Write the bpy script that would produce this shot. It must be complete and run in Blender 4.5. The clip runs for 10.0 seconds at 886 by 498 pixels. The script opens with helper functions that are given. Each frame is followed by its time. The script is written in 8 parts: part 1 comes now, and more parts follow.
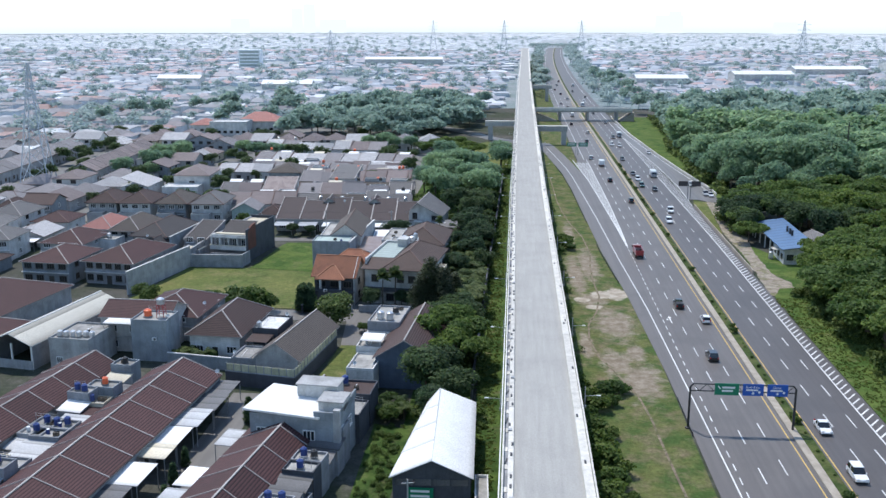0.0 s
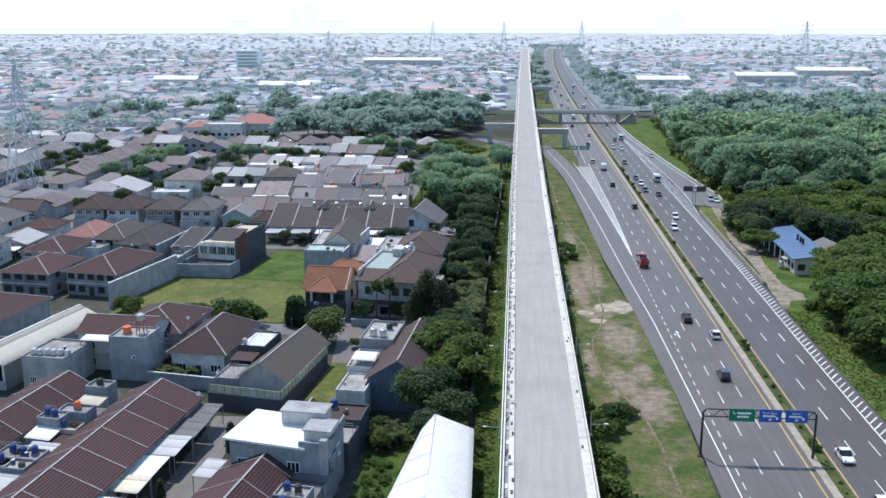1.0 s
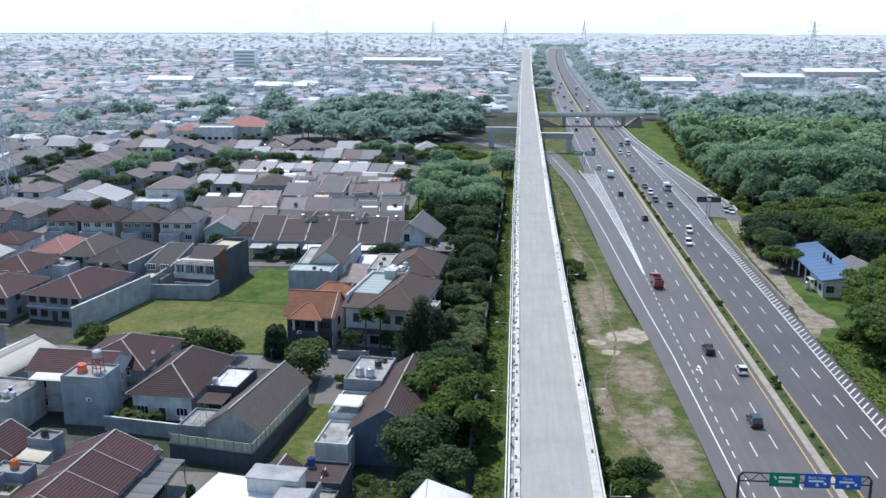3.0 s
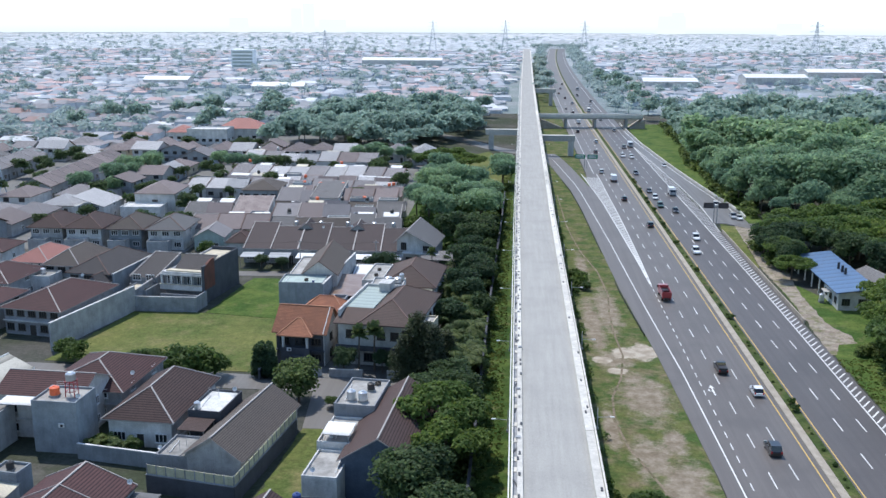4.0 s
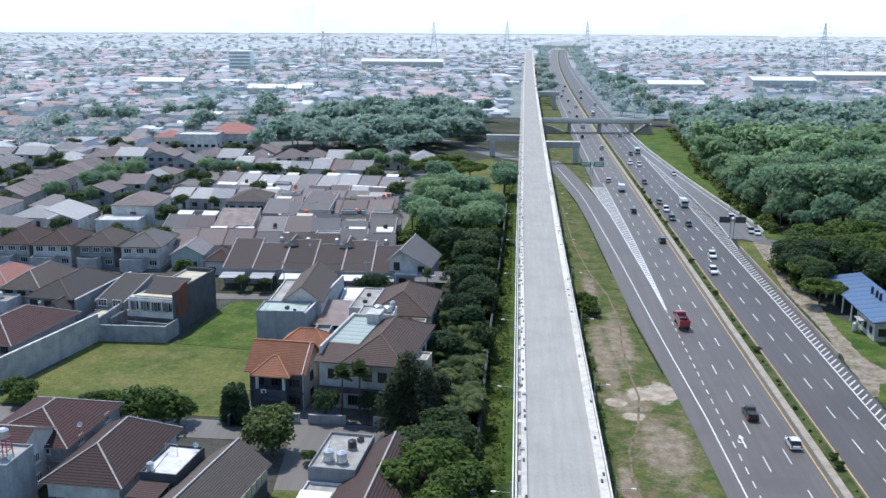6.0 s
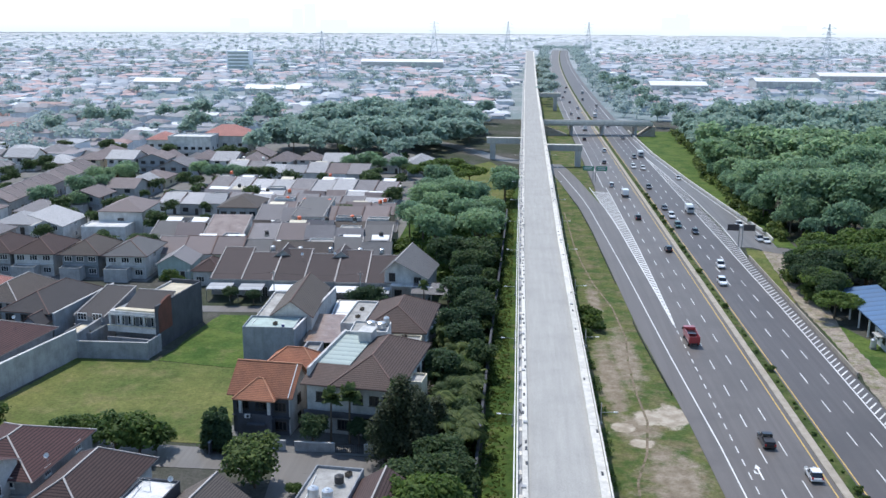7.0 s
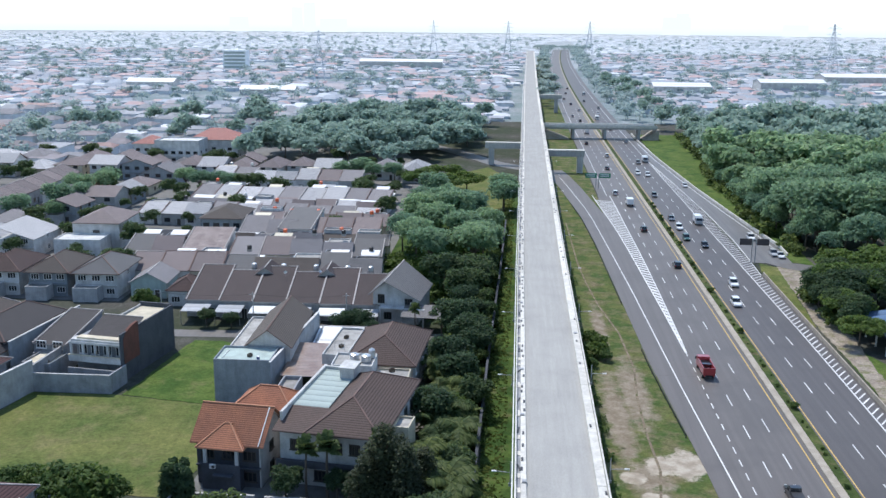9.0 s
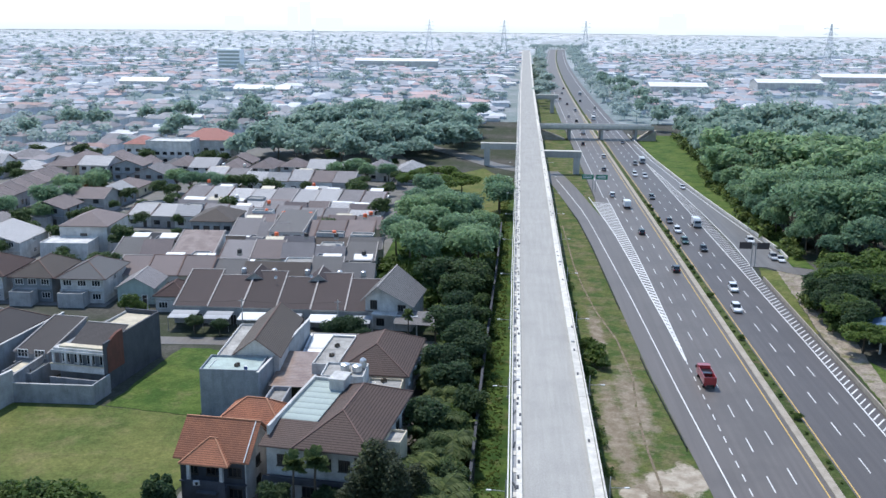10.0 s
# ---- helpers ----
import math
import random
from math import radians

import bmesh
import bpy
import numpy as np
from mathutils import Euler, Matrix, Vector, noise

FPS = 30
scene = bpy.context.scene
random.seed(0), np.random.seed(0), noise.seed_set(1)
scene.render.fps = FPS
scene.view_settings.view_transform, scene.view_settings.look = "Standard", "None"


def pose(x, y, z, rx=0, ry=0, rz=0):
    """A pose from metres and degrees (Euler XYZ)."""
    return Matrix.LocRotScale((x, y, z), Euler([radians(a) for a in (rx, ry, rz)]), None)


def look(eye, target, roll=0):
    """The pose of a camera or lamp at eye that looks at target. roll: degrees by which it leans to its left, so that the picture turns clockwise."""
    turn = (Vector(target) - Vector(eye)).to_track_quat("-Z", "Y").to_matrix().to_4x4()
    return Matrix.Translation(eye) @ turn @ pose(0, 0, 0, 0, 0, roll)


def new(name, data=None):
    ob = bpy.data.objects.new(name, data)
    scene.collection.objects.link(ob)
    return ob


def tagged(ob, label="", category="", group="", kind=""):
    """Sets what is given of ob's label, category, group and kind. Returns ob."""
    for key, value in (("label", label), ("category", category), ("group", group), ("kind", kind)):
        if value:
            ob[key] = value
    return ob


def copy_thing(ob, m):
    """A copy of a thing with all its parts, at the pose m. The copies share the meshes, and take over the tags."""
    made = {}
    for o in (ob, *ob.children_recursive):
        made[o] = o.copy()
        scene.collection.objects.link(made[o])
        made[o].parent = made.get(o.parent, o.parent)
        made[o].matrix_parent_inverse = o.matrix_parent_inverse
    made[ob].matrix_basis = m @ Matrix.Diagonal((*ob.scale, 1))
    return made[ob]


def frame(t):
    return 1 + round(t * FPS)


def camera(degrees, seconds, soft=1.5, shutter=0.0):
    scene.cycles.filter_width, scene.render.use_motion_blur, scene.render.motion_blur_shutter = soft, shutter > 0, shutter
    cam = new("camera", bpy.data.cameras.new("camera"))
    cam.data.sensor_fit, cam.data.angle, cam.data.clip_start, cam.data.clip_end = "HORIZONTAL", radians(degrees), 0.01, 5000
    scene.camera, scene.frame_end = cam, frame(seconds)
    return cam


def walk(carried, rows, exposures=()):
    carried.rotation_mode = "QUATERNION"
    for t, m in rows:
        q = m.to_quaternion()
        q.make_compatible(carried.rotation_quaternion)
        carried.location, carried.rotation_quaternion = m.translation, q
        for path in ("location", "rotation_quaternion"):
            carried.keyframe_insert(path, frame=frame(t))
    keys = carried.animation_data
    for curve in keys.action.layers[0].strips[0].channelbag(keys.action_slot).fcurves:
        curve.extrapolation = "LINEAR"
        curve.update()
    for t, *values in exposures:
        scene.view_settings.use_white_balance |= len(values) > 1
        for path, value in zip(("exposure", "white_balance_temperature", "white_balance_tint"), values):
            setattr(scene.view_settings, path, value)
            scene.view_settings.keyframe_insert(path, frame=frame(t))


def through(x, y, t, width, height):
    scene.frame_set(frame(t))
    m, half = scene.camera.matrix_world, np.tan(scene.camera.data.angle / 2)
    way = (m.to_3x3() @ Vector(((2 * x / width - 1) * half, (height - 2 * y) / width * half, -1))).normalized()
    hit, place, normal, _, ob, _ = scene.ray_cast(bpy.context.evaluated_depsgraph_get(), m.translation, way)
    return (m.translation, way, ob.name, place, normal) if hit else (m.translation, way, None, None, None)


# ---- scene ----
cam = camera(50.0, 10.0)
EXPOSURE = [(0.0, 0.45, 6350, 10), (10.0, 0.45, 6350, 10)]
PATH = [
    (0, 0.0, 0.0, 63.4, 4.33, -13.61, 0.0),
    (0.5, -0.13, 5.09, 63.31, 4.32, -13.58, 0.05),
    (1, -0.14, 10.07, 63.25, 4.31, -13.57, 0.03),
    (1.5, -0.33, 15.12, 63.33, 4.29, -13.61, 0.02),
    (2, -0.45, 20.18, 63.31, 4.35, -13.6, 0.07),
    (2.5, -0.6, 25.2, 63.21, 4.37, -13.59, 0.11),
    (4, -1.25, 40.25, 63.25, 4.33, -13.61, 0.22),
    (4.5, -1.42, 45.39, 63.25, 4.34, -13.6, 0.24),
    (5, -1.49, 50.44, 63.25, 4.36, -13.59, 0.28),
    (5.5, -1.58, 55.54, 63.19, 4.39, -13.57, 0.28),
    (7, -1.76, 70.72, 63.22, 4.44, -13.56, 0.4),
    (7.5, -1.66, 75.69, 63.3, 4.48, -13.57, 0.37),
    (8, -1.69, 80.39, 63.69, 4.5, -13.61, 0.39),
    (8.5, -1.64, 84.32, 63.69, 4.52, -13.59, 0.48),
    (9, -1.61, 87.26, 63.73, 4.44, -13.62, 0.51),
    (9.5, -1.74, 89.68, 63.81, 4.29, -13.67, 0.59),
    (10, -1.63, 92.24, 63.74, 4.18, -13.66, 0.59),
]
walk(cam, [(t, look((x, y, z), (x - math.sin(radians(yaw)) * math.cos(radians(pitch)), y + math.cos(radians(yaw)) * math.cos(radians(pitch)), z + math.sin(radians(pitch))), roll))
           for t, x, y, z, yaw, pitch, roll in PATH], EXPOSURE)

# ---- light ----
SUN = Vector((-0.30, 0.47, 1.0)).normalized()          # towards the sun
world = bpy.data.worlds.new("sky")
scene.world = world
world.use_nodes = True
wn = world.node_tree.nodes
sky = wn.new("ShaderNodeTexSky")
sky.sky_type, sky.sun_disc = "NISHITA", False
sky.sun_elevation = math.asin(SUN.z)
sky.sun_rotation = math.atan2(SUN.x, SUN.y)
sky.dust_density, sky.air_density, sky.ozone_density, sky.altitude = 0.4, 1.4, 3.0, 700
world.node_tree.links.new(sky.outputs[0], wn["Background"].inputs[0])
wn["Background"].inputs[1].default_value = 0.145
lamp = bpy.data.lights.new("sun", "SUN")
lamp.energy, lamp.angle, lamp.color = 3.1, radians(0.9), (1.0, 0.95, 0.88)
sun = new("sun", lamp)
sun.matrix_world = look(SUN * 300, (0, 0, 0))

# ---- materials ----
MATS = {}


def nodes_of(name):
    m = bpy.data.materials.new(name)
    m.use_nodes = True
    MATS[name] = m
    nt = m.node_tree
    return m, nt, nt.nodes, nt.links, nt.nodes["Principled BSDF"]


def noise_node(nt, vec, scale, detail=4.0, rough=0.6):
    n = nt.nodes.new("ShaderNodeTexNoise")
    n.inputs["Scale"].default_value, n.inputs["Detail"].default_value, n.inputs["Roughness"].default_value = scale, detail, rough
    nt.links.new(vec, n.inputs["Vector"])
    return n.outputs[0]


def mix_node(nt, fac, a, b, kind="MIX"):
    n = nt.nodes.new("ShaderNodeMix")
    n.data_type, n.blend_type = "RGBA", kind
    for s, v in ((n.inputs[0], fac), (n.inputs[6], a), (n.inputs[7], b)):
        if isinstance(v, (int, float)):
            s.default_value = v
        elif isinstance(v, (tuple, list)):
            s.default_value = (*v[:3], 1)
        else:
            nt.links.new(v, s)
    return n.outputs[2]


def ramp_node(nt, fac, stops):
    n = nt.nodes.new("ShaderNodeValToRGB")
    e = n.color_ramp.elements
    while len(e) < len(stops):
        e.new(0.5)
    for i, (p, c) in enumerate(stops):
        e[i].position, e[i].color = p, (*c, 1) if len(c) == 3 else c
    nt.links.new(fac, n.inputs[0])
    return n.outputs[0]


def math_node(nt, op, a, b=0.0):
    n = nt.nodes.new("ShaderNodeMath")
    n.operation = op
    for s, v in ((n.inputs[0], a), (n.inputs[1], b)):
        if isinstance(v, (int, float)):
            s.default_value = v
        else:
            nt.links.new(v, s)
    return n.outputs[0]


def place(nt):
    return nt.nodes.new("ShaderNodeNewGeometry").outputs["Position"]


def bump_to(nt, bsdf, height, strength=0.3, distance=0.05):
    b = nt.nodes.new("ShaderNodeBump")
    b.inputs["Strength"].default_value, b.inputs["Distance"].default_value = strength, distance
    nt.links.new(height, b.inputs["Height"])
    nt.links.new(b.outputs[0], bsdf.inputs["Normal"])


def stained(name, base, stain, rough=0.85, grain=6.0, patch=0.25, amount=0.5, own=0.12, metal=0.0, spec=0.3, bump=0.25, streaks=0.4):
    """A worn plain surface: patches of a second colour, fine grain, and a slight difference from thing to thing."""
    m, nt, nd, ln, bs = nodes_of(name)
    p = place(nt)
    big, fine = noise_node(nt, p, patch, 5), noise_node(nt, p, grain, 4, 0.7)
    c = mix_node(nt, math_node(nt, "MULTIPLY", ramp_node(nt, big, [(0.38, (0, 0, 0)), (0.72, (1, 1, 1))]), amount), base, stain)
    c = mix_node(nt, 0.55, c, ramp_node(nt, fine, [(0.25, (0.6, 0.6, 0.6)), (0.75, (1.35, 1.35, 1.35))]), "MULTIPLY")
    mp = nd.new("ShaderNodeMapping")
    mp.inputs["Scale"].default_value = (1.0, 1.0, 0.1)
    ln.new(p, mp.inputs[0])
    c = mix_node(nt, streaks, c, ramp_node(nt, noise_node(nt, mp.outputs[0], 0.9, 6, 0.7), [(0.33, (0.6, 0.59, 0.57)), (0.55, (1.0, 1.0, 1.0)), (0.75, (1.12, 1.12, 1.12))]), "MULTIPLY")
    rnd = nd.new("ShaderNodeObjectInfo").outputs["Random"]
    c = mix_node(nt, 1.0, c, ramp_node(nt, rnd, [(0, (1 - own,) * 3), (1, (1 + own,) * 3)]), "MULTIPLY")
    ln.new(c, bs.inputs["Base Color"])
    bs.inputs["Roughness"].default_value, bs.inputs["Metallic"].default_value, bs.inputs["Specular IOR Level"].default_value = rough, metal, spec
    bump_to(nt, bs, fine, bump, 0.03)
    return m


def tiled(name, base, old, course=0.32, rib=0.28, own=0.15, spec=0.25, rough=0.75, moss=0.4, joint=0.5):
    """Roof tiles or ribbed sheet: courses up the slope and ribs across it, from the roof's own UV in metres."""
    m, nt, nd, ln, bs = nodes_of(name)
    uv = nd.new("ShaderNodeUVMap").outputs[0]
    sep = nd.new("ShaderNodeSeparateXYZ")
    ln.new(uv, sep.inputs[0])
    p = place(nt)

    def saw(v, size):
        return math_node(nt, "FRACT", math_node(nt, "DIVIDE", v, size))

    v = saw(sep.outputs[1], course)
    u = math_node(nt, "ABSOLUTE", math_node(nt, "SUBTRACT", saw(sep.outputs[0], rib), 0.5))
    big, fine = noise_node(nt, p, 0.35, 6), noise_node(nt, p, 5.0, 3)
    c = mix_node(nt, math_node(nt, "MULTIPLY", ramp_node(nt, big, [(0.4, (0, 0, 0)), (0.75, (1, 1, 1))]), moss), base, old)
    c = mix_node(nt, 0.6, c, ramp_node(nt, fine, [(0.3, (0.65,) * 3), (0.7, (1.3,) * 3)]), "MULTIPLY")
    c = mix_node(nt, 1.0, c, ramp_node(nt, v, [(0.0, (joint * 0.6,) * 3), (0.16, (joint,) * 3), (0.42, (1,) * 3), (1, (1.15,) * 3)]), "MULTIPLY")
    rnd = nd.new("ShaderNodeObjectInfo").outputs["Random"]
    c = mix_node(nt, 1.0, c, ramp_node(nt, rnd, [(0, (1 - own, 1 - own, 1 - own)), (1, (1 + own, 1 + own * 0.9, 1 + own * 0.8))]), "MULTIPLY")
    ln.new(c, bs.inputs["Base Color"])
    bs.inputs["Roughness"].default_value, bs.inputs["Specular IOR Level"].default_value = rough, spec
    bump_to(nt, bs, math_node(nt, "ADD", v, u), 0.5, 0.06)
    return m


def leafy(name, dark, light, through=0.35, own=0.25, gloss=0.2, rough=0.6):
    m, nt, nd, ln, bs = nodes_of(name)
    isl = nd.new("ShaderNodeNewGeometry").outputs["Random Per Island"]
    big = noise_node(nt, place(nt), 0.22, 3)
    c = mix_node(nt, isl, dark, light)
    c = mix_node(nt, 0.7, c, ramp_node(nt, big, [(0.3, (0.7, 0.75, 0.7)), (0.7, (1.3, 1.25, 1.1))]), "MULTIPLY")
    rnd = nd.new("ShaderNodeObjectInfo").outputs["Random"]
    c = mix_node(nt, 1.0, c, ramp_node(nt, rnd, [(0, (1 - own, 1 - own * 0.6, 1 - own * 0.4)), (1, (1 + own, 1 + own * 0.8, 1))]), "MULTIPLY")
    ln.new(c, bs.inputs["Base Color"])
    bs.inputs["Roughness"].default_value, bs.inputs["Specular IOR Level"].default_value = rough, gloss
    tr = nd.new("ShaderNodeBsdfTranslucent")
    ln.new(c, tr.inputs[0])
    mx = nd.new("ShaderNodeMixShader")
    mx.inputs[0].default_value = through
    ln.new(bs.outputs[0], mx.inputs[1]), ln.new(tr.outputs[0], mx.inputs[2]), ln.new(mx.outputs[0], nd["Material Output"].inputs[0])
    return m


def islands(name, stops, rough=0.7, spec=0.4, scale=0.3):
    """Many small far things in one mesh, each with a colour of its own."""
    m, nt, nd, ln, bs = nodes_of(name)
    isl = nd.new("ShaderNodeNewGeometry").outputs["Random Per Island"]
    c = ramp_node(nt, isl, stops)
    nd[-1].color_ramp.interpolation = "CONSTANT"
    c = mix_node(nt, 0.5, c, ramp_node(nt, noise_node(nt, place(nt), scale, 4), [(0.3, (0.7,) * 3), (0.7, (1.25,) * 3)]), "MULTIPLY")
    ln.new(c, bs.inputs["Base Color"])
    bs.inputs["Roughness"].default_value, bs.inputs["Specular IOR Level"].default_value = rough, spec
    return m


def paint(name, c, rough=0.35, metal=0.0, spec=0.5, coat=0.0):
    m, nt, nd, ln, bs = nodes_of(name)
    f = noise_node(nt, place(nt), 2.5, 4)
    ln.new(mix_node(nt, 0.35, c, ramp_node(nt, f, [(0.3, (0.75,) * 3), (0.7, (1.15,) * 3)]), "MULTIPLY"), bs.inputs["Base Color"])
    bs.inputs["Roughness"].default_value, bs.inputs["Metallic"].default_value = rough, metal
    bs.inputs["Specular IOR Level"].default_value, bs.inputs["Coat Weight"].default_value = spec, coat
    return m


def ground_mat(name, a, b, c, s1, s2, lo=0.42, hi=0.6, lo2=0.55, hi2=0.68, bump=0.6):
    """Grass a and b in patches, with bare spots c."""
    m, nt, nd, ln, bs = nodes_of(name)
    p = place(nt)
    n1, n2, n3, n4 = noise_node(nt, p, s1, 6), noise_node(nt, p, s2, 7, 0.65), noise_node(nt, p, 1.7, 6, 0.75), noise_node(nt, p, 9.0, 3, 0.8)
    col = mix_node(nt, ramp_node(nt, n1, [(lo, (0, 0, 0)), (hi, (1, 1, 1))]), a, b)
    col = mix_node(nt, ramp_node(nt, n2, [(lo2, (0, 0, 0)), (hi2, (1, 1, 1))]), col, c)
    col = mix_node(nt, 0.75, col, ramp_node(nt, n3, [(0.3, (0.55,) * 3), (0.7, (1.4,) * 3)]), "MULTIPLY")
    col = mix_node(nt, 0.5, col, ramp_node(nt, n4, [(0.3, (0.6,) * 3), (0.7, (1.35,) * 3)]), "MULTIPLY")
    ln.new(col, bs.inputs["Base Color"])
    n5 = noise_node(nt, p, 0.55, 5, 0.7)
    col = mix_node(nt, 0.8, col, ramp_node(nt, n5, [(0.32, (0.72, 0.74, 0.7)), (0.68, (1.25, 1.22, 1.2))]), "MULTIPLY")
    ln.new(col, bs.inputs["Base Color"])
    bs.inputs["Roughness"].default_value, bs.inputs["Specular IOR Level"].default_value = 0.95, 0.1
    bump_to(nt, bs, n3, bump, 0.15)
    return m


ground_mat("town_ground", (0.05, 0.06, 0.038), (0.085, 0.083, 0.075), (0.115, 0.11, 0.1), 0.03, 0.08)
# far ground: pale blue-grey, with the distance haze in the colour
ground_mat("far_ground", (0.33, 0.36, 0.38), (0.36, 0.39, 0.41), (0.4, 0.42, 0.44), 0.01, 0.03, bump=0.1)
ground_mat("lot_grass", (0.085, 0.115, 0.034), (0.145, 0.155, 0.052), (0.19, 0.17, 0.08), 0.08, 0.15, 0.38, 0.62, 0.5, 0.7, 0.6)
ground_mat("bright_grass", (0.05, 0.095, 0.022), (0.1, 0.14, 0.036), (0.17, 0.165, 0.075), 0.14, 0.22, 0.38, 0.6, 0.56, 0.74, 0.6)


def soil_on_grass(name, blobs, pads):
    """The verge: patchy grass with trodden soil and pale broken slabs round a few spots (x, y, half width, half length)."""
    m = ground_mat(name, (0.056, 0.094, 0.027), (0.112, 0.125, 0.044), (0.175, 0.145, 0.09), 0.22, 0.2, 0.4, 0.6, 0.48, 0.66, 0.5)
    nt = m.node_tree
    nd, ln, bs = nt.nodes, nt.links, nt.nodes["Principled BSDF"]
    grass = bs.inputs["Base Color"].links[0].from_socket
    p = place(nt)
    wob, fine, tone = noise_node(nt, p, 0.32, 6, 0.65), noise_node(nt, p, 2.2, 5, 0.75), noise_node(nt, p, 0.5, 5)

    def spread(spots, k_wob, k_fine):
        total = None
        for x, y, rx, ry in spots:
            total = spot(total, x, y, rx, ry)
        edge = math_node(nt, "ADD", total, math_node(nt, "MULTIPLY", math_node(nt, "SUBTRACT", wob, 0.5), k_wob))
        return math_node(nt, "ADD", edge, math_node(nt, "MULTIPLY", math_node(nt, "SUBTRACT", fine, 0.5), k_fine))

    def spot(total, x, y, rx, ry):
        sub_ = nd.new("ShaderNodeVectorMath")
        sub_.operation = "SUBTRACT"
        ln.new(p, sub_.inputs[0])
        sub_.inputs[1].default_value = (x, y, 0)
        mul = nd.new("ShaderNodeVectorMath")
        mul.operation = "MULTIPLY"
        ln.new(sub_.outputs[0], mul.inputs[0])
        mul.inputs[1].default_value = (1 / rx, 1 / ry, 0)
        le = nd.new("ShaderNodeVectorMath")
        le.operation = "LENGTH"
        ln.new(mul.outputs[0], le.inputs[0])
        k = math_node(nt, "SUBTRACT", 1.25, le.outputs["Value"])
        return k if total is None else math_node(nt, "MAXIMUM", total, k)

    mask = ramp_node(nt, spread(blobs, 2.2, 0.7), [(0.15, (0, 0, 0)), (0.7, (1, 1, 1))])
    soil = mix_node(nt, ramp_node(nt, tone, [(0.35, (0, 0, 0)), (0.65, (1, 1, 1))]), (0.175, 0.14, 0.1), (0.29, 0.25, 0.195))
    soil = mix_node(nt, 0.6, soil, ramp_node(nt, fine, [(0.3, (0.65,) * 3), (0.7, (1.3,) * 3)]), "MULTIPLY")
    col = mix_node(nt, mask, grass, soil)
    slab = mix_node(nt, ramp_node(nt, tone, [(0.4, (0, 0, 0)), (0.62, (1, 1, 1))]), (0.44, 0.39, 0.32), (0.3, 0.255, 0.2))
    slab = mix_node(nt, 0.5, slab, ramp_node(nt, fine, [(0.3, (0.75,) * 3), (0.7, (1.2,) * 3)]), "MULTIPLY")
    col = mix_node(nt, ramp_node(nt, spread(pads, 1.3, 0.5), [(0.28, (0, 0, 0)), (0.5, (1, 1, 1))]), col, slab)
    ln.new(col, bs.inputs["Base Color"])


soil_on_grass("verge_grass_soil", [(23.6, 163, 4.4, 10), (20.0, 172, 3.4, 8), (22.0, 196, 4.6, 12), (20.0, 246, 3.0, 18), (18.5, 214, 4.0, 6), (16.8, 285, 1.6, 14), (15.0, 182, 1.5, 9), (24.5, 178, 2.0, 5), (16.2, 236, 2.4, 22)],
              [(24.6, 218.5, 3.6, 5.2), (20.6, 217.5, 2.4, 4.0), (16.2, 213.6, 2.2, 2.0), (18.4, 207.8, 2.2, 1.8)])
ground_mat("trodden_soil", (0.17, 0.135, 0.1), (0.25, 0.205, 0.16), (0.1, 0.105, 0.05), 0.3, 0.5, 0.4, 0.62, 0.5, 0.62, 0.3)
ground_mat("bare_soil", (0.24, 0.2, 0.165), (0.33, 0.29, 0.245), (0.15, 0.155, 0.07), 0.3, 0.35, 0.4, 0.62, 0.5, 0.66, 0.3)
ground_mat("bank_grass", (0.032, 0.066, 0.016), (0.075, 0.115, 0.028), (0.11, 0.11, 0.05), 0.2, 0.3)
ground_mat("median_grass", (0.045, 0.07, 0.022), (0.085, 0.105, 0.035), (0.13, 0.11, 0.06), 0.25, 0.4, 0.4, 0.6, 0.55, 0.7)
# suburb ground: a darker blue-grey, also tinted for haze
ground_mat("suburb_ground_hazed", (0.2, 0.25, 0.26), (0.27, 0.3, 0.32), (0.33, 0.35, 0.37), 0.02, 0.05, bump=0.1)


def asphalt_mat(name, base, worn, track):
    m, nt, nd, ln, bs = nodes_of(name)
    p = place(nt)
    mp = nd.new("ShaderNodeMapping")
    mp.inputs["Scale"].default_value = (1.0, 0.02, 1.0)
    ln.new(p, mp.inputs[0])
    streak, blot, fine = noise_node(nt, mp.outputs[0], 1.1, 4), noise_node(nt, p, 0.06, 6), noise_node(nt, p, 14.0, 4, 0.8)
    c = mix_node(nt, ramp_node(nt, streak, [(0.35, (0, 0, 0)), (0.68, (1, 1, 1))]), base, worn)
    c = mix_node(nt, math_node(nt, "MULTIPLY", ramp_node(nt, blot, [(0.5, (0, 0, 0)), (0.62, (1, 1, 1))]), 0.5), c, track)
    c = mix_node(nt, 0.5, c, ramp_node(nt, fine, [(0.3, (0.65,) * 3), (0.7, (1.35,) * 3)]), "MULTIPLY")
    ln.new(c, bs.inputs["Base Color"])
    bs.inputs["Roughness"].default_value, bs.inputs["Specular IOR Level"].default_value = 0.55, 0.4
    bump_to(nt, bs, fine, 0.15, 0.01)
    return m


asphalt_mat("asphalt", (0.108, 0.096, 0.09), (0.134, 0.12, 0.112), (0.088, 0.079, 0.075))
asphalt_mat("asphalt_new", (0.082, 0.073, 0.071), (0.1, 0.09, 0.087), (0.068, 0.062, 0.061))
asphalt_mat("ramp_asphalt", (0.12, 0.115, 0.115), (0.16, 0.155, 0.15), (0.10, 0.10, 0.1))
asphalt_mat("lane_asphalt", (0.115, 0.107, 0.1), (0.15, 0.14, 0.13), (0.09, 0.085, 0.08))


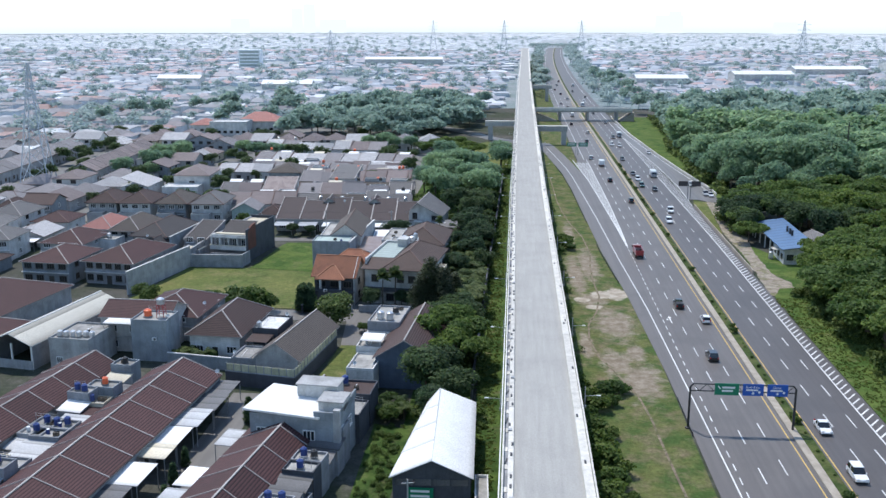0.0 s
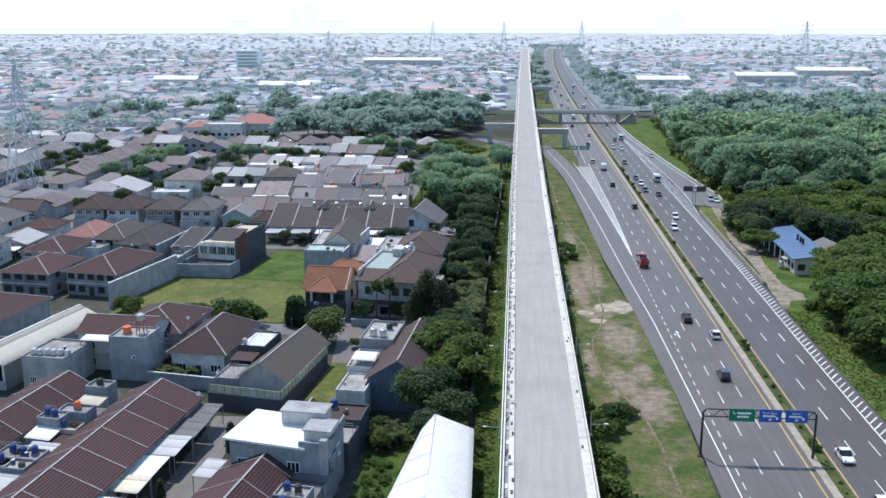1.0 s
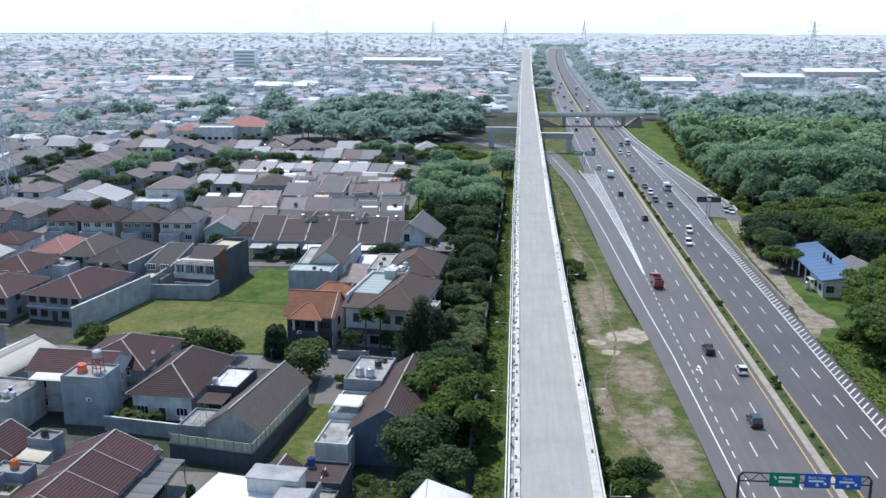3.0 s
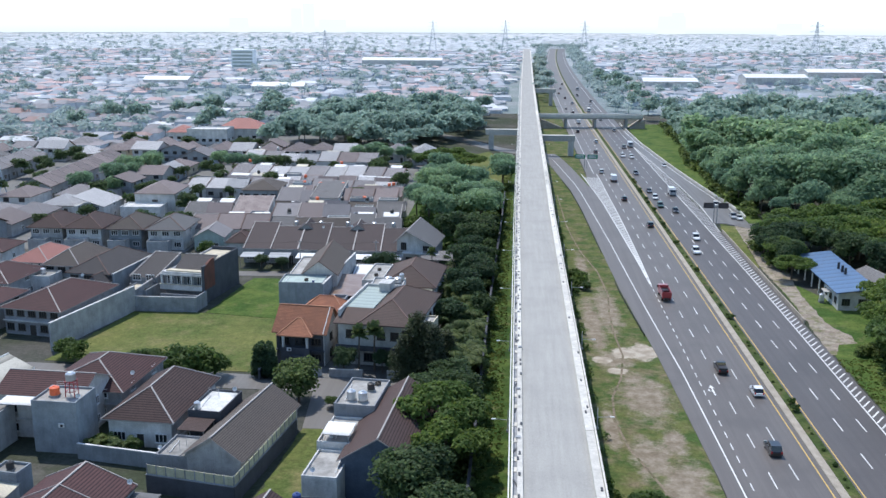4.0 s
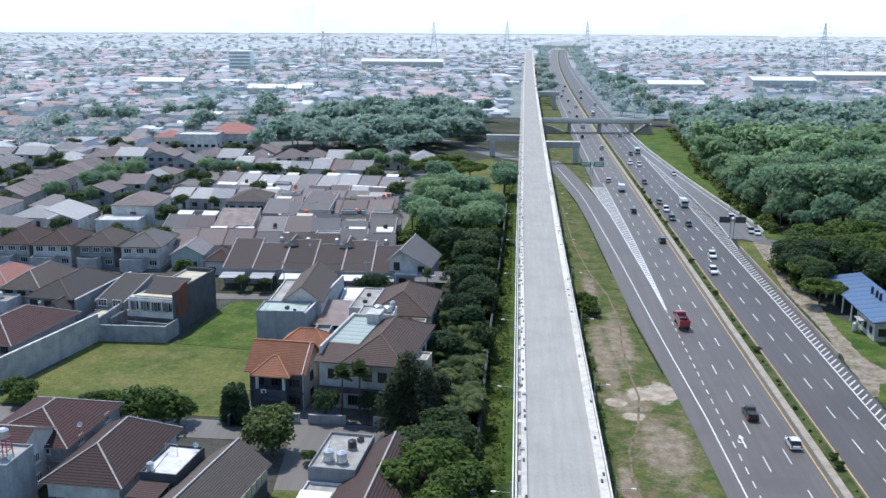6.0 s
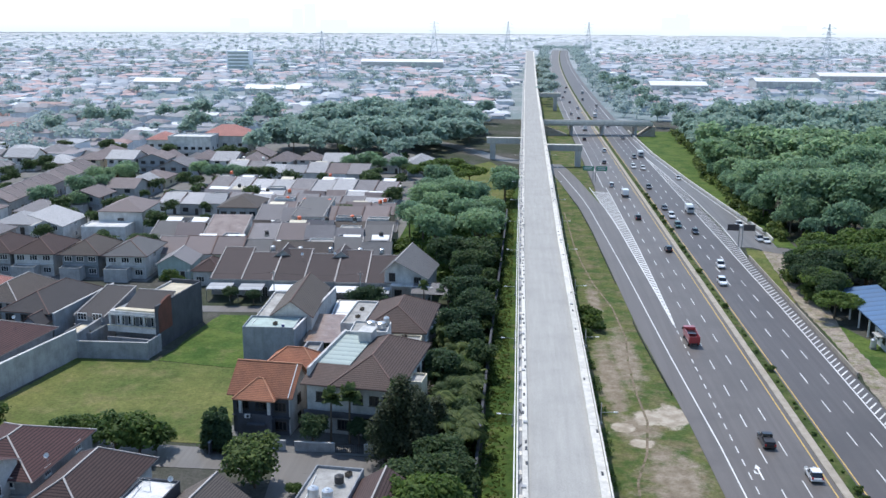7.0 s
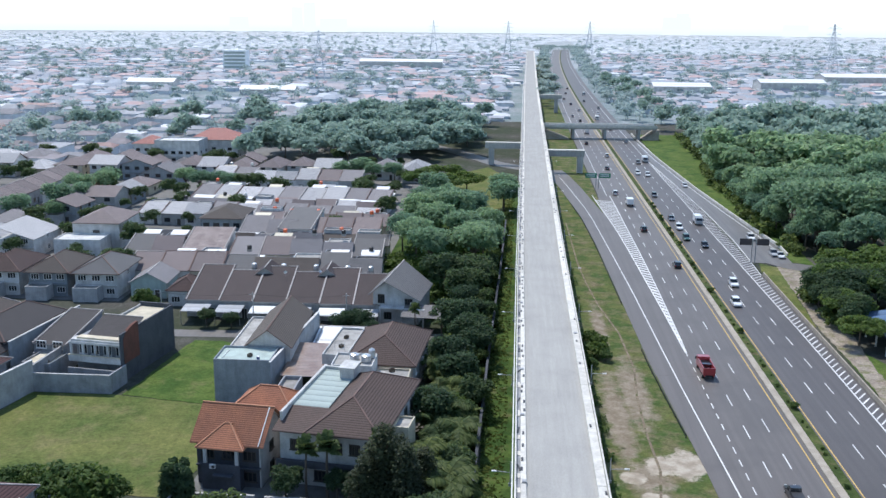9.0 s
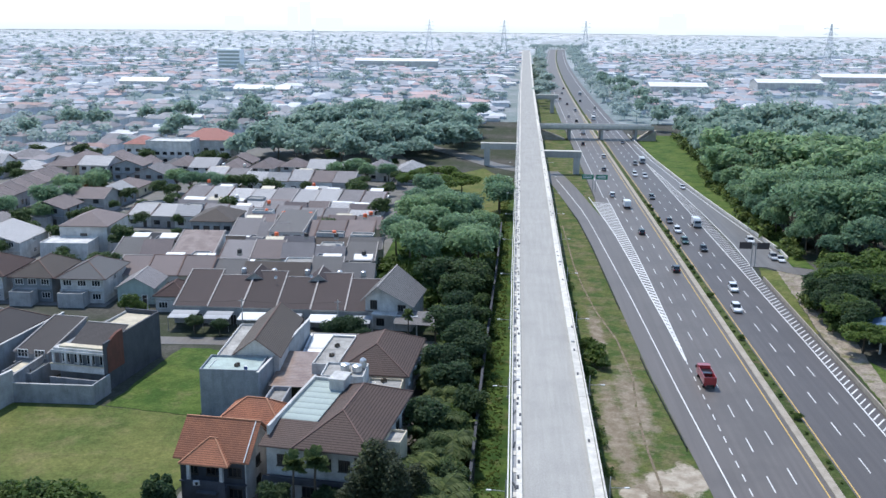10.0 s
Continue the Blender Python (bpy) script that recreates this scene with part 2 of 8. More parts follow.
def deck_mat():
    m, nt, nd, ln, bs = nodes_of("deck_concrete")
    p = place(nt)
    mp = nd.new("ShaderNodeMapping")
    mp.inputs["Scale"].default_value = (1.0, 0.05, 1.0)
    ln.new(p, mp.inputs[0])
    s, b, f = noise_node(nt, mp.outputs[0], 1.3, 5), noise_node(nt, p, 0.18, 6), noise_node(nt, p, 4.5, 5, 0.8)
    c = mix_node(nt, ramp_node(nt, s, [(0.3, (0, 0, 0)), (0.7, (1, 1, 1))]), (0.325, 0.315, 0.292), (0.385, 0.373, 0.345))
    c = mix_node(nt, math_node(nt, "MULTIPLY", ramp_node(nt, b, [(0.45, (0, 0, 0)), (0.7, (1, 1, 1))]), 0.5), c, (0.285, 0.277, 0.26))
    c = mix_node(nt, 0.6, c, ramp_node(nt, f, [(0.3, (0.7,) * 3), (0.7, (1.25,) * 3)]), "MULTIPLY")
    ln.new(c, bs.inputs["Base Color"])
    bs.inputs["Roughness"].default_value, bs.inputs["Specular IOR Level"].default_value = 0.85, 0.25
    bump_to(nt, bs, f, 0.4, 0.03)


deck_mat()
stained("kerb_concrete", (0.65, 0.625, 0.57), (0.46, 0.44, 0.4), patch=0.6, amount=0.7)
stained("girder_concrete", (0.46, 0.45, 0.43), (0.3, 0.3, 0.29), patch=0.2, amount=0.6)
stained("median_concrete", (0.43, 0.38, 0.315), (0.28, 0.245, 0.2), patch=0.5, amount=0.8)
stained("yard_concrete", (0.17, 0.165, 0.16), (0.1, 0.105, 0.09), patch=0.3, amount=0.8)
stained("flat_roof_concrete", (0.34, 0.33, 0.31), (0.17, 0.165, 0.155), patch=0.5, amount=0.9, own=0.3)
stained("road_white", (0.74, 0.74, 0.72), (0.5, 0.5, 0.48), patch=0.9, amount=0.7, own=0.1)
stained("road_yellow", (0.62, 0.42, 0.12), (0.5, 0.36, 0.15), patch=0.8, amount=0.7)
for nm, base, dirt in (("white", (0.64, 0.635, 0.62), (0.42, 0.415, 0.4)), ("pale_grey", (0.42, 0.42, 0.42), (0.28, 0.28, 0.275)), ("blue_grey", (0.28, 0.31, 0.335), (0.2, 0.22, 0.24)),
                       ("mid_grey", (0.3, 0.31, 0.33), (0.2, 0.21, 0.22)), ("dark_grey", (0.075, 0.08, 0.095), (0.055, 0.06, 0.07)), ("cream", (0.62, 0.55, 0.42), (0.45, 0.4, 0.3)),
                       ("brick_red", (0.16, 0.065, 0.05), (0.11, 0.055, 0.045)), ("fence_yellow", (0.55, 0.53, 0.36), (0.38, 0.37, 0.27)), ("slate_blue", (0.1, 0.13, 0.18), (0.08, 0.1, 0.135)), ("pale_green", (0.45, 0.54, 0.5), (0.36, 0.42, 0.4))):
    stained("wall_" + nm, base, tuple(0.85 * v for v in dirt), patch=0.4, amount=0.8, own=0.12)
tiled("tile_brown", (0.08, 0.051, 0.047), (0.055, 0.04, 0.038), course=0.42, joint=0.4)
tiled("tile_purple", (0.086, 0.042, 0.042), (0.055, 0.032, 0.034), course=0.45, joint=0.3)
tiled("sheet_dark", (0.13, 0.13, 0.135), (0.09, 0.088, 0.086), course=2.4, rib=0.2, rough=0.6, joint=0.85)
tiled("sheet_cream", (0.6, 0.55, 0.43), (0.42, 0.37, 0.29), course=3.0, rib=0.25, rough=0.6, joint=0.9)
tiled("sheet_canvas", (0.52, 0.495, 0.43), (0.4, 0.375, 0.31), course=4.0, rib=4.6, rough=0.8, joint=0.72, moss=0.3, own=0.05)
tiled("tile_grey_brown", (0.115, 0.096, 0.085), (0.085, 0.073, 0.067))
tiled("tile_grey", (0.17, 0.165, 0.165), (0.12, 0.118, 0.12))
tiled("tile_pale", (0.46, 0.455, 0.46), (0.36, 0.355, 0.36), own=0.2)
tiled("tile_dusk", (0.07, 0.052, 0.052), (0.05, 0.04, 0.042), course=0.45, joint=0.35)
tiled("tile_dark", (0.075, 0.068, 0.068), (0.055, 0.05, 0.052))
# grey and brown tiles of the back rows, lightened to paint in haze
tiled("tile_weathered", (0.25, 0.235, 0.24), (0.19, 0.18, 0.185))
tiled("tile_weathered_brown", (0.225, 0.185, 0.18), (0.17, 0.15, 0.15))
tiled("tile_warm_brown", (0.105, 0.073, 0.063), (0.07, 0.053, 0.05), course=0.42, joint=0.45)
tiled("tile_orange", (0.36, 0.15, 0.085), (0.21, 0.098, 0.068), joint=0.5, moss=0.75)
# red desaturated so that the colour includes some haze
tiled("tile_red", (0.42, 0.19, 0.16), (0.33, 0.17, 0.15))
tiled("sheet_white", (0.80, 0.80, 0.79), (0.62, 0.61, 0.58), course=6.0, rib=0.25, rough=0.5, joint=0.93, moss=0.35, own=0.06)
tiled("sheet_grey", (0.42, 0.43, 0.44), (0.3, 0.3, 0.3), course=2.4, rib=0.2, rough=0.5, joint=0.9)
tiled("sheet_blue", (0.085, 0.15, 0.26), (0.11, 0.15, 0.21), course=3.0, rib=0.3, rough=0.45, joint=0.88)
tiled("sheet_bronze", (0.2, 0.125, 0.09), (0.34, 0.27, 0.22), course=0.6, rib=0.3, rough=0.3, spec=0.8, moss=0.9)
tiled("tile_mottled", (0.3, 0.25, 0.235), (0.17, 0.13, 0.125), course=0.4, joint=0.55, moss=0.9)
tiled("sheet_glass_green", (0.33, 0.39, 0.37), (0.25, 0.3, 0.29), course=2.0, rib=1.0, rough=0.7, joint=0.9)
stained("ridge_light", (0.42, 0.39, 0.37), (0.3, 0.27, 0.26), patch=1.0)
stained("ridge_brown", (0.17, 0.11, 0.095), (0.12, 0.085, 0.075), patch=1.0)
stained("ridge_orange", (0.45, 0.22, 0.13), (0.35, 0.17, 0.11), patch=1.0)
paint("glass_dark", (0.02, 0.025, 0.03), 0.12, spec=0.6)
paint("frame_white", (0.7, 0.7, 0.69), 0.5)
paint("frame_dark", (0.05, 0.045, 0.04), 0.5)
paint("tank_blue", (0.025, 0.055, 0.2), 0.4)
paint("tank_orange", (0.75, 0.14, 0.05), 0.4)
paint("tank_steel", (0.62, 0.63, 0.64), 0.3, 0.7)
paint("tank_black", (0.03, 0.03, 0.032), 0.45)
paint("steel_dark", (0.045, 0.045, 0.05), 0.5, 0.4)
paint("steel_grey", (0.34, 0.35, 0.36), 0.5, 0.5)
# pylon steel: pale blue-grey paints the haze in front of it
paint("steel_haze", (0.5, 0.55, 0.6), 0.7)
paint("sign_green", (0.0, 0.19, 0.10), 0.45)
paint("sign_blue", (0.01, 0.09, 0.42), 0.45)
paint("sign_white", (0.8, 0.8, 0.8), 0.5)
paint("sign_back", (0.06, 0.05, 0.055), 0.6)
paint("rubber", (0.02, 0.02, 0.02), 0.8)
paint("car_glass", (0.015, 0.018, 0.022), 0.08, spec=0.8)
paint("lamp_red", (0.4, 0.02, 0.02), 0.3)
for nm, c in (("white", (0.8, 0.8, 0.8)), ("black", (0.012, 0.012, 0.014)), ("silver", (0.45, 0.46, 0.47)), ("grey", (0.1, 0.105, 0.11)), ("red", (0.33, 0.03, 0.035)), ("navy", (0.02, 0.035, 0.07)), ("tan", (0.5, 0.32, 0.14)), ("green", (0.03, 0.08, 0.06))):
    paint("car_" + nm, c, 0.28, 0.0, 0.5, 0.6)
stained("bark", (0.13, 0.105, 0.08), (0.09, 0.075, 0.06), patch=2.0)
leafy("leaf_rain", (0.06, 0.11, 0.03), (0.155, 0.215, 0.06), 0.5)
# wood and belt leaves: growing haze is put into the leaf colour
leafy("leaf_wood_haze", (0.15, 0.255, 0.18), (0.285, 0.395, 0.26), 0.6, 0.2, 0.25, 0.6)
leafy("leaf_belt_haze", (0.265, 0.365, 0.335), (0.365, 0.46, 0.41), 0.55, 0.15, 0.25, 0.6)
leafy("leaf_dark", (0.035, 0.066, 0.038), (0.1, 0.15, 0.072), 0.55)
leafy("leaf_fresh", (0.05, 0.09, 0.022), (0.11, 0.16, 0.045), 0.45)
leafy("leaf_palm", (0.05, 0.085, 0.035), (0.17, 0.21, 0.085), 0.5)
leafy("leaf_mixed", (0.03, 0.06, 0.025), (0.17, 0.225, 0.09), 0.55, 0.35)
leafy("leaf_feather", (0.02, 0.03, 0.02), (0.052, 0.065, 0.036), 0.3)
leafy("leaf_banana", (0.09, 0.14, 0.04), (0.21, 0.26, 0.09), 0.5)
# farthest leaves: haze painted as pale grey-blue
leafy("leaf_far_haze", (0.34, 0.42, 0.44), (0.41, 0.49, 0.5), 0.5, 0.1, 0.25, 0.6)
leafy("grass_tuft", (0.07, 0.11, 0.03), (0.2, 0.22, 0.08), 0.5)
# far and horizon palettes: distance haze is mixed into these pale, bluish colours
islands("far_walls_hazed", [(0.0, (0.68, 0.71, 0.74)), (0.3, (0.64, 0.67, 0.71)), (0.55, (0.72, 0.74, 0.76)), (0.8, (0.62, 0.65, 0.69))])
islands("horizon_walls_hazed", [(0.0, (0.85, 0.88, 0.9)), (0.5, (0.82, 0.86, 0.89))])
islands("far_roofs_hazed", [(0.0, (0.4, 0.37, 0.38)), (0.18, (0.33, 0.36, 0.4)), (0.36, (0.47, 0.345, 0.335)), (0.55, (0.4, 0.43, 0.47)), (0.72, (0.345, 0.355, 0.385)), (0.93, (0.6, 0.62, 0.64))], 0.8, 0.25)
islands("horizon_roofs_hazed", [(0.0, (0.55, 0.58, 0.6)), (0.3, (0.52, 0.55, 0.58)), (0.6, (0.57, 0.59, 0.61)), (0.9, (0.66, 0.68, 0.7))], 0.9, 0.15, 0.1)
islands("town_roofs", [(0.0, (0.25, 0.225, 0.23)), (0.22, (0.28, 0.285, 0.3)), (0.42, (0.22, 0.215, 0.225)), (0.6, (0.34, 0.345, 0.36)), (0.75, (0.33, 0.23, 0.21)), (0.84, (0.27, 0.26, 0.27)), (0.95, (0.6, 0.61, 0.62))], 0.75, 0.2)

# ---- building helpers ----
class Mesh:
    """Collects faces in local metres; each face has a material slot and UVs."""

    def __init__(self):
        self.v, self.f, self.m, self.uv = [], [], [], []

    def face(self, pts, m=0, uv=None):
        n = len(self.v)
        self.v += [tuple(p) for p in pts]
        self.f.append(tuple(range(n, n + len(pts))))
        self.m.append(m)
        if uv is None:
            a, b = Vector(pts[0]), Vector(pts[1])
            u = (b - a).normalized() if (b - a).length > 1e-6 else Vector((1, 0, 0))
            nrm = (b - a).cross(Vector(pts[2]) - a)
            w = nrm.cross(u).normalized() if nrm.length > 1e-9 else Vector((0, 0, 1))
            uv = [((Vector(p) - a).dot(u), (Vector(p) - a).dot(w)) for p in pts]
        self.uv += uv
        return self

    def box(self, x0, y0, z0, x1, y1, z1, m=0, bottom=False):
        p = [(x0, y0, z0), (x1, y0, z0), (x1, y1, z0), (x0, y1, z0), (x0, y0, z1), (x1, y0, z1), (x1, y1, z1), (x0, y1, z1)]
        for q in ((4, 5, 6, 7), (0, 1, 5, 4), (1, 2, 6, 5), (2, 3, 7, 6), (3, 0, 4, 7)) + (((3, 2, 1, 0),) if bottom else ()):
            self.face([p[i] for i in q], m)
        return self

    def bar(self, p, q, w, h, m=0):
        """A bar from p to q, w wide and h high."""
        p, q = Vector(p), Vector(q)
        d = (q - p).normalized()
        s = d.cross(Vector((0, 0, 1)))
        s = (s.normalized() if s.length > 1e-4 else Vector((1, 0, 0))) * w / 2
        t = s.cross(d).normalized() * h / 2
        a, b = [p - s - t, p + s - t, p + s + t, p - s + t], [q - s - t, q + s - t, q + s + t, q - s + t]
        for i in range(4):
            j = (i + 1) % 4
            self.face([a[i], a[j], b[j], b[i]], m)
        self.face(a[::-1], m), self.face(b, m)
        return self

    def tube(self, p, q, r0, r1, n=8, m=0, cap=True):
        p, q = Vector(p), Vector(q)
        d = (q - p).normalized()
        s = d.orthogonal().normalized()
        t = d.cross(s)
        ring = [(math.cos(2 * math.pi * i / n), math.sin(2 * math.pi * i / n)) for i in range(n)]
        a, b = [p + (s * c + t * k) * r0 for c, k in ring], [q + (s * c + t * k) * r1 for c, k in ring]
        for i in range(n):
            j = (i + 1) % n
            self.face([a[i], a[j], b[j], b[i]], m)
        if cap:
            self.face(b, m), self.face(a[::-1], m)
        return self

    def lathe(self, prof, n=12, m=0, at=(0, 0, 0)):
        for (r0, z0), (r1, z1) in zip(prof, prof[1:]):
            for i in range(n):
                a, b = 2 * math.pi * i / n, 2 * math.pi * (i + 1) / n
                q = [(at[0] + r * math.cos(k), at[1] + r * math.sin(k), at[2] + z) for r, z, k in ((r0, z0, a), (r0, z0, b), (r1, z1, b), (r1, z1, a))]
                if r0 < 1e-6:
                    q = [q[0], q[2], q[3]]
                elif r1 < 1e-6:
                    q = q[:3]
                self.face(q, m)
        return self

    def data(self, name, *mats):
        me = bpy.data.meshes.new(name)
        me.from_pydata(self.v, [], self.f)
        layer = me.uv_layers.new(name="UVMap")
        layer.data.foreach_set("uv", [c for p in self.uv for c in p])
        me.polygons.foreach_set("material_index", self.m)
        for k in mats:
            me.materials.append(MATS[k])
        me.update()
        return me


def welded(me, smooth=None, dist=1e-4):
    bm = bmesh.new()
    bm.from_mesh(me)
    bmesh.ops.remove_doubles(bm, verts=bm.verts, dist=dist)
    if smooth:
        for f in bm.faces:
            f.smooth = True
    bm.to_mesh(me)
    bm.free()
    return me


def part(name, mesh, mats, parent, label="", at=None, turn=0.0):
    """Links a Mesh, or mesh data, as one object under a thing or a part."""
    mats = (mats,) if isinstance(mats, str) else mats
    ob = new(name, mesh.data(name, *mats) if isinstance(mesh, Mesh) else mesh)
    ob.parent = parent
    if at is not None or turn:
        ob.matrix_basis = pose(*(at or (0, 0, 0)), 0, 0, turn)
    return tagged(ob, label)


def thing(name, x, y, z, turn, label, category, group="", kind=""):
    ob = new(name)
    ob.matrix_basis = pose(x, y, z, 0, 0, turn)
    ob.empty_display_size = 0.2
    return tagged(ob, label, category, group, kind)


def solid(name, mesh, mats, label, category="", group="", kind="", m=None):
    mats = (mats,) if isinstance(mats, str) else mats
    ob = new(name, mesh.data(name, *mats) if isinstance(mesh, Mesh) else mesh)
    if m is not None:
        ob.matrix_basis = m
    return tagged(ob, label, category, group, kind)


def bend(y):
    """How far the road swings to the right far away."""
    return 0.0 if y < 650 else 19.0 * ((y - 650) / 1050) ** 2


def strip(xs, y0, y1, z0, z1, step=25.0, sides=True):
    """A long slab along the road between xs(y) = (left, right), from z0 up to z1."""
    s = Mesh()
    n = max(1, int((y1 - y0) / step))
    ys = [y0 + (y1 - y0) * i / n for i in range(n + 1)]
    for a, b in zip(ys, ys[1:]):
        (la, ra), (lb, rb) = xs(a), xs(b)
        s.face([(la, a, z1), (ra, a, z1), (rb, b, z1), (lb, b, z1)])
        if sides:
            s.face([(la, a, z0), (la, a, z1), (lb, b, z1), (lb, b, z0)])
            s.face([(ra, a, z1), (ra, a, z0), (rb, b, z0), (rb, b, z1)])
    if sides:
        (l, r) = xs(y0)
        s.face([(l, y0, z0), (r, y0, z0), (r, y0, z1), (l, y0, z1)])
    return s


def along(points):
    """x at y on a line through (y, x) points."""
    ys, xs = [p[0] for p in points], [p[1] for p in points]
    return lambda y: float(np.interp(y, ys, xs))

# ---- ground and roads ----
g = Mesh()
g.face([(-4000, -400, -0.02), (4000, -400, -0.02), (4000, 4600, -0.02), (-4000, 4600, -0.02)])
solid("ground", g, "town_ground", "flat town ground of packed earth and thin grass", "ground", kind="structure")


RAGGED = ("bare_soil", "lot_grass", "bright_grass")


def patch(name, pts, z, mats, label, category, depth=0.3):
    s = Mesh()
    if mats in RAGGED and max(abs(x) for x, y in pts) < 120:
        out = []
        for (x0, y0), (x1, y1) in zip(pts, pts[1:] + pts[:1]):
            n = max(1, round(math.hypot(x1 - x0, y1 - y0) / 1.4))
            for i in range(n):
                x, y = x0 + (x1 - x0) * i / n, y0 + (y1 - y0) * i / n
                w = noise.noise(Vector((x * 0.55, y * 0.55, 3.0))) * 0.55
                out.append((x + w, y + w * 0.6))
        pts = out
    s.face([(x, y, z) for x, y in pts])
    for (x0, y0), (x1, y1) in zip(pts, pts[1:] + pts[:1]):
        s.face([(x0, y0, z - depth), (x1, y1, z - depth), (x1, y1, z), (x0, y0, z)])
    return solid(name, s, mats, label, category, kind="structure")


# grass verge between the viaduct and the motorway
VERGE = strip(lambda y: (1.0 + bend(y), 28.4 + bend(y) * 0.9), -260, 1500, -0.3, 0.03)
solid("verge", VERGE, "verge_grass_soil", "rough grass verge with bare earth beside the motorway", "grass", kind="structure")
pth = Mesh()
trail = [(24.2, 120), (23.4, 135), (23.0, 146), (22.0, 156), (19.4, 166), (17.0, 175), (15.8, 185), (16.4, 195), (18.8, 204), (20.4, 216), (20.0, 230), (20.3, 244), (21.4, 258), (20.6, 279), (17.8, 299), (16.2, 320), (15.3, 339), (15.0, 365), (14.6, 390)]
for (xa, ya), (xb, yb) in zip(trail, trail[1:]):
    pth.face([(xa - 0.2, ya, 0.07), (xa + 0.2, ya, 0.07), (xb + 0.2, yb, 0.07), (xb - 0.2, yb, 0.07)])
solid("footpath", pth, "trodden_soil", "narrow worn earth footpath through the verge", "footpath", kind="structure")

# carriageways
left_edge = along([(60, 29.3), (171, 28.5), (187, 27.9), (210, 27.4), (230, 26.4), (245, 25.5), (258, 24.8), (285, 24.0), (316, 23.2), (360, 22.0), (395, 20.4), (455, 15.2), (486, 11.8), (520, 6.0)])
EDGE = along([(60, 32.2), (130, 31.6), (171, 31.0), (207, 30.4), (235, 29.3), (257, 28.5), (282, 27.8), (310, 27.0), (347, 25.6), (407, 23.2), (455, 18.8), (486, 15.6)])
road_l = solid("road", strip(lambda y: (28.9 + bend(y) if y > 440 else max(28.0, left_edge(y)) if y > 300 else left_edge(y), 44.2 + bend(y)), -260, 2200, -0.3, 0.10), "asphalt", "grey asphalt motorway carriageway with three lanes", "road", kind="structure")
ROAD_OUT = along([(60, 60.1), (150, 60.2), (185, 60.4), (231, 61.1), (280, 61.6), (330, 62.3), (2200, 62.6)])
HATCH_IN = along([(60, 57.3), (150, 57.5), (181, 57.75), (231, 58.45), (278, 59.0), (330, 59.0), (900, 58.6)])
road_r = solid("road", strip(lambda y: (46.9 + bend(y), ROAD_OUT(y) + bend(y)), -260, 2200, -0.3, 0.10), "asphalt_new", "dark asphalt motorway carriageway with three lanes", "road", kind="structure")
ramp = solid("road", strip(lambda y: (left_edge(y), min(left_edge(y) + 8.5, 33.0)), 255, 500, -0.3, 0.106, 6.0), "asphalt", "worn asphalt exit ramp curving under the viaduct", "road", kind="structure")
patch("road", [(11, 486), (19.5, 478), (9, 502), (-8, 520), (-30, 560), (-60, 600), (-66, 596), (-36, 552), (-14, 512)], 0.09, "lane_asphalt", "pale service road bending away under the viaduct", "road")
ramp_out = along([(300, 66.5), (341, 73.5), (362, 74.5), (407, 70.9), (459, 67.5), (540, 63.8), (614, 62.7)])
ramp_in = along([(300, 61.0), (345, 62.5), (380, 63.6), (437, 62.4), (490, 60.6), (614, 60.6)])
solid("road", strip(lambda y: (ramp_in(y), ramp_out(y)), 343, 612, -0.3, 0.106, 10), "ramp_asphalt", "worn asphalt slip road joining the motorway", "road", kind="structure")
patch("road", [(61.9, 238), (60.9, 220), (62.2, 220.5), (64.4, 226.5), (68.2, 227.5), (68.6, 232), (66.2, 240), (67.0, 262), (69.6, 283), (70.6, 318), (74.4, 342), (68.8, 345), (66.5, 318), (63.6, 285), (63.6, 262), (62.4, 240)], 0.055, "bare_soil", "pale earth track beside the motorway wall", "track")

patch("road", [(66.0, 343.4), (74.2, 343.4), (96, 335), (96, 329.5), (76, 334.5), (70.5, 337.5)], 0.1, "lane_asphalt", "worn side road leaving the slip road", "road")
# median: concrete kerb, planting, yellow edge lines
solid("median_kerb", strip(lambda y: (43.95 + bend(y), 45.2 + bend(y)), -260, 2190, -0.3, 0.32), "median_concrete", "long weathered concrete median kerb", "kerb", kind="structure")
solid("median_planting", strip(lambda y: (45.2 + bend(y), 46.85 + bend(y)), -260, 2190, -0.3, 0.24), "median_grass", "grassed planting strip along the median", "median", kind="structure")


def marking(name, xs, y0, y1, mats, label, parent, z=0.112):
    ob = solid(name, strip(xs, y0, y1, 0.1, z, 20, True), mats, "", m=None)
    ob.parent = parent
    return tagged(ob, label)


def line_at(x, w=0.18):
    return lambda y: (x + bend(y) - w / 2, x + bend(y) + w / 2)


marking("edge_line", lambda y: (EDGE(y) - 0.11, EDGE(y) + 0.11), -260, 330, "road_white", "solid white edge line", road_l)
marking("edge_line", lambda y: (EDGE(y) - 0.11, EDGE(y) + 0.11), 331, 480, "road_white", "solid white edge line", ramp, 0.118)
marking("edge_line", line_at(32.0, 0.25), 440, 2150, "road_white", "solid white edge line", road_l)
marking("edge_line", line_at(43.2), -260, 760, "road_yellow", "yellow median line", road_l)
marking("edge_line", line_at(47.35), -260, 760, "road_yellow", "yellow median line", road_r)
marking("edge_line", lambda y: (HATCH_IN(y) + bend(y) - 0.12, HATCH_IN(y) + bend(y) + 0.12), -260, 2150, "road_white", "solid white edge line", road_r)
marking("edge_line", lambda y: (ramp_out(y) - 1.2, ramp_out(y) - 0.95), 350, 600, "road_white", "solid white edge line", road_r, 0.118)
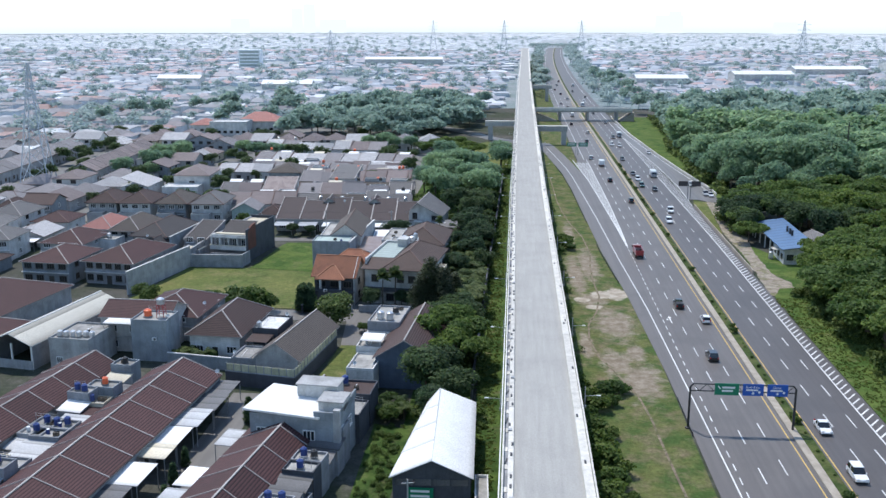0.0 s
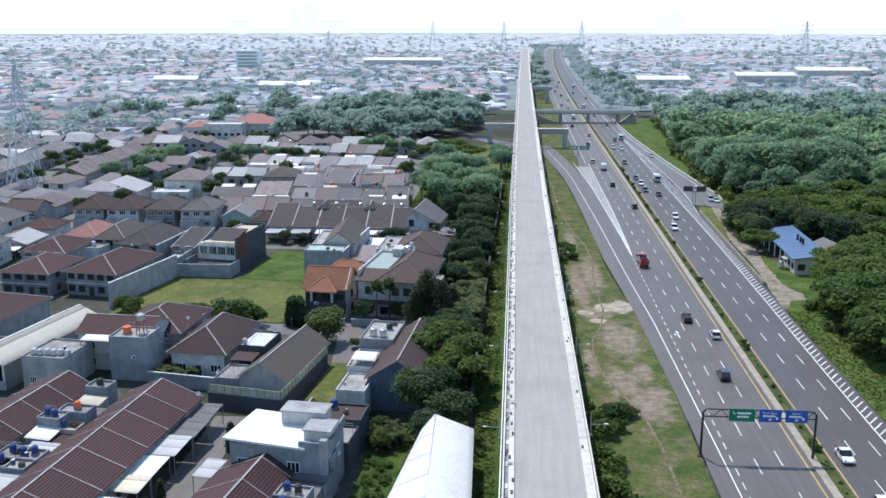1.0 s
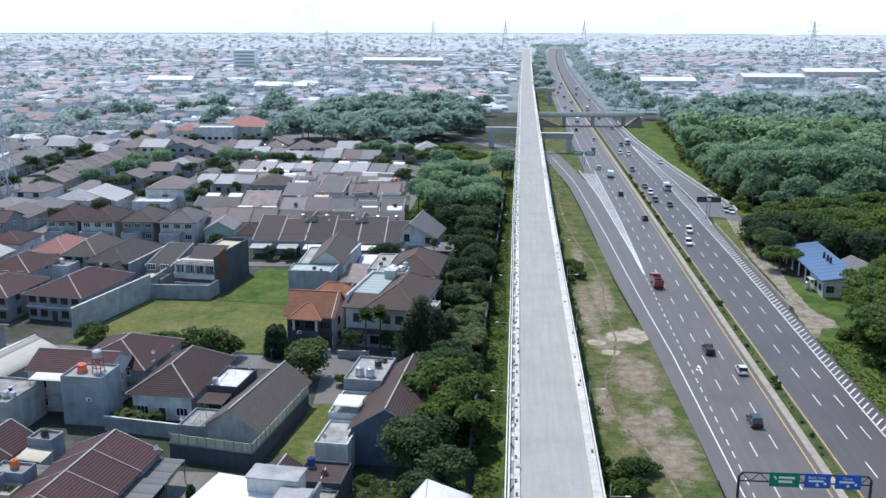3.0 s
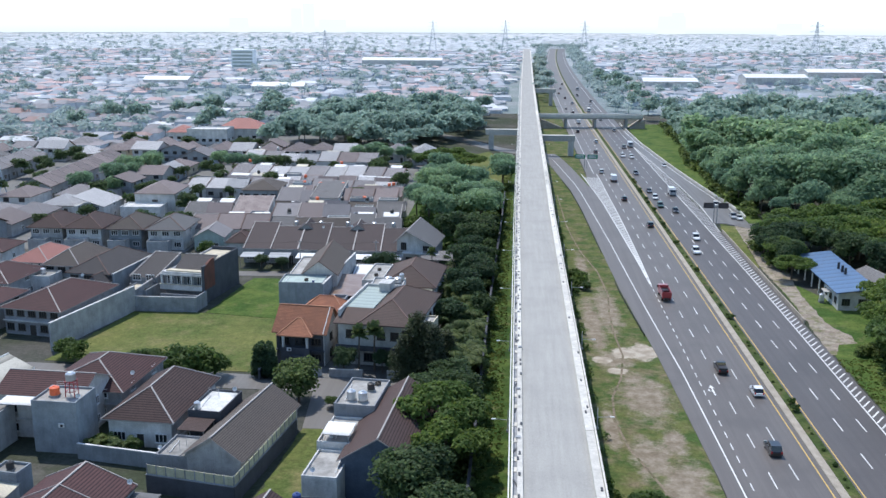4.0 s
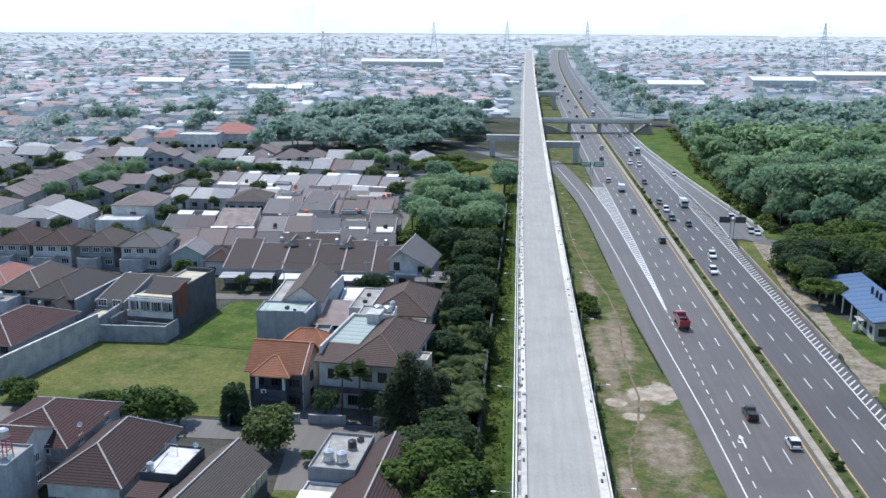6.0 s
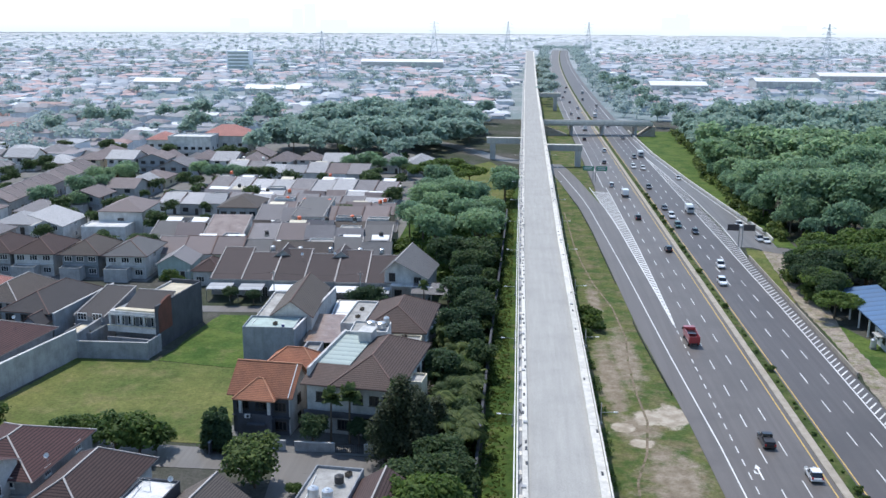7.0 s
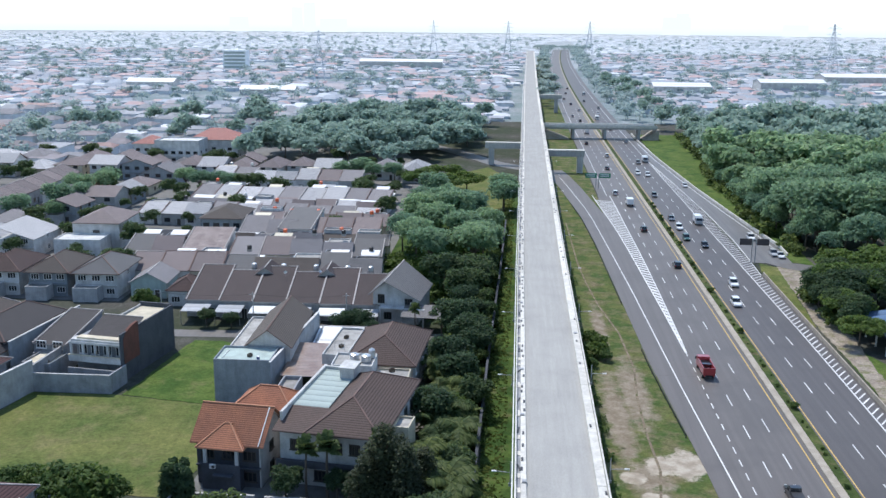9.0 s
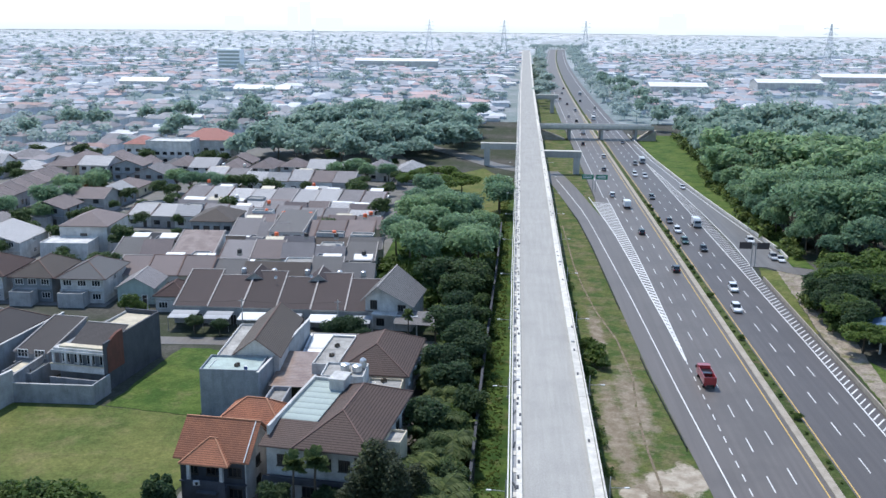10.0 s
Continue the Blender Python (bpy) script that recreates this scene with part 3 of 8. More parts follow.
DASH = Mesh().box(-0.09, -2.5, 0.1, 0.09, 2.5, 0.113).data("lane_dash", "road_white")
for x, off, road in ((36.05, 205.1, road_l), (39.7, 208.0, road_l), (51.45, 212.5, road_r), (55.1, 212.5, road_r)):
    far = Mesh()
    for k in range(-30, 46):
        y = off + 13.0 * k
        if y < 500:
            part("lane_dash", DASH, (), road, at=(x, y, 0))
        else:
            far.box(x - 0.1 + bend(y), y - 2.5, 0.1, x + 0.1 + bend(y), y + 2.5, 0.113)
    tagged(part("far_lane_dashes", far, "road_white", road), kind="stuff")
SHORT = Mesh().box(-0.09, -1.1, 0.1, 0.09, 1.1, 0.113).data("short_dash", "road_white")
for k in range(38):
    part("short_dash", SHORT, (), road_l, at=(32.65, 108 + 4.3 * k, 0))
# painted gores with slanted bars
gore_r = along([(268, 32.75), (298, 33.2), (343, 33.6), (386, 33.4), (424, 33.4), (445, 33.0)])
gore_l = along([(268, 32.55), (286, 32.3), (324, 31.4), (373, 30.2), (400, 28.9), (432, 27.0), (445, 26.4)])
marking("gore_line", lambda y: (gore_r(y) - 0.14, gore_r(y) + 0.14), 268, 440, "road_white", "solid white gore line", road_l)
marking("gore_line", lambda y: (gore_l(y) - 0.14, gore_l(y) + 0.14), 268, 440, "road_white", "solid white gore line", road_l, 0.120)
for k in range(60):
    y = 276 + 2.6 * k
    s = Mesh().bar((gore_l(y) + 0.1, y + 1.0, 0.114), (gore_r(y) - 0.1, y - 1.0, 0.114), 0.75, 0.02)
    part("gore_bar", s, "road_white", road_l)
hat_out = along([(100, 59.9), (150, 59.85), (181, 59.95), (231, 60.7), (278, 61.2), (330, 61.9), (365, 63.6), (410, 63.2), (466, 61.6), (530, 59.2)])
for k in range(190):
    y = 112 + 2.2 * k
    if hat_out(y) - HATCH_IN(y) > 0.7:
        s = Mesh().bar((HATCH_IN(y) + 0.2, y - 1.3, 0.114), (hat_out(y) - 0.15, y + 1.3, 0.114), 0.28, 0.02)
        part("hatch_bar", s, "road_white", road_r)
marking("gore_line", lambda y: (hat_out(y) - 0.1, hat_out(y) + 0.12), 330, 530, "road_white", "solid white gore line", road_r, 0.120)
# straight-and-right arrow painted on the slip lane
for ya in (199.5,):
    ar = Mesh().box(34.15, ya - 2.2, 0.1, 34.4, ya + 1.2, 0.114)
    ar.face([(33.8, ya + 1.2, 0.114), (34.75, ya + 1.2, 0.114), (34.28, ya + 2.6, 0.114)])
    ar.face([(33.75, ya + 0.1, 0.115), (34.15, ya - 0.6, 0.115), (34.15, ya - 0.2, 0.115)])
    ar.face([(33.45, ya - 0.3, 0.114), (33.9, ya - 0.5, 0.114), (33.6, ya + 0.9, 0.114)])
    part("lane_arrow", ar, "road_white", road_l, "painted white lane arrow")

# guard rails and the motorway's outer wall
wall = strip(lambda y: (ROAD_OUT(y) + 0.12, ROAD_OUT(y) + 0.4), 240, 330, -0.3, 0.95)
solid("boundary_wall", wall, "median_concrete", "low weathered concrete wall along the motorway", "wall", kind="structure")
solid("boundary_wall", strip(lambda y: (ramp_out(y) + 0.3, ramp_out(y) + 0.65), 352, 640, -0.3, 0.85, 10), "kerb_concrete", "pale concrete barrier along the slip road", "wall", kind="structure")


def guard_rail(y0, y1, xs, label):
    t = thing("guard_rail", xs((y0 + y1) / 2), (y0 + y1) / 2, 0.0, 0, label, "guard rail")
    ox, oy = xs((y0 + y1) / 2), (y0 + y1) / 2
    s = Mesh()
    n = int((y1 - y0) / 4)
    pts = [(xs(y0 + (y1 - y0) * i / n) - ox, y0 + (y1 - y0) * i / n - oy) for i in range(n + 1)]
    for (xa, ya), (xb, yb) in zip(pts, pts[1:]):
        s.bar((xa, ya, 0.68), (xb, yb, 0.68), 0.07, 0.3)
    part("rail", s, "steel_dark", t)
    post = Mesh().box(-0.07, -0.07, -0.05, 0.07, 0.07, 0.72).data("post", "steel_dark")
    for x, y in pts:
        part("post", post, (), t, at=(x + 0.1, y, 0))


guard_rail(140, 154, lambda y: 28.4, "dark steel guard rail beside the verge")
guard_rail(228, 268, lambda y: left_edge(y) - 0.6, "dark steel guard rail beside the verge")
guard_rail(300, 420, lambda y: left_edge(y) - 0.5, "dark steel guard rail beside the exit ramp")

# ---- the railway viaduct ----
deck_z = along([(0, 9.3), (420, 9.3), (620, 10.2), (900, 13.0), (1250, 17.5), (1500, 20.0)])
deck_x = along([(0, -0.9), (300, -0.9), (500, 0.0), (820, 1.6), (1500, 7.5)])
viaduct = thing("viaduct", 4.7, 0, 0, 0, "long pale concrete railway viaduct still without track", "viaduct")
ys = list(range(40, 1501, 20))


def sweep(profile, y0=-260, y1=1500, step=20):
    """Runs a closed cross-section (x from the deck's edge, z from its top) along the viaduct."""
    s = Mesh()
    n = max(1, round((y1 - y0) / step))
    st = [y0 + (y1 - y0) * i / n for i in range(n + 1)]
    rings = [[(deck_x(y) + x - 4.7, y, deck_z(y) + z) for x, z in profile] for y in st]
    for a, b in zip(rings, rings[1:]):
        for i in range(len(profile)):
            j = (i + 1) % len(profile)
            s.face([a[j], a[i], b[i], b[j]])
    s.face(rings[0]), s.face(rings[-1][::-1])
    return s


part("deck_slab", sweep([(0, -0.35), (2.2, -0.75), (3.2, -2.8), (8.0, -2.8), (9.0, -0.75), (11.3, -0.35), (11.3, 0), (0, 0)][::-1]), "deck_concrete", viaduct, "broad grey concrete deck with a rough brushed top")
PAR = 32.5
k = 0
y = 62.0 - 9 * PAR
while y < 1440:
    y1 = min(y + PAR - 0.12, 1450)
    part("parapet", sweep([(0.0, -0.3), (0.22, -0.3), (0.22, 0.62), (0.0, 0.62)][::-1], y, y1, PAR / 2), "kerb_concrete", viaduct, "pale precast concrete parapet")
    part("parapet", sweep([(11.08, -0.3), (11.3, -0.3), (11.3, 0.62), (11.08, 0.62)][::-1], y, y1, PAR / 2), "kerb_concrete", viaduct, "pale precast concrete parapet")
    part("cable_trough", sweep([(0.75, 0.004), (1.45, 0.004), (1.45, 0.3), (0.75, 0.3)][::-1], y, y1, PAR / 2), "kerb_concrete", viaduct)
    part("cable_trough", sweep([(9.9, 0.004), (11.0, 0.004), (11.0, 0.42), (9.9, 0.42)][::-1], y, y1, PAR / 2), "kerb_concrete", viaduct)
    y += PAR
# open cable channel along the left edge, with scattered covers and leftovers of the works
part("cable_channel", sweep([(0.24, 0.004), (0.74, 0.004), (0.74, 0.05), (0.24, 0.05)][::-1], -230, 1440), "wall_mid_grey", viaduct, "open grey cable channel")
rc = random.Random(4)
cover = Mesh().box(-0.22, -0.6, 0, 0.22, 0.6, 0.09).data("channel_cover", "kerb_concrete")
plank = Mesh().box(-0.12, -0.9, 0, 0.12, 0.9, 0.07).data("formwork_board", "steel_dark")
for i in range(120):
    y = 100 + 3.6 * i + rc.uniform(-1.5, 1.5)
    part("channel_cover" if i % 3 else "formwork_board", cover if i % 3 else plank, (), viaduct, at=(deck_x(y) + 0.5 - 4.7 + rc.uniform(-0.04, 0.04), y, deck_z(y) + 0.05), turn=rc.uniform(-6, 6) if i % 3 else rc.uniform(-25, 25))
# small dark boxes and loose fittings on the troughs
rng = random.Random(11)
slot = Mesh().box(-0.14, -0.45, 0, 0.14, 0.45, 0.1).data("trough_opening", "steel_dark")
hatch = Mesh().box(-0.3, -0.35, 0, 0.3, 0.35, 0.16).box(-0.24, -0.28, 0.16, 0.24, 0.28, 0.2).data("junction_box", "steel_grey")
for i in range(150):
    y = 100 + 3.1 * i + rng.uniform(-1, 1)
    side = rng.random() < 0.25
    x = deck_x(y) + (rng.uniform(10.2, 10.8) if side else rng.uniform(0.85, 1.3))
    part("trough_opening" if i % 6 else "junction_box", slot if i % 6 else hatch, (), viaduct, at=(x - 4.7, y, deck_z(y) + (0.42 if side else 0.3) - 0.02))
# piers
for y in range(76 - 9 * 33, 1450, 33):
    if 480 < y < 530 or 735 < y < 790:
        continue
    s = Mesh()
    zt = deck_z(y) - 2.7
    s.box(3.4 + deck_x(y) - 4.7 + 0.9, y - 1.2, -0.2, 8.2 + deck_x(y) - 4.7 - 0.9 + 0.0, y + 1.2, zt - 1.2)
    s.box(3.1 + deck_x(y) - 4.7, y - 1.5, zt - 1.2, 8.1 + deck_x(y) - 4.7, y + 1.5, zt)
    part("pier", s, "girder_concrete", viaduct)
# steel conduits on the outer left side
part("side_rail", sweep([(-0.35, -0.1), (-0.2, -0.1), (-0.2, 0.05), (-0.35, 0.05)][::-1], 62, 900), "frame_white", viaduct, "thin white steel rail along the deck edge")


def straddle(x0, x1, y, zt, col, label):
    """A portal bent that carries the deck across the road below."""
    t = thing("straddle_bent", col, y, 0, 0, label, "bridge pier")
    part("cross_beam", Mesh().box(x0 - col, -1.4, zt - 2.6, x1 - col, 1.4, zt, bottom=True), "girder_concrete", t)
    part("beam_cap", Mesh().box(x0 - col - 0.15, -1.55, zt, x1 - col + 0.15, 1.55, zt + 0.18, bottom=True), "kerb_concrete", t)
    part("column", Mesh().box(-1.3, -1.2, -0.2, 1.3, 1.2, zt - 2.6), "girder_concrete", t)


straddle(-16.0, 0.2, 514, 10.0, -13.2, "grey concrete straddle bent of the viaduct over grass")
straddle(11.2, 27.0, 495, 9.6, 25.2, "grey concrete straddle bent of the viaduct beside the motorway")
straddle(12.8, 28.5, 765, 12.5, 24.6, "grey concrete straddle bent of the viaduct beside the motorway")


def deck_lamp(x, y, side):
    t = thing("street_lamp", x, y, deck_z(y) - 0.3, 0, "grey steel street lamp fixed to the viaduct edge", "street lamp", "lamps along the viaduct")
    part("pole", Mesh().tube((0, 0, -0.6), (0, 0, 2.6), 0.08, 0.06, 6), "steel_grey", t)
    part("arm", Mesh().bar((0, 0, 1.15), (side * 2.0, 0, 1.25), 0.06, 0.06), "steel_grey", t)
    part("lamp_head", Mesh().box(side * 2.0 - 0.3, -0.11, 1.18, side * 2.0 + 0.3, 0.11, 1.3, bottom=True), "frame_white", t)
    part("bracket", Mesh().box(-0.2, -0.12, -0.65, 0.2, 0.12, -0.3, bottom=True), "steel_grey", t)


for y in (128.4, 161, 193.6, 226.1, 258.7, 291, 324, 356, 389, 421, 454):
    deck_lamp(deck_x(y) - 0.5, y, -1)
    deck_lamp(deck_x(y) + 11.75, y + 2, 1)

# road bridge across the motorway
bridge = thing("road_bridge", 45, 618, 0, 3.0, "grey concrete road bridge across the motorway", "bridge")
part("deck", Mesh().box(-33.5, -4.6, 5.6, 29, 4.6, 6.9, bottom=True), "girder_concrete", bridge)
part("parapet", Mesh().box(-33.5, -4.9, 6.4, 29, -4.6, 8.0, bottom=True), "kerb_concrete", bridge)
part("parapet", Mesh().box(-33.5, 4.6, 6.4, 29, 4.9, 8.0, bottom=True), "kerb_concrete", bridge)
for x in (-16.5, 0.9, 19.5):
    s = Mesh().box(x - 0.7, -4.0, -0.3, x + 0.7, 4.0, 5.6)
    part("pier", s, "girder_concrete", bridge)
for x0, x1 in ((-34, -18.5), (30, 21.5)):
    s = Mesh()
    s.face([(x0, -6, 5.8), (x1, -6, 0.0), (x1, 6, 0.0), (x0, 6, 5.8)][:: (1 if x0 < x1 else -1)])
    s.face([(x0, -6, 5.8), (x0, -6, -0.2), (x1, -6, -0.2), (x1, -6, 0.0)])
    part("abutment", s, "median_concrete", bridge)

# signs
def gantry(x0, x1, y, h):
    t = thing("sign_gantry", x0, y, 0, 0, "dark steel gantry with green and blue road signs", "road sign")
    w = x1 - x0
    for x in (0, w):
        part("post", Mesh().tube((x, 0, -0.1), (x, 0, h - 0.5), 0.2, 0.17, 10).lathe([(0.45, 0), (0.45, 0.25), (0.2, 0.3)], 8, 0, (x, 0, 0)), "steel_dark", t)
    part("beam", Mesh().bar((0.4, 0, h), (w - 0.4, 0, h), 0.16, 0.16).bar((0.1, 0, h - 1.15), (w - 0.1, 0, h - 1.15), 0.16, 0.16).bar((0, 0, h - 0.5), (0.45, 0, h), 0.2, 0.2).bar((w, 0, h - 0.5), (w - 0.45, 0, h), 0.2, 0.2), "steel_dark", t)
    for i in range(14):
        a = 0.3 + (w - 0.6) * i / 14
        b = a + (w - 0.6) / 14
        za, zb = (h - 1.15, h) if i % 2 else (h, h - 1.15)
        part("brace", Mesh().bar((a, 0, za), (b, 0, zb), 0.09, 0.09), "steel_dark", t)
    for x, ww, hh, colour, words in ((5.6, 3.75, 1.95, "sign_green", ""), (9.65, 3.2, 1.95, "sign_blue", "Buah Batu"), (13.4, 3.15, 1.95, "sign_blue", "Garut")):
        z = h - 0.72
        pn = part("sign_panel", Mesh().box(x - ww / 2, -0.24, z - hh / 2, x + ww / 2, -0.16, z + hh / 2, bottom=True), colour, t, "green direction sign" if colour == "sign_green" else "blue direction sign")
        if words:
            cu = bpy.data.curves.new("lettering", "FONT")
            cu.body, cu.size, cu.align_x, cu.extrude = words, 0.52, "CENTER", 0.004
            tx = new("lettering_source", cu)
            me = bpy.data.meshes.new_from_object(tx.evaluated_get(bpy.context.evaluated_depsgraph_get()))
            bpy.data.objects.remove(tx)
            me.materials.clear()
            me.materials.append(MATS["sign_white"])
            lt = part("lettering", me, (), pn, "white lettering")
            lt.matrix_basis = pose(x - 0.1, -0.25, z + 0.28, 90, 0, 0)
            part("lettering_bar", Mesh().box(x - 1.1, -0.256, z - 0.16, x + 0.75, -0.25, z + 0.1, bottom=True), "sign_white", pn)
            ar = Mesh().box(x - 0.08, -0.256, z - 0.5, x + 0.08, -0.25, z - 0.3, bottom=True)
            ar.face([(x - 0.32, -0.256, z - 0.5), (x, -0.256, z - 0.78), (x + 0.32, -0.256, z - 0.5)])
            part("arrow", ar, "sign_white", pn)
            part("shield", Mesh().lathe([(0.0, 0.0), (0.2, 0.0), (0.2, 0.01), (0, 0.01)], 10), "sign_white", pn).matrix_basis = pose(x + 0.95, -0.25, z - 0.35, 90, 0, 0)
        else:
            for zz, l in ((0.3, 2.0), (-0.25, 1.7)):
                part("lettering_bar", Mesh().box(x - 0.75, -0.256, z + zz - 0.16, x - 0.75 + l, -0.25, z + zz + 0.16, bottom=True), "sign_white", pn)
            part("arrow", Mesh().bar((x - 1.35, -0.253, z + 0.5), (x - 1.0, -0.253, z + 0.05), 0.012, 0.16), "sign_white", pn)


gantry(28.3, 44.6, 143, 7.6)


def roadside_sign(x, y, panels, h, mat_, label):
    t = thing("road_sign", x, y, 0, 0, label, "road sign")
    part("post", Mesh().tube((-0.5, 0.1, -0.1), (-0.5, 0.1, h), 0.13, 0.13, 8).tube((0.5, 0.1, -0.1), (0.5, 0.1, h), 0.13, 0.13, 8), "steel_grey", t)
    part("beam", Mesh().bar((panels[0][0], 0.1, h - 0.7), (panels[-1][1], 0.1, h - 0.7), 0.12, 0.2), "steel_grey", t)
    for a, b in panels:
        pn = part("sign_panel", Mesh().box(a, -0.12, h - 1.6, b, -0.04, h + 0.2, bottom=True), mat_, t)
        if mat_ == "sign_green":
            for zz in (-0.35, -0.95):
                part("lettering_bar", Mesh().box(a + 0.4, -0.126, h + zz - 0.14, b - 0.6, -0.12, h + zz + 0.14, bottom=True), "sign_white", pn)


roadside_sign(29.6, 455, [(-4.7, -0.3), (0.7, 5.0)], 6.0, "sign_green", "pair of green exit signs on a central post")
roadside_sign(62.9, 343, [(-3.9, -0.7), (0.7, 3.9)], 6.6, "sign_back", "dark backs of two signs on a central post")

# ---- houses ----
WINDOWS = {}
FOOT = []


def window_data(w, h, frame_mat):
    key = (round(w, 1), round(h, 1), frame_mat)
    if key not in WINDOWS:
        fr = Mesh()
        for a in (-w / 2, -w / 6, w / 6, w / 2):
            fr.box(a - 0.05, -0.12, 0, a + 0.05, 0.02, h)
        for b in (0, h):
            fr.box(-w / 2 - 0.05, -0.13, b - 0.06, w / 2 + 0.05, 0.02, b + 0.06, bottom=True)
        sill = Mesh().box(-w / 2 - 0.15, -0.25, -0.14, w / 2 + 0.15, 0.02, -0.06, bottom=True)
        pane = Mesh().box(-w / 2, -0.06, 0, w / 2, -0.02, h, bottom=True)
        WINDOWS[key] = fr.data("window", frame_mat), pane.data("pane", "glass_dark"), sill.data("sill", frame_mat)
    return WINDOWS[key]


def window(parent, x, y, z, turn, w, h, frame_mat="frame_white"):
    fr, pane, sill = window_data(w, h, frame_mat)
    if parent.matrix_basis.translation.y > 345:
        part("window", pane, (), parent, at=(x, y, z), turn=turn)
        return
    ob = part("window", fr, (), parent, at=(x, y, z), turn=turn)
    part("pane", pane, (), ob)
    if parent.matrix_basis.translation.y < 265:
        part("sill", sill, (), ob)


def roof(parent, kind, x0, y0, x1, y1, ze, zr, mats, oh=0.6, cap="ridge_brown", label="", caps=True):
    """A pitched roof with real thickness over a rectangle; ridge and hips get caps."""
    s, c = Mesh(), Mesh()
    X0, Y0, X1, Y1 = x0 - oh, y0 - oh, x1 + oh, y1 + oh
    th = 0.16
    rise = (zr - ze)
    xm, ym = (x0 + x1) / 2, (y0 + y1) / 2
    A, B, C, D = (X0, Y0, ze), (X1, Y0, ze), (X1, Y1, ze), (X0, Y1, ze)
    if kind == "hip":
        w, d = X1 - X0, Y1 - Y0
        if w >= d:
            P, Q = (X0 + d / 2 * 0.9, ym, zr), (X1 - d / 2 * 0.9, ym, zr)
            fs = [[A, B, Q, P], [C, D, P, Q], [B, C, Q], [D, A, P]]
            es = [(P, Q), (A, P), (D, P), (B, Q), (C, Q)]
        else:
            P, Q = (xm, Y0 + w / 2 * 0.9, zr), (xm, Y1 - w / 2 * 0.9, zr)
            fs = [[B, C, Q, P], [D, A, P, Q], [A, B, P], [C, D, Q]]
            es = [(P, Q), (A, P), (B, P), (C, Q), (D, Q)]
    elif kind == "gable_x":
        P, Q = (X0, ym, zr), (X1, ym, zr)
        fs, es = [[A, B, Q, P], [C, D, P, Q]], [(P, Q)]
    elif kind == "gable_y":
        P, Q = (xm, Y0, zr), (xm, Y1, zr)
        fs, es = [[B, C, Q, P], [D, A, P, Q]], [(P, Q)]
    elif kind == "front":        # one slope, high at the back, falling towards -y
        P, Q = (X0, Y1, zr), (X1, Y1, zr)
        fs, es = [[A, B, Q, P]], [(P, Q)]
    else:                         # "right": falls towards +x
        P, Q = (X0, Y0, zr), (X0, Y1, zr)
        fs, es = [[B, C, Q, P]], [(P, Q)]
    for f in fs:
        s.face(f, 0)
        s.face([(p[0], p[1], p[2] - th) for p in f[::-1]], 1)
        for p, q in zip(f, f[1:] + f[:1]):
            s.face([(p[0], p[1], p[2] - th), (q[0], q[1], q[2] - th), q, p], 1)
    ob = part("roof", s, (mats, cap), parent, label)
    if caps and parent.matrix_basis.translation.y < 310:
        for p, q in es:
            part("ridge_cap", Mesh().bar(Vector(p) + Vector((0, 0, 0.03)), Vector(q) + Vector((0, 0, 0.03)), 0.22, 0.12), cap, ob)
    return ob


def gable_walls(s, kind, x0, y0, x1, y1, ze, zr):
    xm, ym = (x0 + x1) / 2, (y0 + y1) / 2
    k = 0.12
    if kind == "gable_x":
        for x in (x0, x1):
            s.face([(x, y0, ze), (x, y1, ze), (x, ym, zr - k)][:: (1 if x == x1 else -1)])
    elif kind == "gable_y":
        for y in (y0, y1):
            s.face([(x0, y, ze), (x1, y, ze), (xm, y, zr - k)][:: (1 if y == y0 else -1)])
    elif kind == "front":
        s.face([(x0, y0, ze), (x0, y1, ze), (x0, y1, zr - k)][::-1])
        s.face([(x1, y0, ze), (x1, y1, ze), (x1, y1, zr - k)])
        s.face([(x0, y1, ze), (x1, y1, ze), (x1, y1, zr - k), (x0, y1, zr - k)][::-1])


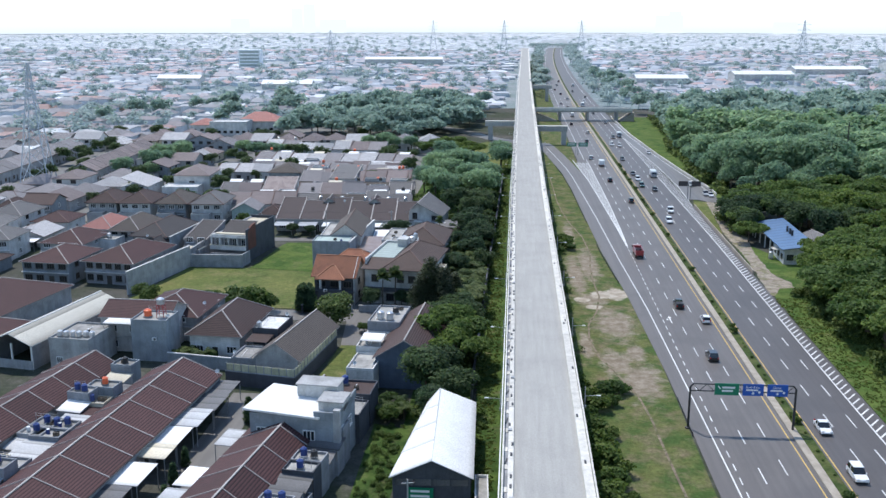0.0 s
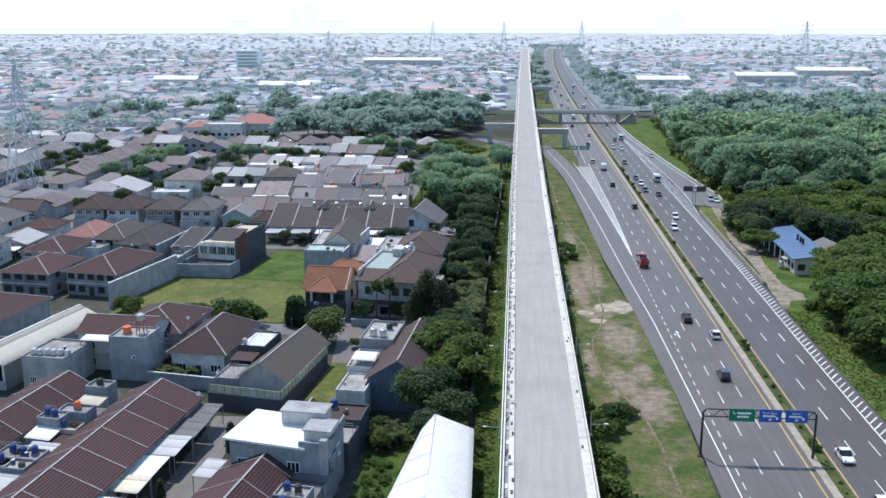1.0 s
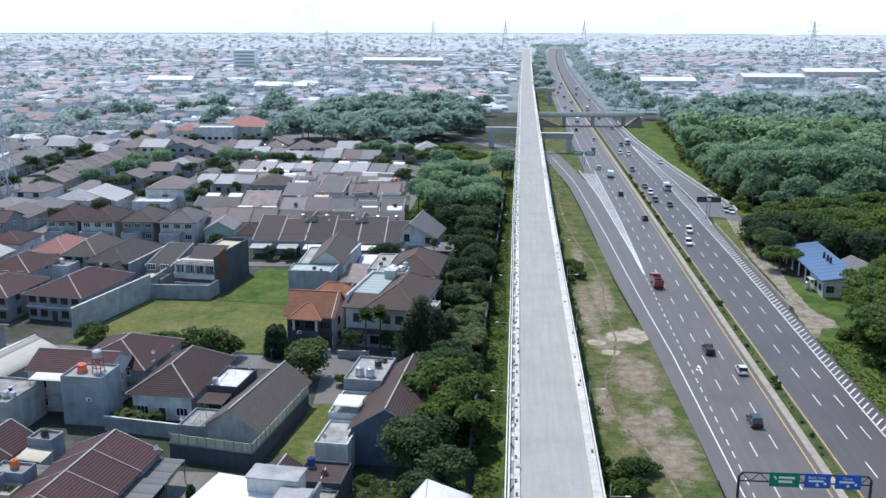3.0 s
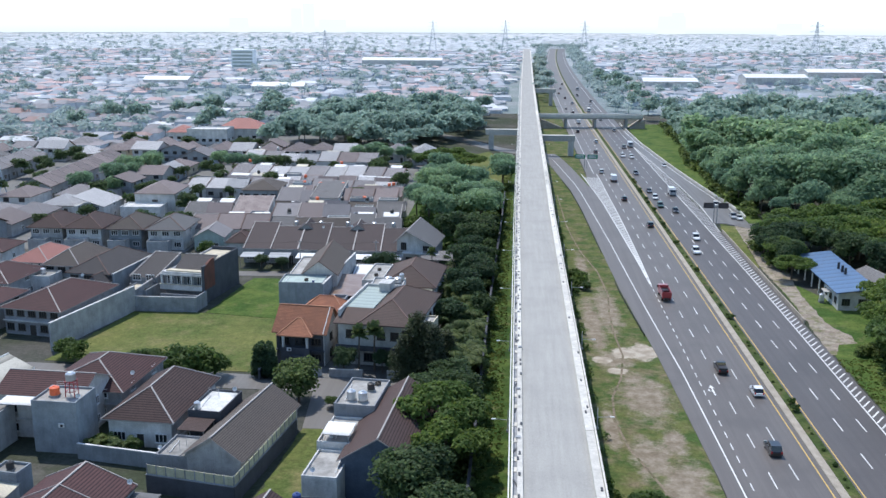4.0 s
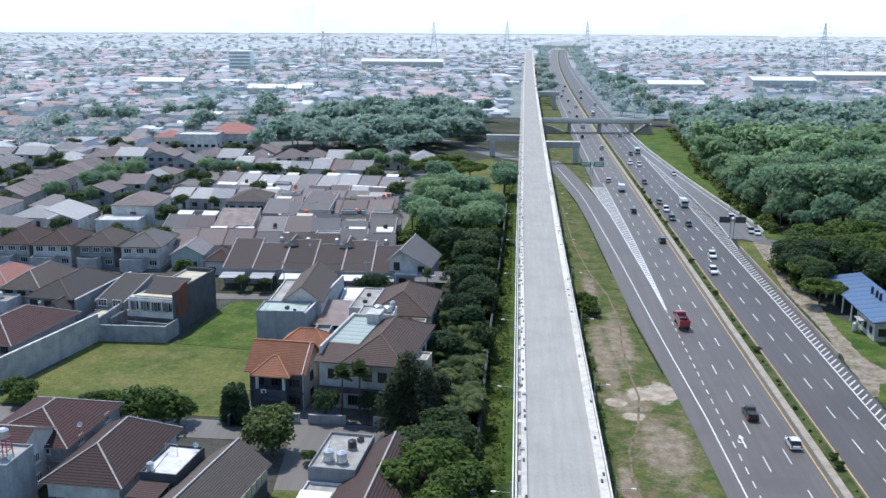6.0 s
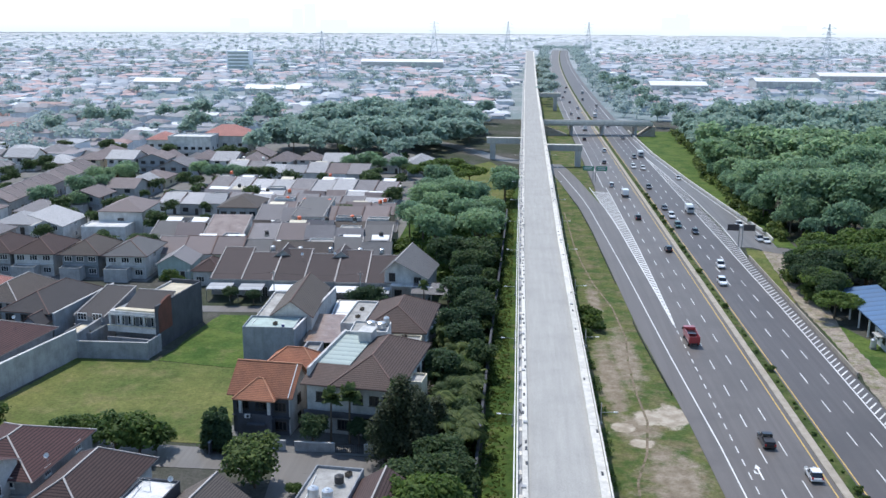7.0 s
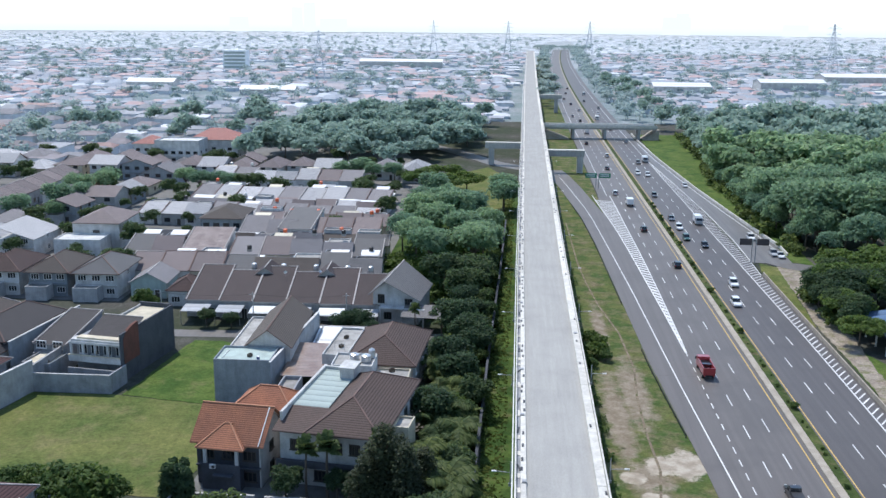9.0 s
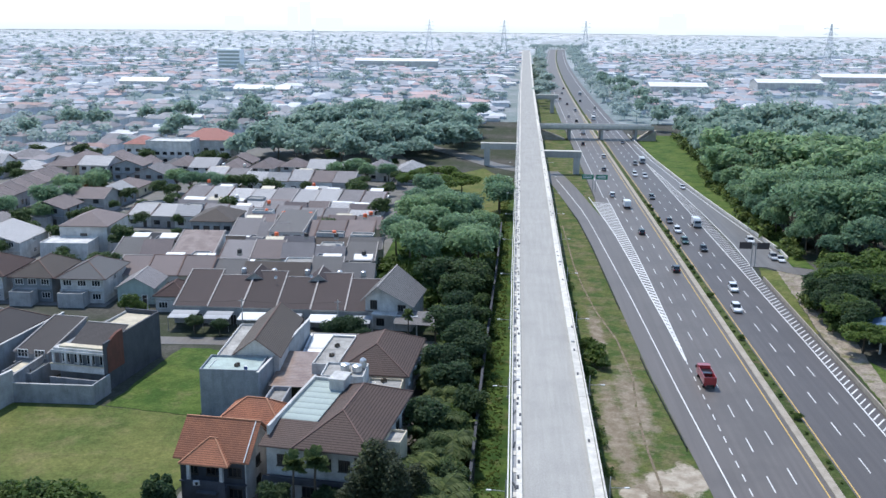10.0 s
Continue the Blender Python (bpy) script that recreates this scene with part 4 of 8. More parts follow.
def house(x0, y0, x1, y1, ze, zr, kind="hip", wall="wall_white", tile="tile_brown", turn=0.0, label="", front=3, side=2, oh=0.6, cap="ridge_light", door=True, frames="frame_white",
          group="", category="house", base=None, parapet=0.7):
    """A house over a rectangle; turn is about its middle. Windows face -y (front) and +x (side)."""
    cx, cy = (x0 + x1) / 2, (y0 + y1) / 2
    w, d = (x1 - x0) / 2, (y1 - y0) / 2
    FOOT.append((x0, y0, x1, y1))
    t = thing("house", cx, cy, 0, turn, label or f"two-storey house with a {tile.split('_', 1)[1].replace('_', ' ')} roof", category, group)
    s = Mesh().box(-w, -d, -0.2, w, d, ze)
    gable_walls(s, kind, -w, -d, w, d, ze, zr)
    body = part("wall", s, wall, t)
    if kind == "flat":
        top = Mesh().box(-w + 0.2, -d + 0.2, ze, w - 0.2, d - 0.2, ze + 0.06)
        part("roof", top, tile, t, "flat roof slab")
        rim = Mesh()
        for a in ((-w, -d, w, -d + 0.2), (-w, d - 0.2, w, d), (-w, -d + 0.2, -w + 0.2, d - 0.2), (w - 0.2, -d + 0.2, w, d - 0.2)):
            rim.box(a[0] - 0.03, a[1] - 0.03, ze, a[2] + 0.03, a[3] + 0.03, ze + parapet)
        part("parapet", rim, base or wall, t)
    else:
        roof(t, kind, -w, -d, w, d, ze, zr, tile, oh, cap)
    if kind == "front" and zr - ze > 1.5:
        for x in (-w, w):
            part("verge_cap", Mesh().bar((x, -d - oh, ze + 0.08), (x, d + oh, zr + 0.08), 0.22, 0.24), cap, t)
    floors = 2 if ze > 4.8 else 1
    for fl in range(floors):
        z = 0.95 + fl * 3.1
        for i in range(front):
            x = -w + (2 * w) * (i + 0.5) / front
            if fl == 0 and door and i == front // 2:
                dr = part("door", Mesh().box(x - 0.55, -d - 0.06, 0, x + 0.55, -d - 0.005, 2.1, bottom=True), "frame_dark", t)
                if cy < 345:
                    part("door_frame", Mesh().box(x - 0.66, -d - 0.09, 0, x - 0.56, -d - 0.005, 2.2).box(x + 0.56, -d - 0.09, 0, x + 0.66, -d - 0.005, 2.2).box(x - 0.66, -d - 0.09, 2.1, x + 0.66, -d - 0.005, 2.2, bottom=True), frames, dr)
            else:
                window(t, x, -d, z, 0, min(1.9, 2 * w / front * 0.6), 1.35, frames)
        for i in range(side):
            window(t, w, -d + 2 * d * (i + 0.5) / side, z, 90, 1.4, 1.3, frames)
    if floors == 2 and front >= 2:
        part("ledge", Mesh().box(-w - 0.08, -d - 0.55, 2.95, w + 0.08, -d - 0.005, 3.12, bottom=True), base or wall, t)
    return t


def water_tank(x, y, z, colour="tank_blue", r=0.55, h=1.2, stand=0.25):
    names = {"tank_blue": "blue plastic water tank", "tank_orange": "orange plastic water tank", "tank_steel": "shiny steel water tank", "tank_black": "black plastic water tank"}
    t = thing("water_tank", x, y, z, 0, names[colour] + " on a flat roof", "water tank")
    part("tank_body", welded(Mesh().lathe([(0, stand), (r, stand), (r, stand + h * 0.45), (r * 0.95, stand + h * 0.5), (r, stand + h * 0.55), (r, stand + h * 0.9), (r * 0.6, stand + h * 1.04), (0, stand + h * 1.06)], 12).data("tank_body", colour)), (), t)
    part("stand", Mesh().box(-r * 0.9, -r * 0.9, -0.02, r * 0.9, r * 0.9, stand), "flat_roof_concrete", t)
    part("lid", Mesh().lathe([(r * 0.34, stand + h * 1.04), (r * 0.34, stand + h * 1.13), (0, stand + h * 1.14)], 10), colour, t)


def canopy(x0, y0, x1, y1, z, mats="sheet_white", label="white sheet carport canopy on thin posts", turn=0.0, drop=0.25):
    cx, cy = (x0 + x1) / 2, (y0 + y1) / 2
    w, d = (x1 - x0) / 2, (y1 - y0) / 2
    t = thing("carport", cx, cy, 0, turn, label, "carport")
    s = Mesh()
    top = [(-w, -d, z - drop), (w, -d, z - drop), (w, d, z), (-w, d, z)]
    s.face(top), s.face([(a, b, c - 0.08) for a, b, c in top[::-1]])
    for p, q in zip(top, top[1:] + top[:1]):
        s.face([(p[0], p[1], p[2] - 0.08), (q[0], q[1], q[2] - 0.08), q, p])
    part("canopy", s, mats, t)
    for a in (-w + 0.15, w - 0.15):
        for b in (-d + 0.15, d - 0.15) if cy < 285 else (-d + 0.15,):
            part("post", Mesh().box(a - 0.05, b - 0.05, -0.1, a + 0.05, b + 0.05, z - 0.3), "steel_grey", t)
    return t


CLUTTER = []


def flat_block(x0, y0, x1, y1, z, wall="wall_pale_grey", turn=0.0, label="flat-roofed concrete annex with a low parapet", top="flat_roof_concrete", windows=0):
    cx, cy = (x0 + x1) / 2, (y0 + y1) / 2
    w, d = (x1 - x0) / 2, (y1 - y0) / 2
    FOOT.append((x0, y0, x1, y1))
    t = thing("annex", cx, cy, 0, turn, label, "annex")
    part("wall", Mesh().box(-w, -d, -0.2, w, d, z), wall, t)
    part("roof", Mesh().box(-w + 0.18, -d + 0.18, z, w - 0.18, d - 0.18, z + 0.05), top, t)
    rim = Mesh()
    for a in ((-w, -d, w, -d + 0.18), (-w, d - 0.18, w, d), (-w, -d + 0.18, -w + 0.18, d - 0.18), (w - 0.18, -d + 0.18, w, d - 0.18)):
        rim.box(a[0], a[1], z, a[2], a[3], z + 0.4)
    part("parapet", rim, wall, t)
    for i in range(windows):
        window(t, -w + 2 * w * (i + 0.5) / windows, -d, 1.1, 0, 1.2, 1.2)
    if cy < 262 and w > 1.5 and d > 1.5:
        CLUTTER.append((cx, cy, z + 0.05, w - 0.6, d - 0.6))
    return t


def local(ox, oy, turn):
    """Places in a block of houses that is turned about (ox, oy)."""
    c, s = math.cos(radians(turn)), math.sin(radians(turn))
    return lambda x, y: (ox + x * c - y * s, oy + x * s + y * c)


def row_house(ox, oy, turn, y, width, left, right, zr, ze, tile, label, group, rear=None):
    """One unit of a terrace whose ridge runs along local y; left and right are the eaves' distances."""
    at = local(ox, oy, turn)
    x_, y_ = at(0, y)
    h = width / 2
    FOOT.append((x_ - left, y_ - h, x_ + right, y_ + h))
    t = thing("row_house", x_, y_, 0, turn, label, "house", group)
    s = Mesh()
    s.box(-left + 0.3, -h + 0.03, -0.2, right - 0.5, h - 0.03, ze - 0.25)
    for yy in (-h + 0.03, h - 0.03):
        q = [(-left + 0.3, yy, ze - 0.25), (right - 0.5, yy, ze - 0.25), (0, yy, zr - 0.2)]
        s.face(q[:: (1 if yy < 0 else -1)])
    part("wall", s, "wall_pale_grey", t)
    rf = Mesh()
    for xe in (right, -left):
        q = [(xe, -h, ze), (xe, h, ze), (0, h, zr), (0, -h, zr)]
        q = q if xe > 0 else [q[1], q[0], q[3], q[2]]
        rf.face(q, 0)
        rf.face([(a, b, c - 0.15) for a, b, c in q[::-1]], 1)
        for p, r_ in zip(q, q[1:] + q[:1]):
            rf.face([(p[0], p[1], p[2] - 0.15), (r_[0], r_[1], r_[2] - 0.15), r_, p], 1)
    ob = part("roof", rf, (tile, "ridge_brown"), t)
    part("ridge_cap", Mesh().bar((0, -h, zr + 0.03), (0, h, zr + 0.03), 0.24, 0.14), "ridge_light", ob)
    for xe in (right, -left):
        part("verge_cap", Mesh().bar((0, h, zr + 0.05), (xe, h, ze + 0.05), 0.13, 0.12), "ridge_light", ob)
    window(t, right - 0.5, -h * 0.35, 0.9, 90, 1.6, 1.4)
    part("door", Mesh().box(right - 0.5, h * 0.3, 0, right - 0.44, h * 0.3 + 1.0, 2.1, bottom=True), "frame_dark", t)
    return t


def lean_to(x0, y0, x1, y1, z, mats, wall, turn, drop=0.5):
    """A walled outbuilding under one sloping sheet."""
    w, d = (x1 - x0) / 2, (y1 - y0) / 2
    t = thing("annex", (x0 + x1) / 2, (y0 + y1) / 2, 0, turn, "stained outbuilding under a sloping sheet roof", "annex")
    part("wall", Mesh().box(-w, -d, -0.2, w, d, z - drop - 0.1), wall, t)
    s = Mesh()
    top = [(-w - 0.1, -d - 0.12, z - drop), (w + 0.25, -d - 0.12, z - drop - 0.1), (w + 0.25, d + 0.1, z - 0.1), (-w - 0.1, d + 0.1, z)]
    s.face(top), s.face([(a, b, c - 0.09) for a, b, c in top[::-1]])
    for p, q in zip(top, top[1:] + top[:1]):
        s.face([(p[0], p[1], p[2] - 0.09), (q[0], q[1], q[2] - 0.09), q, p])
    part("roof", s, mats, t)
    return t


YARD_WALLS = ("wall_pale_grey", "wall_mid_grey", "wall_blue_grey", "wall_dark_grey", "wall_mid_grey", "wall_cream")


def yards(at, x, y, half, turn, i, sheets, tanks, walls=YARD_WALLS):
    """Two outbuildings behind one terraced house: a slab with tanks beside a sheet-roofed one."""
    z = rng.choice((4.2, 4.9, 5.6))
    a, b = (y - RW / 4, y + RW / 4) if i % 2 else (y + RW / 4, y - RW / 4)
    x_, y_ = at(x, a)
    flat_block(x_ - half, y_ - RW / 4 + 0.05, x_ + half, y_ + RW / 4 - 0.05, z, rng.choice(walls), turn, "small flat-roofed concrete outbuilding behind a terraced house")
    for k in range(tanks):
        water_tank(x_ + (k - 0.5 * (tanks - 1)) * 1.35 + rng.uniform(-0.3, 0.3), y_ + rng.uniform(-0.5, 0.5), z + 0.05, "tank_orange" if i == 1 and at is A_ else rng.choice(("tank_blue", "tank_blue", "tank_black")), 0.48, 1.05)
    x_, y_ = at(x + rng.uniform(-0.4, 0.4), b)
    lean_to(x_ - half, y_ - RW / 4 + 0.05, x_ + half, y_ + RW / 4 - 0.05, z - rng.choice((0.2, 0.9, 1.5)), rng.choice(sheets), rng.choice(walls), turn, rng.uniform(0.2, 0.6))


# terrace A, with carports towards the lane and service yards behind
rng = random.Random(5)
RW = 6.35
A_ = local(-56.1, 150.2, -5.5)
B_ = local(-72.6, 152.5, -8.0)
C_ = local(-32.0, 129.0, -8.0)
for i in range(11):
    y = -RW * (i + 0.5)
    row_house(-56.1, 150.2, -5.5, y, RW, 6.0, 7.0, 7.0, 4.3, "tile_purple", "terraced house with a brown tiled roof", "terraced houses along the lane")
    x_, y_ = A_(9.1, y)
    kind = ("sheet_dark", "sheet_dark", "sheet_grey", "sheet_white", "sheet_cream", "sheet_white", "sheet_dark")[i % 7]
    canopy(x_ - 2.7, y_ - (3.1 if i != 4 else 1.2), x_ + (1.7 if i % 3 else 1.2), y_ + 3.1, 3.4 + 0.12 * (i % 3), kind, "weathered sheet carport canopy before a terraced house", -5.5)
    if i not in (0,):
        yards(A_, -8.6, y, 2.4, -5.5, i, ("sheet_dark", "sheet_grey", "sheet_cream", "tile_purple"), (0, 1, 1, 2, 0)[i % 5])
# terrace B
for i in range(9):
    y = -RW * (i + 0.5)
    row_house(-72.6, 152.5, -8.0, y, RW, 6.5, 4.6, 7.0, 4.6, "tile_purple", "terraced house with a brown tiled roof", "terraced houses behind the yards")
    yards(B_, 6.6, y, 1.9, -8.0, i, ("sheet_dark", "sheet_grey", "sheet_cream", "sheet_white"), (1, 0, 2, 1)[i % 4])
# terrace C
for i in range(7):
    y = -RW * (i + 0.5) + 1.0
    row_house(-32.0, 129.0, -8.0, y, RW, 6.4, 4.0, 7.0, 4.4, "tile_purple", "terraced house with a brown tiled roof and pale ridge", "terraced houses near the river wall")
    yards(C_, 6.2, y, 2.2, -8.0, i, ("sheet_white", "sheet_dark", "sheet_dark"), (1, 2)[i % 2], ("wall_mid_grey", "wall_dark_grey", "wall_mid_grey"))
    x_, y_ = C_(-8.6, y)
    if i != 1:
        canopy(x_ - 2.1, y_ - 2.6, x_ + 2.1, y_ + 2.6, 3.0, "sheet_white" if i % 3 == 2 else "sheet_grey", "carport canopy of pale sheet before a terraced house", -8.0)

# white modern house
white = thing("house", -30.8, 129.6, 0, -6, "white flat-roofed modern house with a bright parapet", "house")
part("wall", Mesh().box(-6.4, -4.6, -0.2, 6.8, 4.6, 8.0), "wall_blue_grey", white)
slab = Mesh()
top = [(-7.3, -4.9, 8.75), (4.2, -5.1, 8.15), (4.6, 4.7, 8.25), (-6.2, 4.9, 8.85)]
slab.face(top), slab.face([(p, q, r - 0.3) for p, q, r in top[::-1]])
for p, q in zip(top, top[1:] + top[:1]):
    slab.face([(p[0], p[1], p[2] - 0.3), (q[0], q[1], q[2] - 0.3), q, p])
part("roof", slab, "frame_white", white, "bright white overhanging roof slab")
part("parapet", Mesh().box(3.3, -4.7, 7.6, 7.0, -4.4, 8.9, bottom=True).box(6.7, -4.4, 7.6, 7.0, 4.8, 8.9, bottom=True), "wall_blue_grey", white)
part("corner_pier", Mesh().box(6.2, -4.75, -0.2, 7.15, -3.9, 9.3), "wall_pale_grey", white)
part("stair_tower", Mesh().box(-1.2, 1.6, 8.1, 5.0, 4.9, 10.3).box(3.4, -2.6, 8.1, 7.0, 1.6, 9.6), "wall_white", white)
part("tower_cap", Mesh().box(-1.4, 1.4, 10.3, 5.2, 5.1, 10.46, bottom=True).box(3.2, -2.8, 9.6, 7.2, 1.4, 9.76, bottom=True), "wall_pale_grey", white)
for x in (-4.5, -1.0, 2.5):
    window(white, x, -4.6, 4.4, 0, 1.7, 1.5)
for y in (-2.4, 1.5):
    window(white, 6.8, y, 4.6, 90, 1.3, 1.4)
flat_block(-26.3, 133.5, -22.6, 139.5, 4.4, "wall_dark_grey", -6)
flat_block(-28.2, 140.2, -22.0, 146.2, 5.0, "wall_dark_grey", -4, top="tile_brown")
water_tank(-27.1, 145.0, 5.05, "tank_blue")
house(-34.5, 138, -28.4, 146.5, 3.6, 5.8, "gable_y", "wall_pale_grey", "tile_brown", -6, "small low house with a brown gable roof", 2, 1)
flat_block(-36.5, 104, -26, 112, 3.0, "wall_mid_grey", -8)

# white-roofed hall by the river
hall = thing("hall", -10.0, 110.0, 0, 0, "long hall with a bright white sheet roof and dark gable", "hall")
NL, NA, NR, FL_, FA, FR_ = (-5.2, 3.0, 5.4), (0.0, 3.0, 7.9), (5.0, 3.4, 5.4), (-2.4, 27.6, 5.4), (-0.9, 27.0, 7.9), (4.3, 28.0, 5.4)
s = Mesh()
foot = [NL, NR, FR_, FL_]
for (xa, ya, za), (xb, yb, zb) in zip(foot, foot[1:] + foot[:1]):
    s.face([(xa, ya, -0.2), (xb, yb, -0.2), (xb, yb, za - 0.3), (xa, ya, za - 0.3)])
s.face([(NL[0], NL[1], NL[2] - 0.3), (NR[0], NR[1], NR[2] - 0.3), (NA[0], NA[1], NA[2] - 0.3)])
s.face([(FR_[0], FR_[1], FR_[2] - 0.3), (FL_[0], FL_[1], FL_[2] - 0.3), (FA[0], FA[1], FA[2] - 0.3)])
part("wall", s, "wall_dark_grey", hall)
out = 0.45
eave = lambda p, dx, dy: (p[0] + dx * out, p[1] + dy * out, p[2] - 0.12)
hall_roof = Mesh()
for f in ([eave(NL, -1, -1), (NA[0], NA[1] - out, NA[2]), (FA[0], FA[1] + out, FA[2]), eave(FL_, -1, 1)], [eave(NR, 1, -1), eave(FR_, 1, 1), (FA[0], FA[1] + out, FA[2]), (NA[0], NA[1] - out, NA[2])]):
    hall_roof.face(f, 0), hall_roof.face([(a, b, c - 0.12) for a, b, c in f[::-1]], 1)
    for p, q in zip(f, f[1:] + f[:1]):
        hall_roof.face([(p[0], p[1], p[2] - 0.12), (q[0], q[1], q[2] - 0.12), q, p], 1)
part("roof", hall_roof, ("sheet_white", "frame_white"), hall, "bright white ribbed sheet roof")
part("gable_sheet", Mesh().bar((NL[0] + 0.3, NL[1] - 0.1, 4.5), (NR[0] - 0.3, NR[1] - 0.1, 4.5), 0.06, 0.9), "sheet_dark", hall, "grey ribbed sheet over the opening")
part("banner", Mesh().box(-3.2, NL[1] - 0.32, 2.2, 0.2, NL[1] - 0.24, 3.9, bottom=True), "sign_green", hall, "green banner with pale bars")
for z in (3.4, 2.7):
    part("banner_bar", Mesh().box(-2.8, NL[1] - 0.33, z - 0.16, -0.3, NL[1] - 0.322, z + 0.16, bottom=True), "sign_white", hall)
flat_block(-4.4, 108, -2.6, 118, 3.0, "wall_white", 2.5)

# gabled house with the slate-blue end wall, and its terraces
house(-23.0, 156.0, -12.6, 178, 5.6, 9.2, "gable_y", "wall_slate_blue", "tile_brown", -4, "house with brown gable roof and blank slate-blue end wall", 0, 2, 0.5, door=False)
flat_block(-28.0, 152.5, -23.2, 160.5, 4.6, "wall_white", -5, "white walled roof terrace beside a house")
flat_block(-27.6, 160.8, -22.8, 169.6, 5.6, "wall_white", -5, "white flat-roofed wing with roof terrace", windows=0)
flat_block(-26.8, 169.9, -20.6, 180.6, 7.4, "wall_mid_grey", -5, "grey flat-roofed upper block with steel tanks", windows=2)
water_tank(-25.0, 172.6, 7.45, "tank_steel", 0.7, 1.3)
water_tank(-23.2, 172.2, 7.45, "tank_steel", 0.7, 1.3)
water_tank(-22.6, 176.5, 7.45, "tank_black", 0.6, 1.0)
canopy(-27.2, 161.2, -23.2, 165.0, 7.2, "sheet_white", "small white canopy over a roof terrace", -5)

# long shed behind a pale fence
house(-44.8, 158.5, -36.2, 178.5, 4.0, 7.2, "gable_y", "wall_pale_grey", "tile_grey_brown", -9.5, "long single-storey house with grey-brown gable roof", 0, 0, 0.5, door=False)
flat_block(-50.4, 159.5, -45.4, 166.2, 3.3, "wall_mid_grey", -6, "roof terrace with a parapet beside a house")
flat_block(-49.4, 170.8, -44.2, 179.4, 5.2, "wall_dark_grey", -6, "dark upper block with a white roof slab", top="wall_white")
canopy(-49.9, 166.4, -45.6, 170.4, 4.6, "tile_brown", "small brown tiled canopy over a roof terrace", -6)
water_tank(-48.6, 171.8, 5.25, "tank_steel", 0.5, 1.1)


def compound_wall(pts, h, mats, label, cap="", thick=0.22, name="compound_wall"):
    x0, y0 = pts[0]
    t = thing(name, x0, y0, 0, 0, label, "wall")
    for (a, b), (c, d) in zip(pts, pts[1:]):
        part("wall_panel", Mesh().bar((a - x0, b - y0, h / 2 - 0.1), (c - x0, d - y0, h / 2 - 0.1), thick, h + 0.2), mats, t)
        part("coping", Mesh().bar((a - x0, b - y0, h + 0.05), (c - x0, d - y0, h + 0.05), thick + 0.12, 0.12), cap or mats, t)


compound_wall([(-50.6, 155.8), (-37.6, 153.2), (-34.4, 176.0)], 2.6, "wall_dark_grey", "dark stained compound wall around a house", "wall_mid_grey")
fence = thing("fence", -50.6, 155.9, 2.62, 0, "pale yellow panel fence on top of a compound wall", "fence")
for (ax, ay), (bx, by), n in (((0.1, 0.0), (13.0, -2.6), 9), ((13.0, -2.6), (16.2, 20.2), 14)):
    for i in range(n):
        p, q = (ax + (bx - ax) * (i + 0.04) / n, ay + (by - ay) * (i + 0.04) / n), (ax + (bx - ax) * (i + 0.96) / n, ay + (by - ay) * (i + 0.96) / n)
        part("panel", Mesh().bar((*p, 0.75), (*q, 0.75), 0.08, 1.3), "wall_fence_yellow", fence)
        part("post", Mesh().box(p[0] - 0.08, p[1] - 0.08, 0, p[0] + 0.08, p[1] + 0.08, 1.5), "wall_mid_grey", fence)
compound_wall([(-64.5, 164.8), (-50.9, 162.4)], 2.4, "wall_blue_grey", "blue-grey compound wall before a garden", "wall_white")

# hip-roofed house and its neighbours
house(-61.2, 169.4, -51.2, 187.0, 4.5, 8.1, "hip", "wall_white", "tile_brown", -4, "white house with a brown hip roof and garden", 3, 2, 0.8)
house(-76.0, 178.5, -62.6, 194.0, 5.2, 8.2, "hip", "wall_pale_grey", "tile_purple", -4, "house with a purple-brown hip roof", 2, 2, 0.6)
house(-79.8, 171.2, -66.2, 180.6, 7.0, 9.2, "gable_x", "wall_white", "tile_purple", -3, "white house with a brown gable roof", 3, 1, 0.4)
flat_block(-71.8, 166.4, -64.8, 172.6, 7.8, "wall_blue_grey", -3, "blank blue-grey block with roof tanks")
water_tank(-69.6, 169.4, 7.85, "tank_orange", 0.75, 1.2)
canopy(-78.2, 168.2, -72.4, 171.6, 7.0, "sheet_white", "white sheet canopy over a balcony", -3, 0.3)
flat_block(-85.2, 161.0, -77.2, 170.8, 5.6, "wall_pale_grey", -6, "grey flat-roofed house with steel roof tanks", windows=2)
for i in range(6):
    water_tank(-84.2 + 1.25 * i, 163.2 - 0.2 * (i % 2), 5.65, "tank_steel", 0.5, 0.9)
tower = thing("tank_tower", -67.0, 169.6, 7.8, 0, "rusty red lattice stand carrying a steel tank", "water tower")
for a in (-0.7, 0.7):
    for b in (-0.7, 0.7):
        part("leg", Mesh().bar((a, b, 0), (a * 0.85, b * 0.85, 2.6), 0.12, 0.12), "car_red", tower)
for z in (0.9, 1.8, 2.5):
    part("brace", Mesh().bar((-0.7, -0.7, z), (0.7, -0.7, z), 0.09, 0.09).bar((0.7, -0.7, z), (0.7, 0.7, z), 0.09, 0.09).bar((-0.7, 0.7, z), (0.7, 0.7, z), 0.09, 0.09).bar((-0.7, -0.7, z), (-0.7, 0.7, z), 0.09, 0.09), "car_red", tower)
part("tank_body", Mesh().lathe([(0, 2.6), (0.75, 2.6), (0.75, 3.6), (0.4, 3.85), (0, 3.9)], 12), "tank_steel", tower)

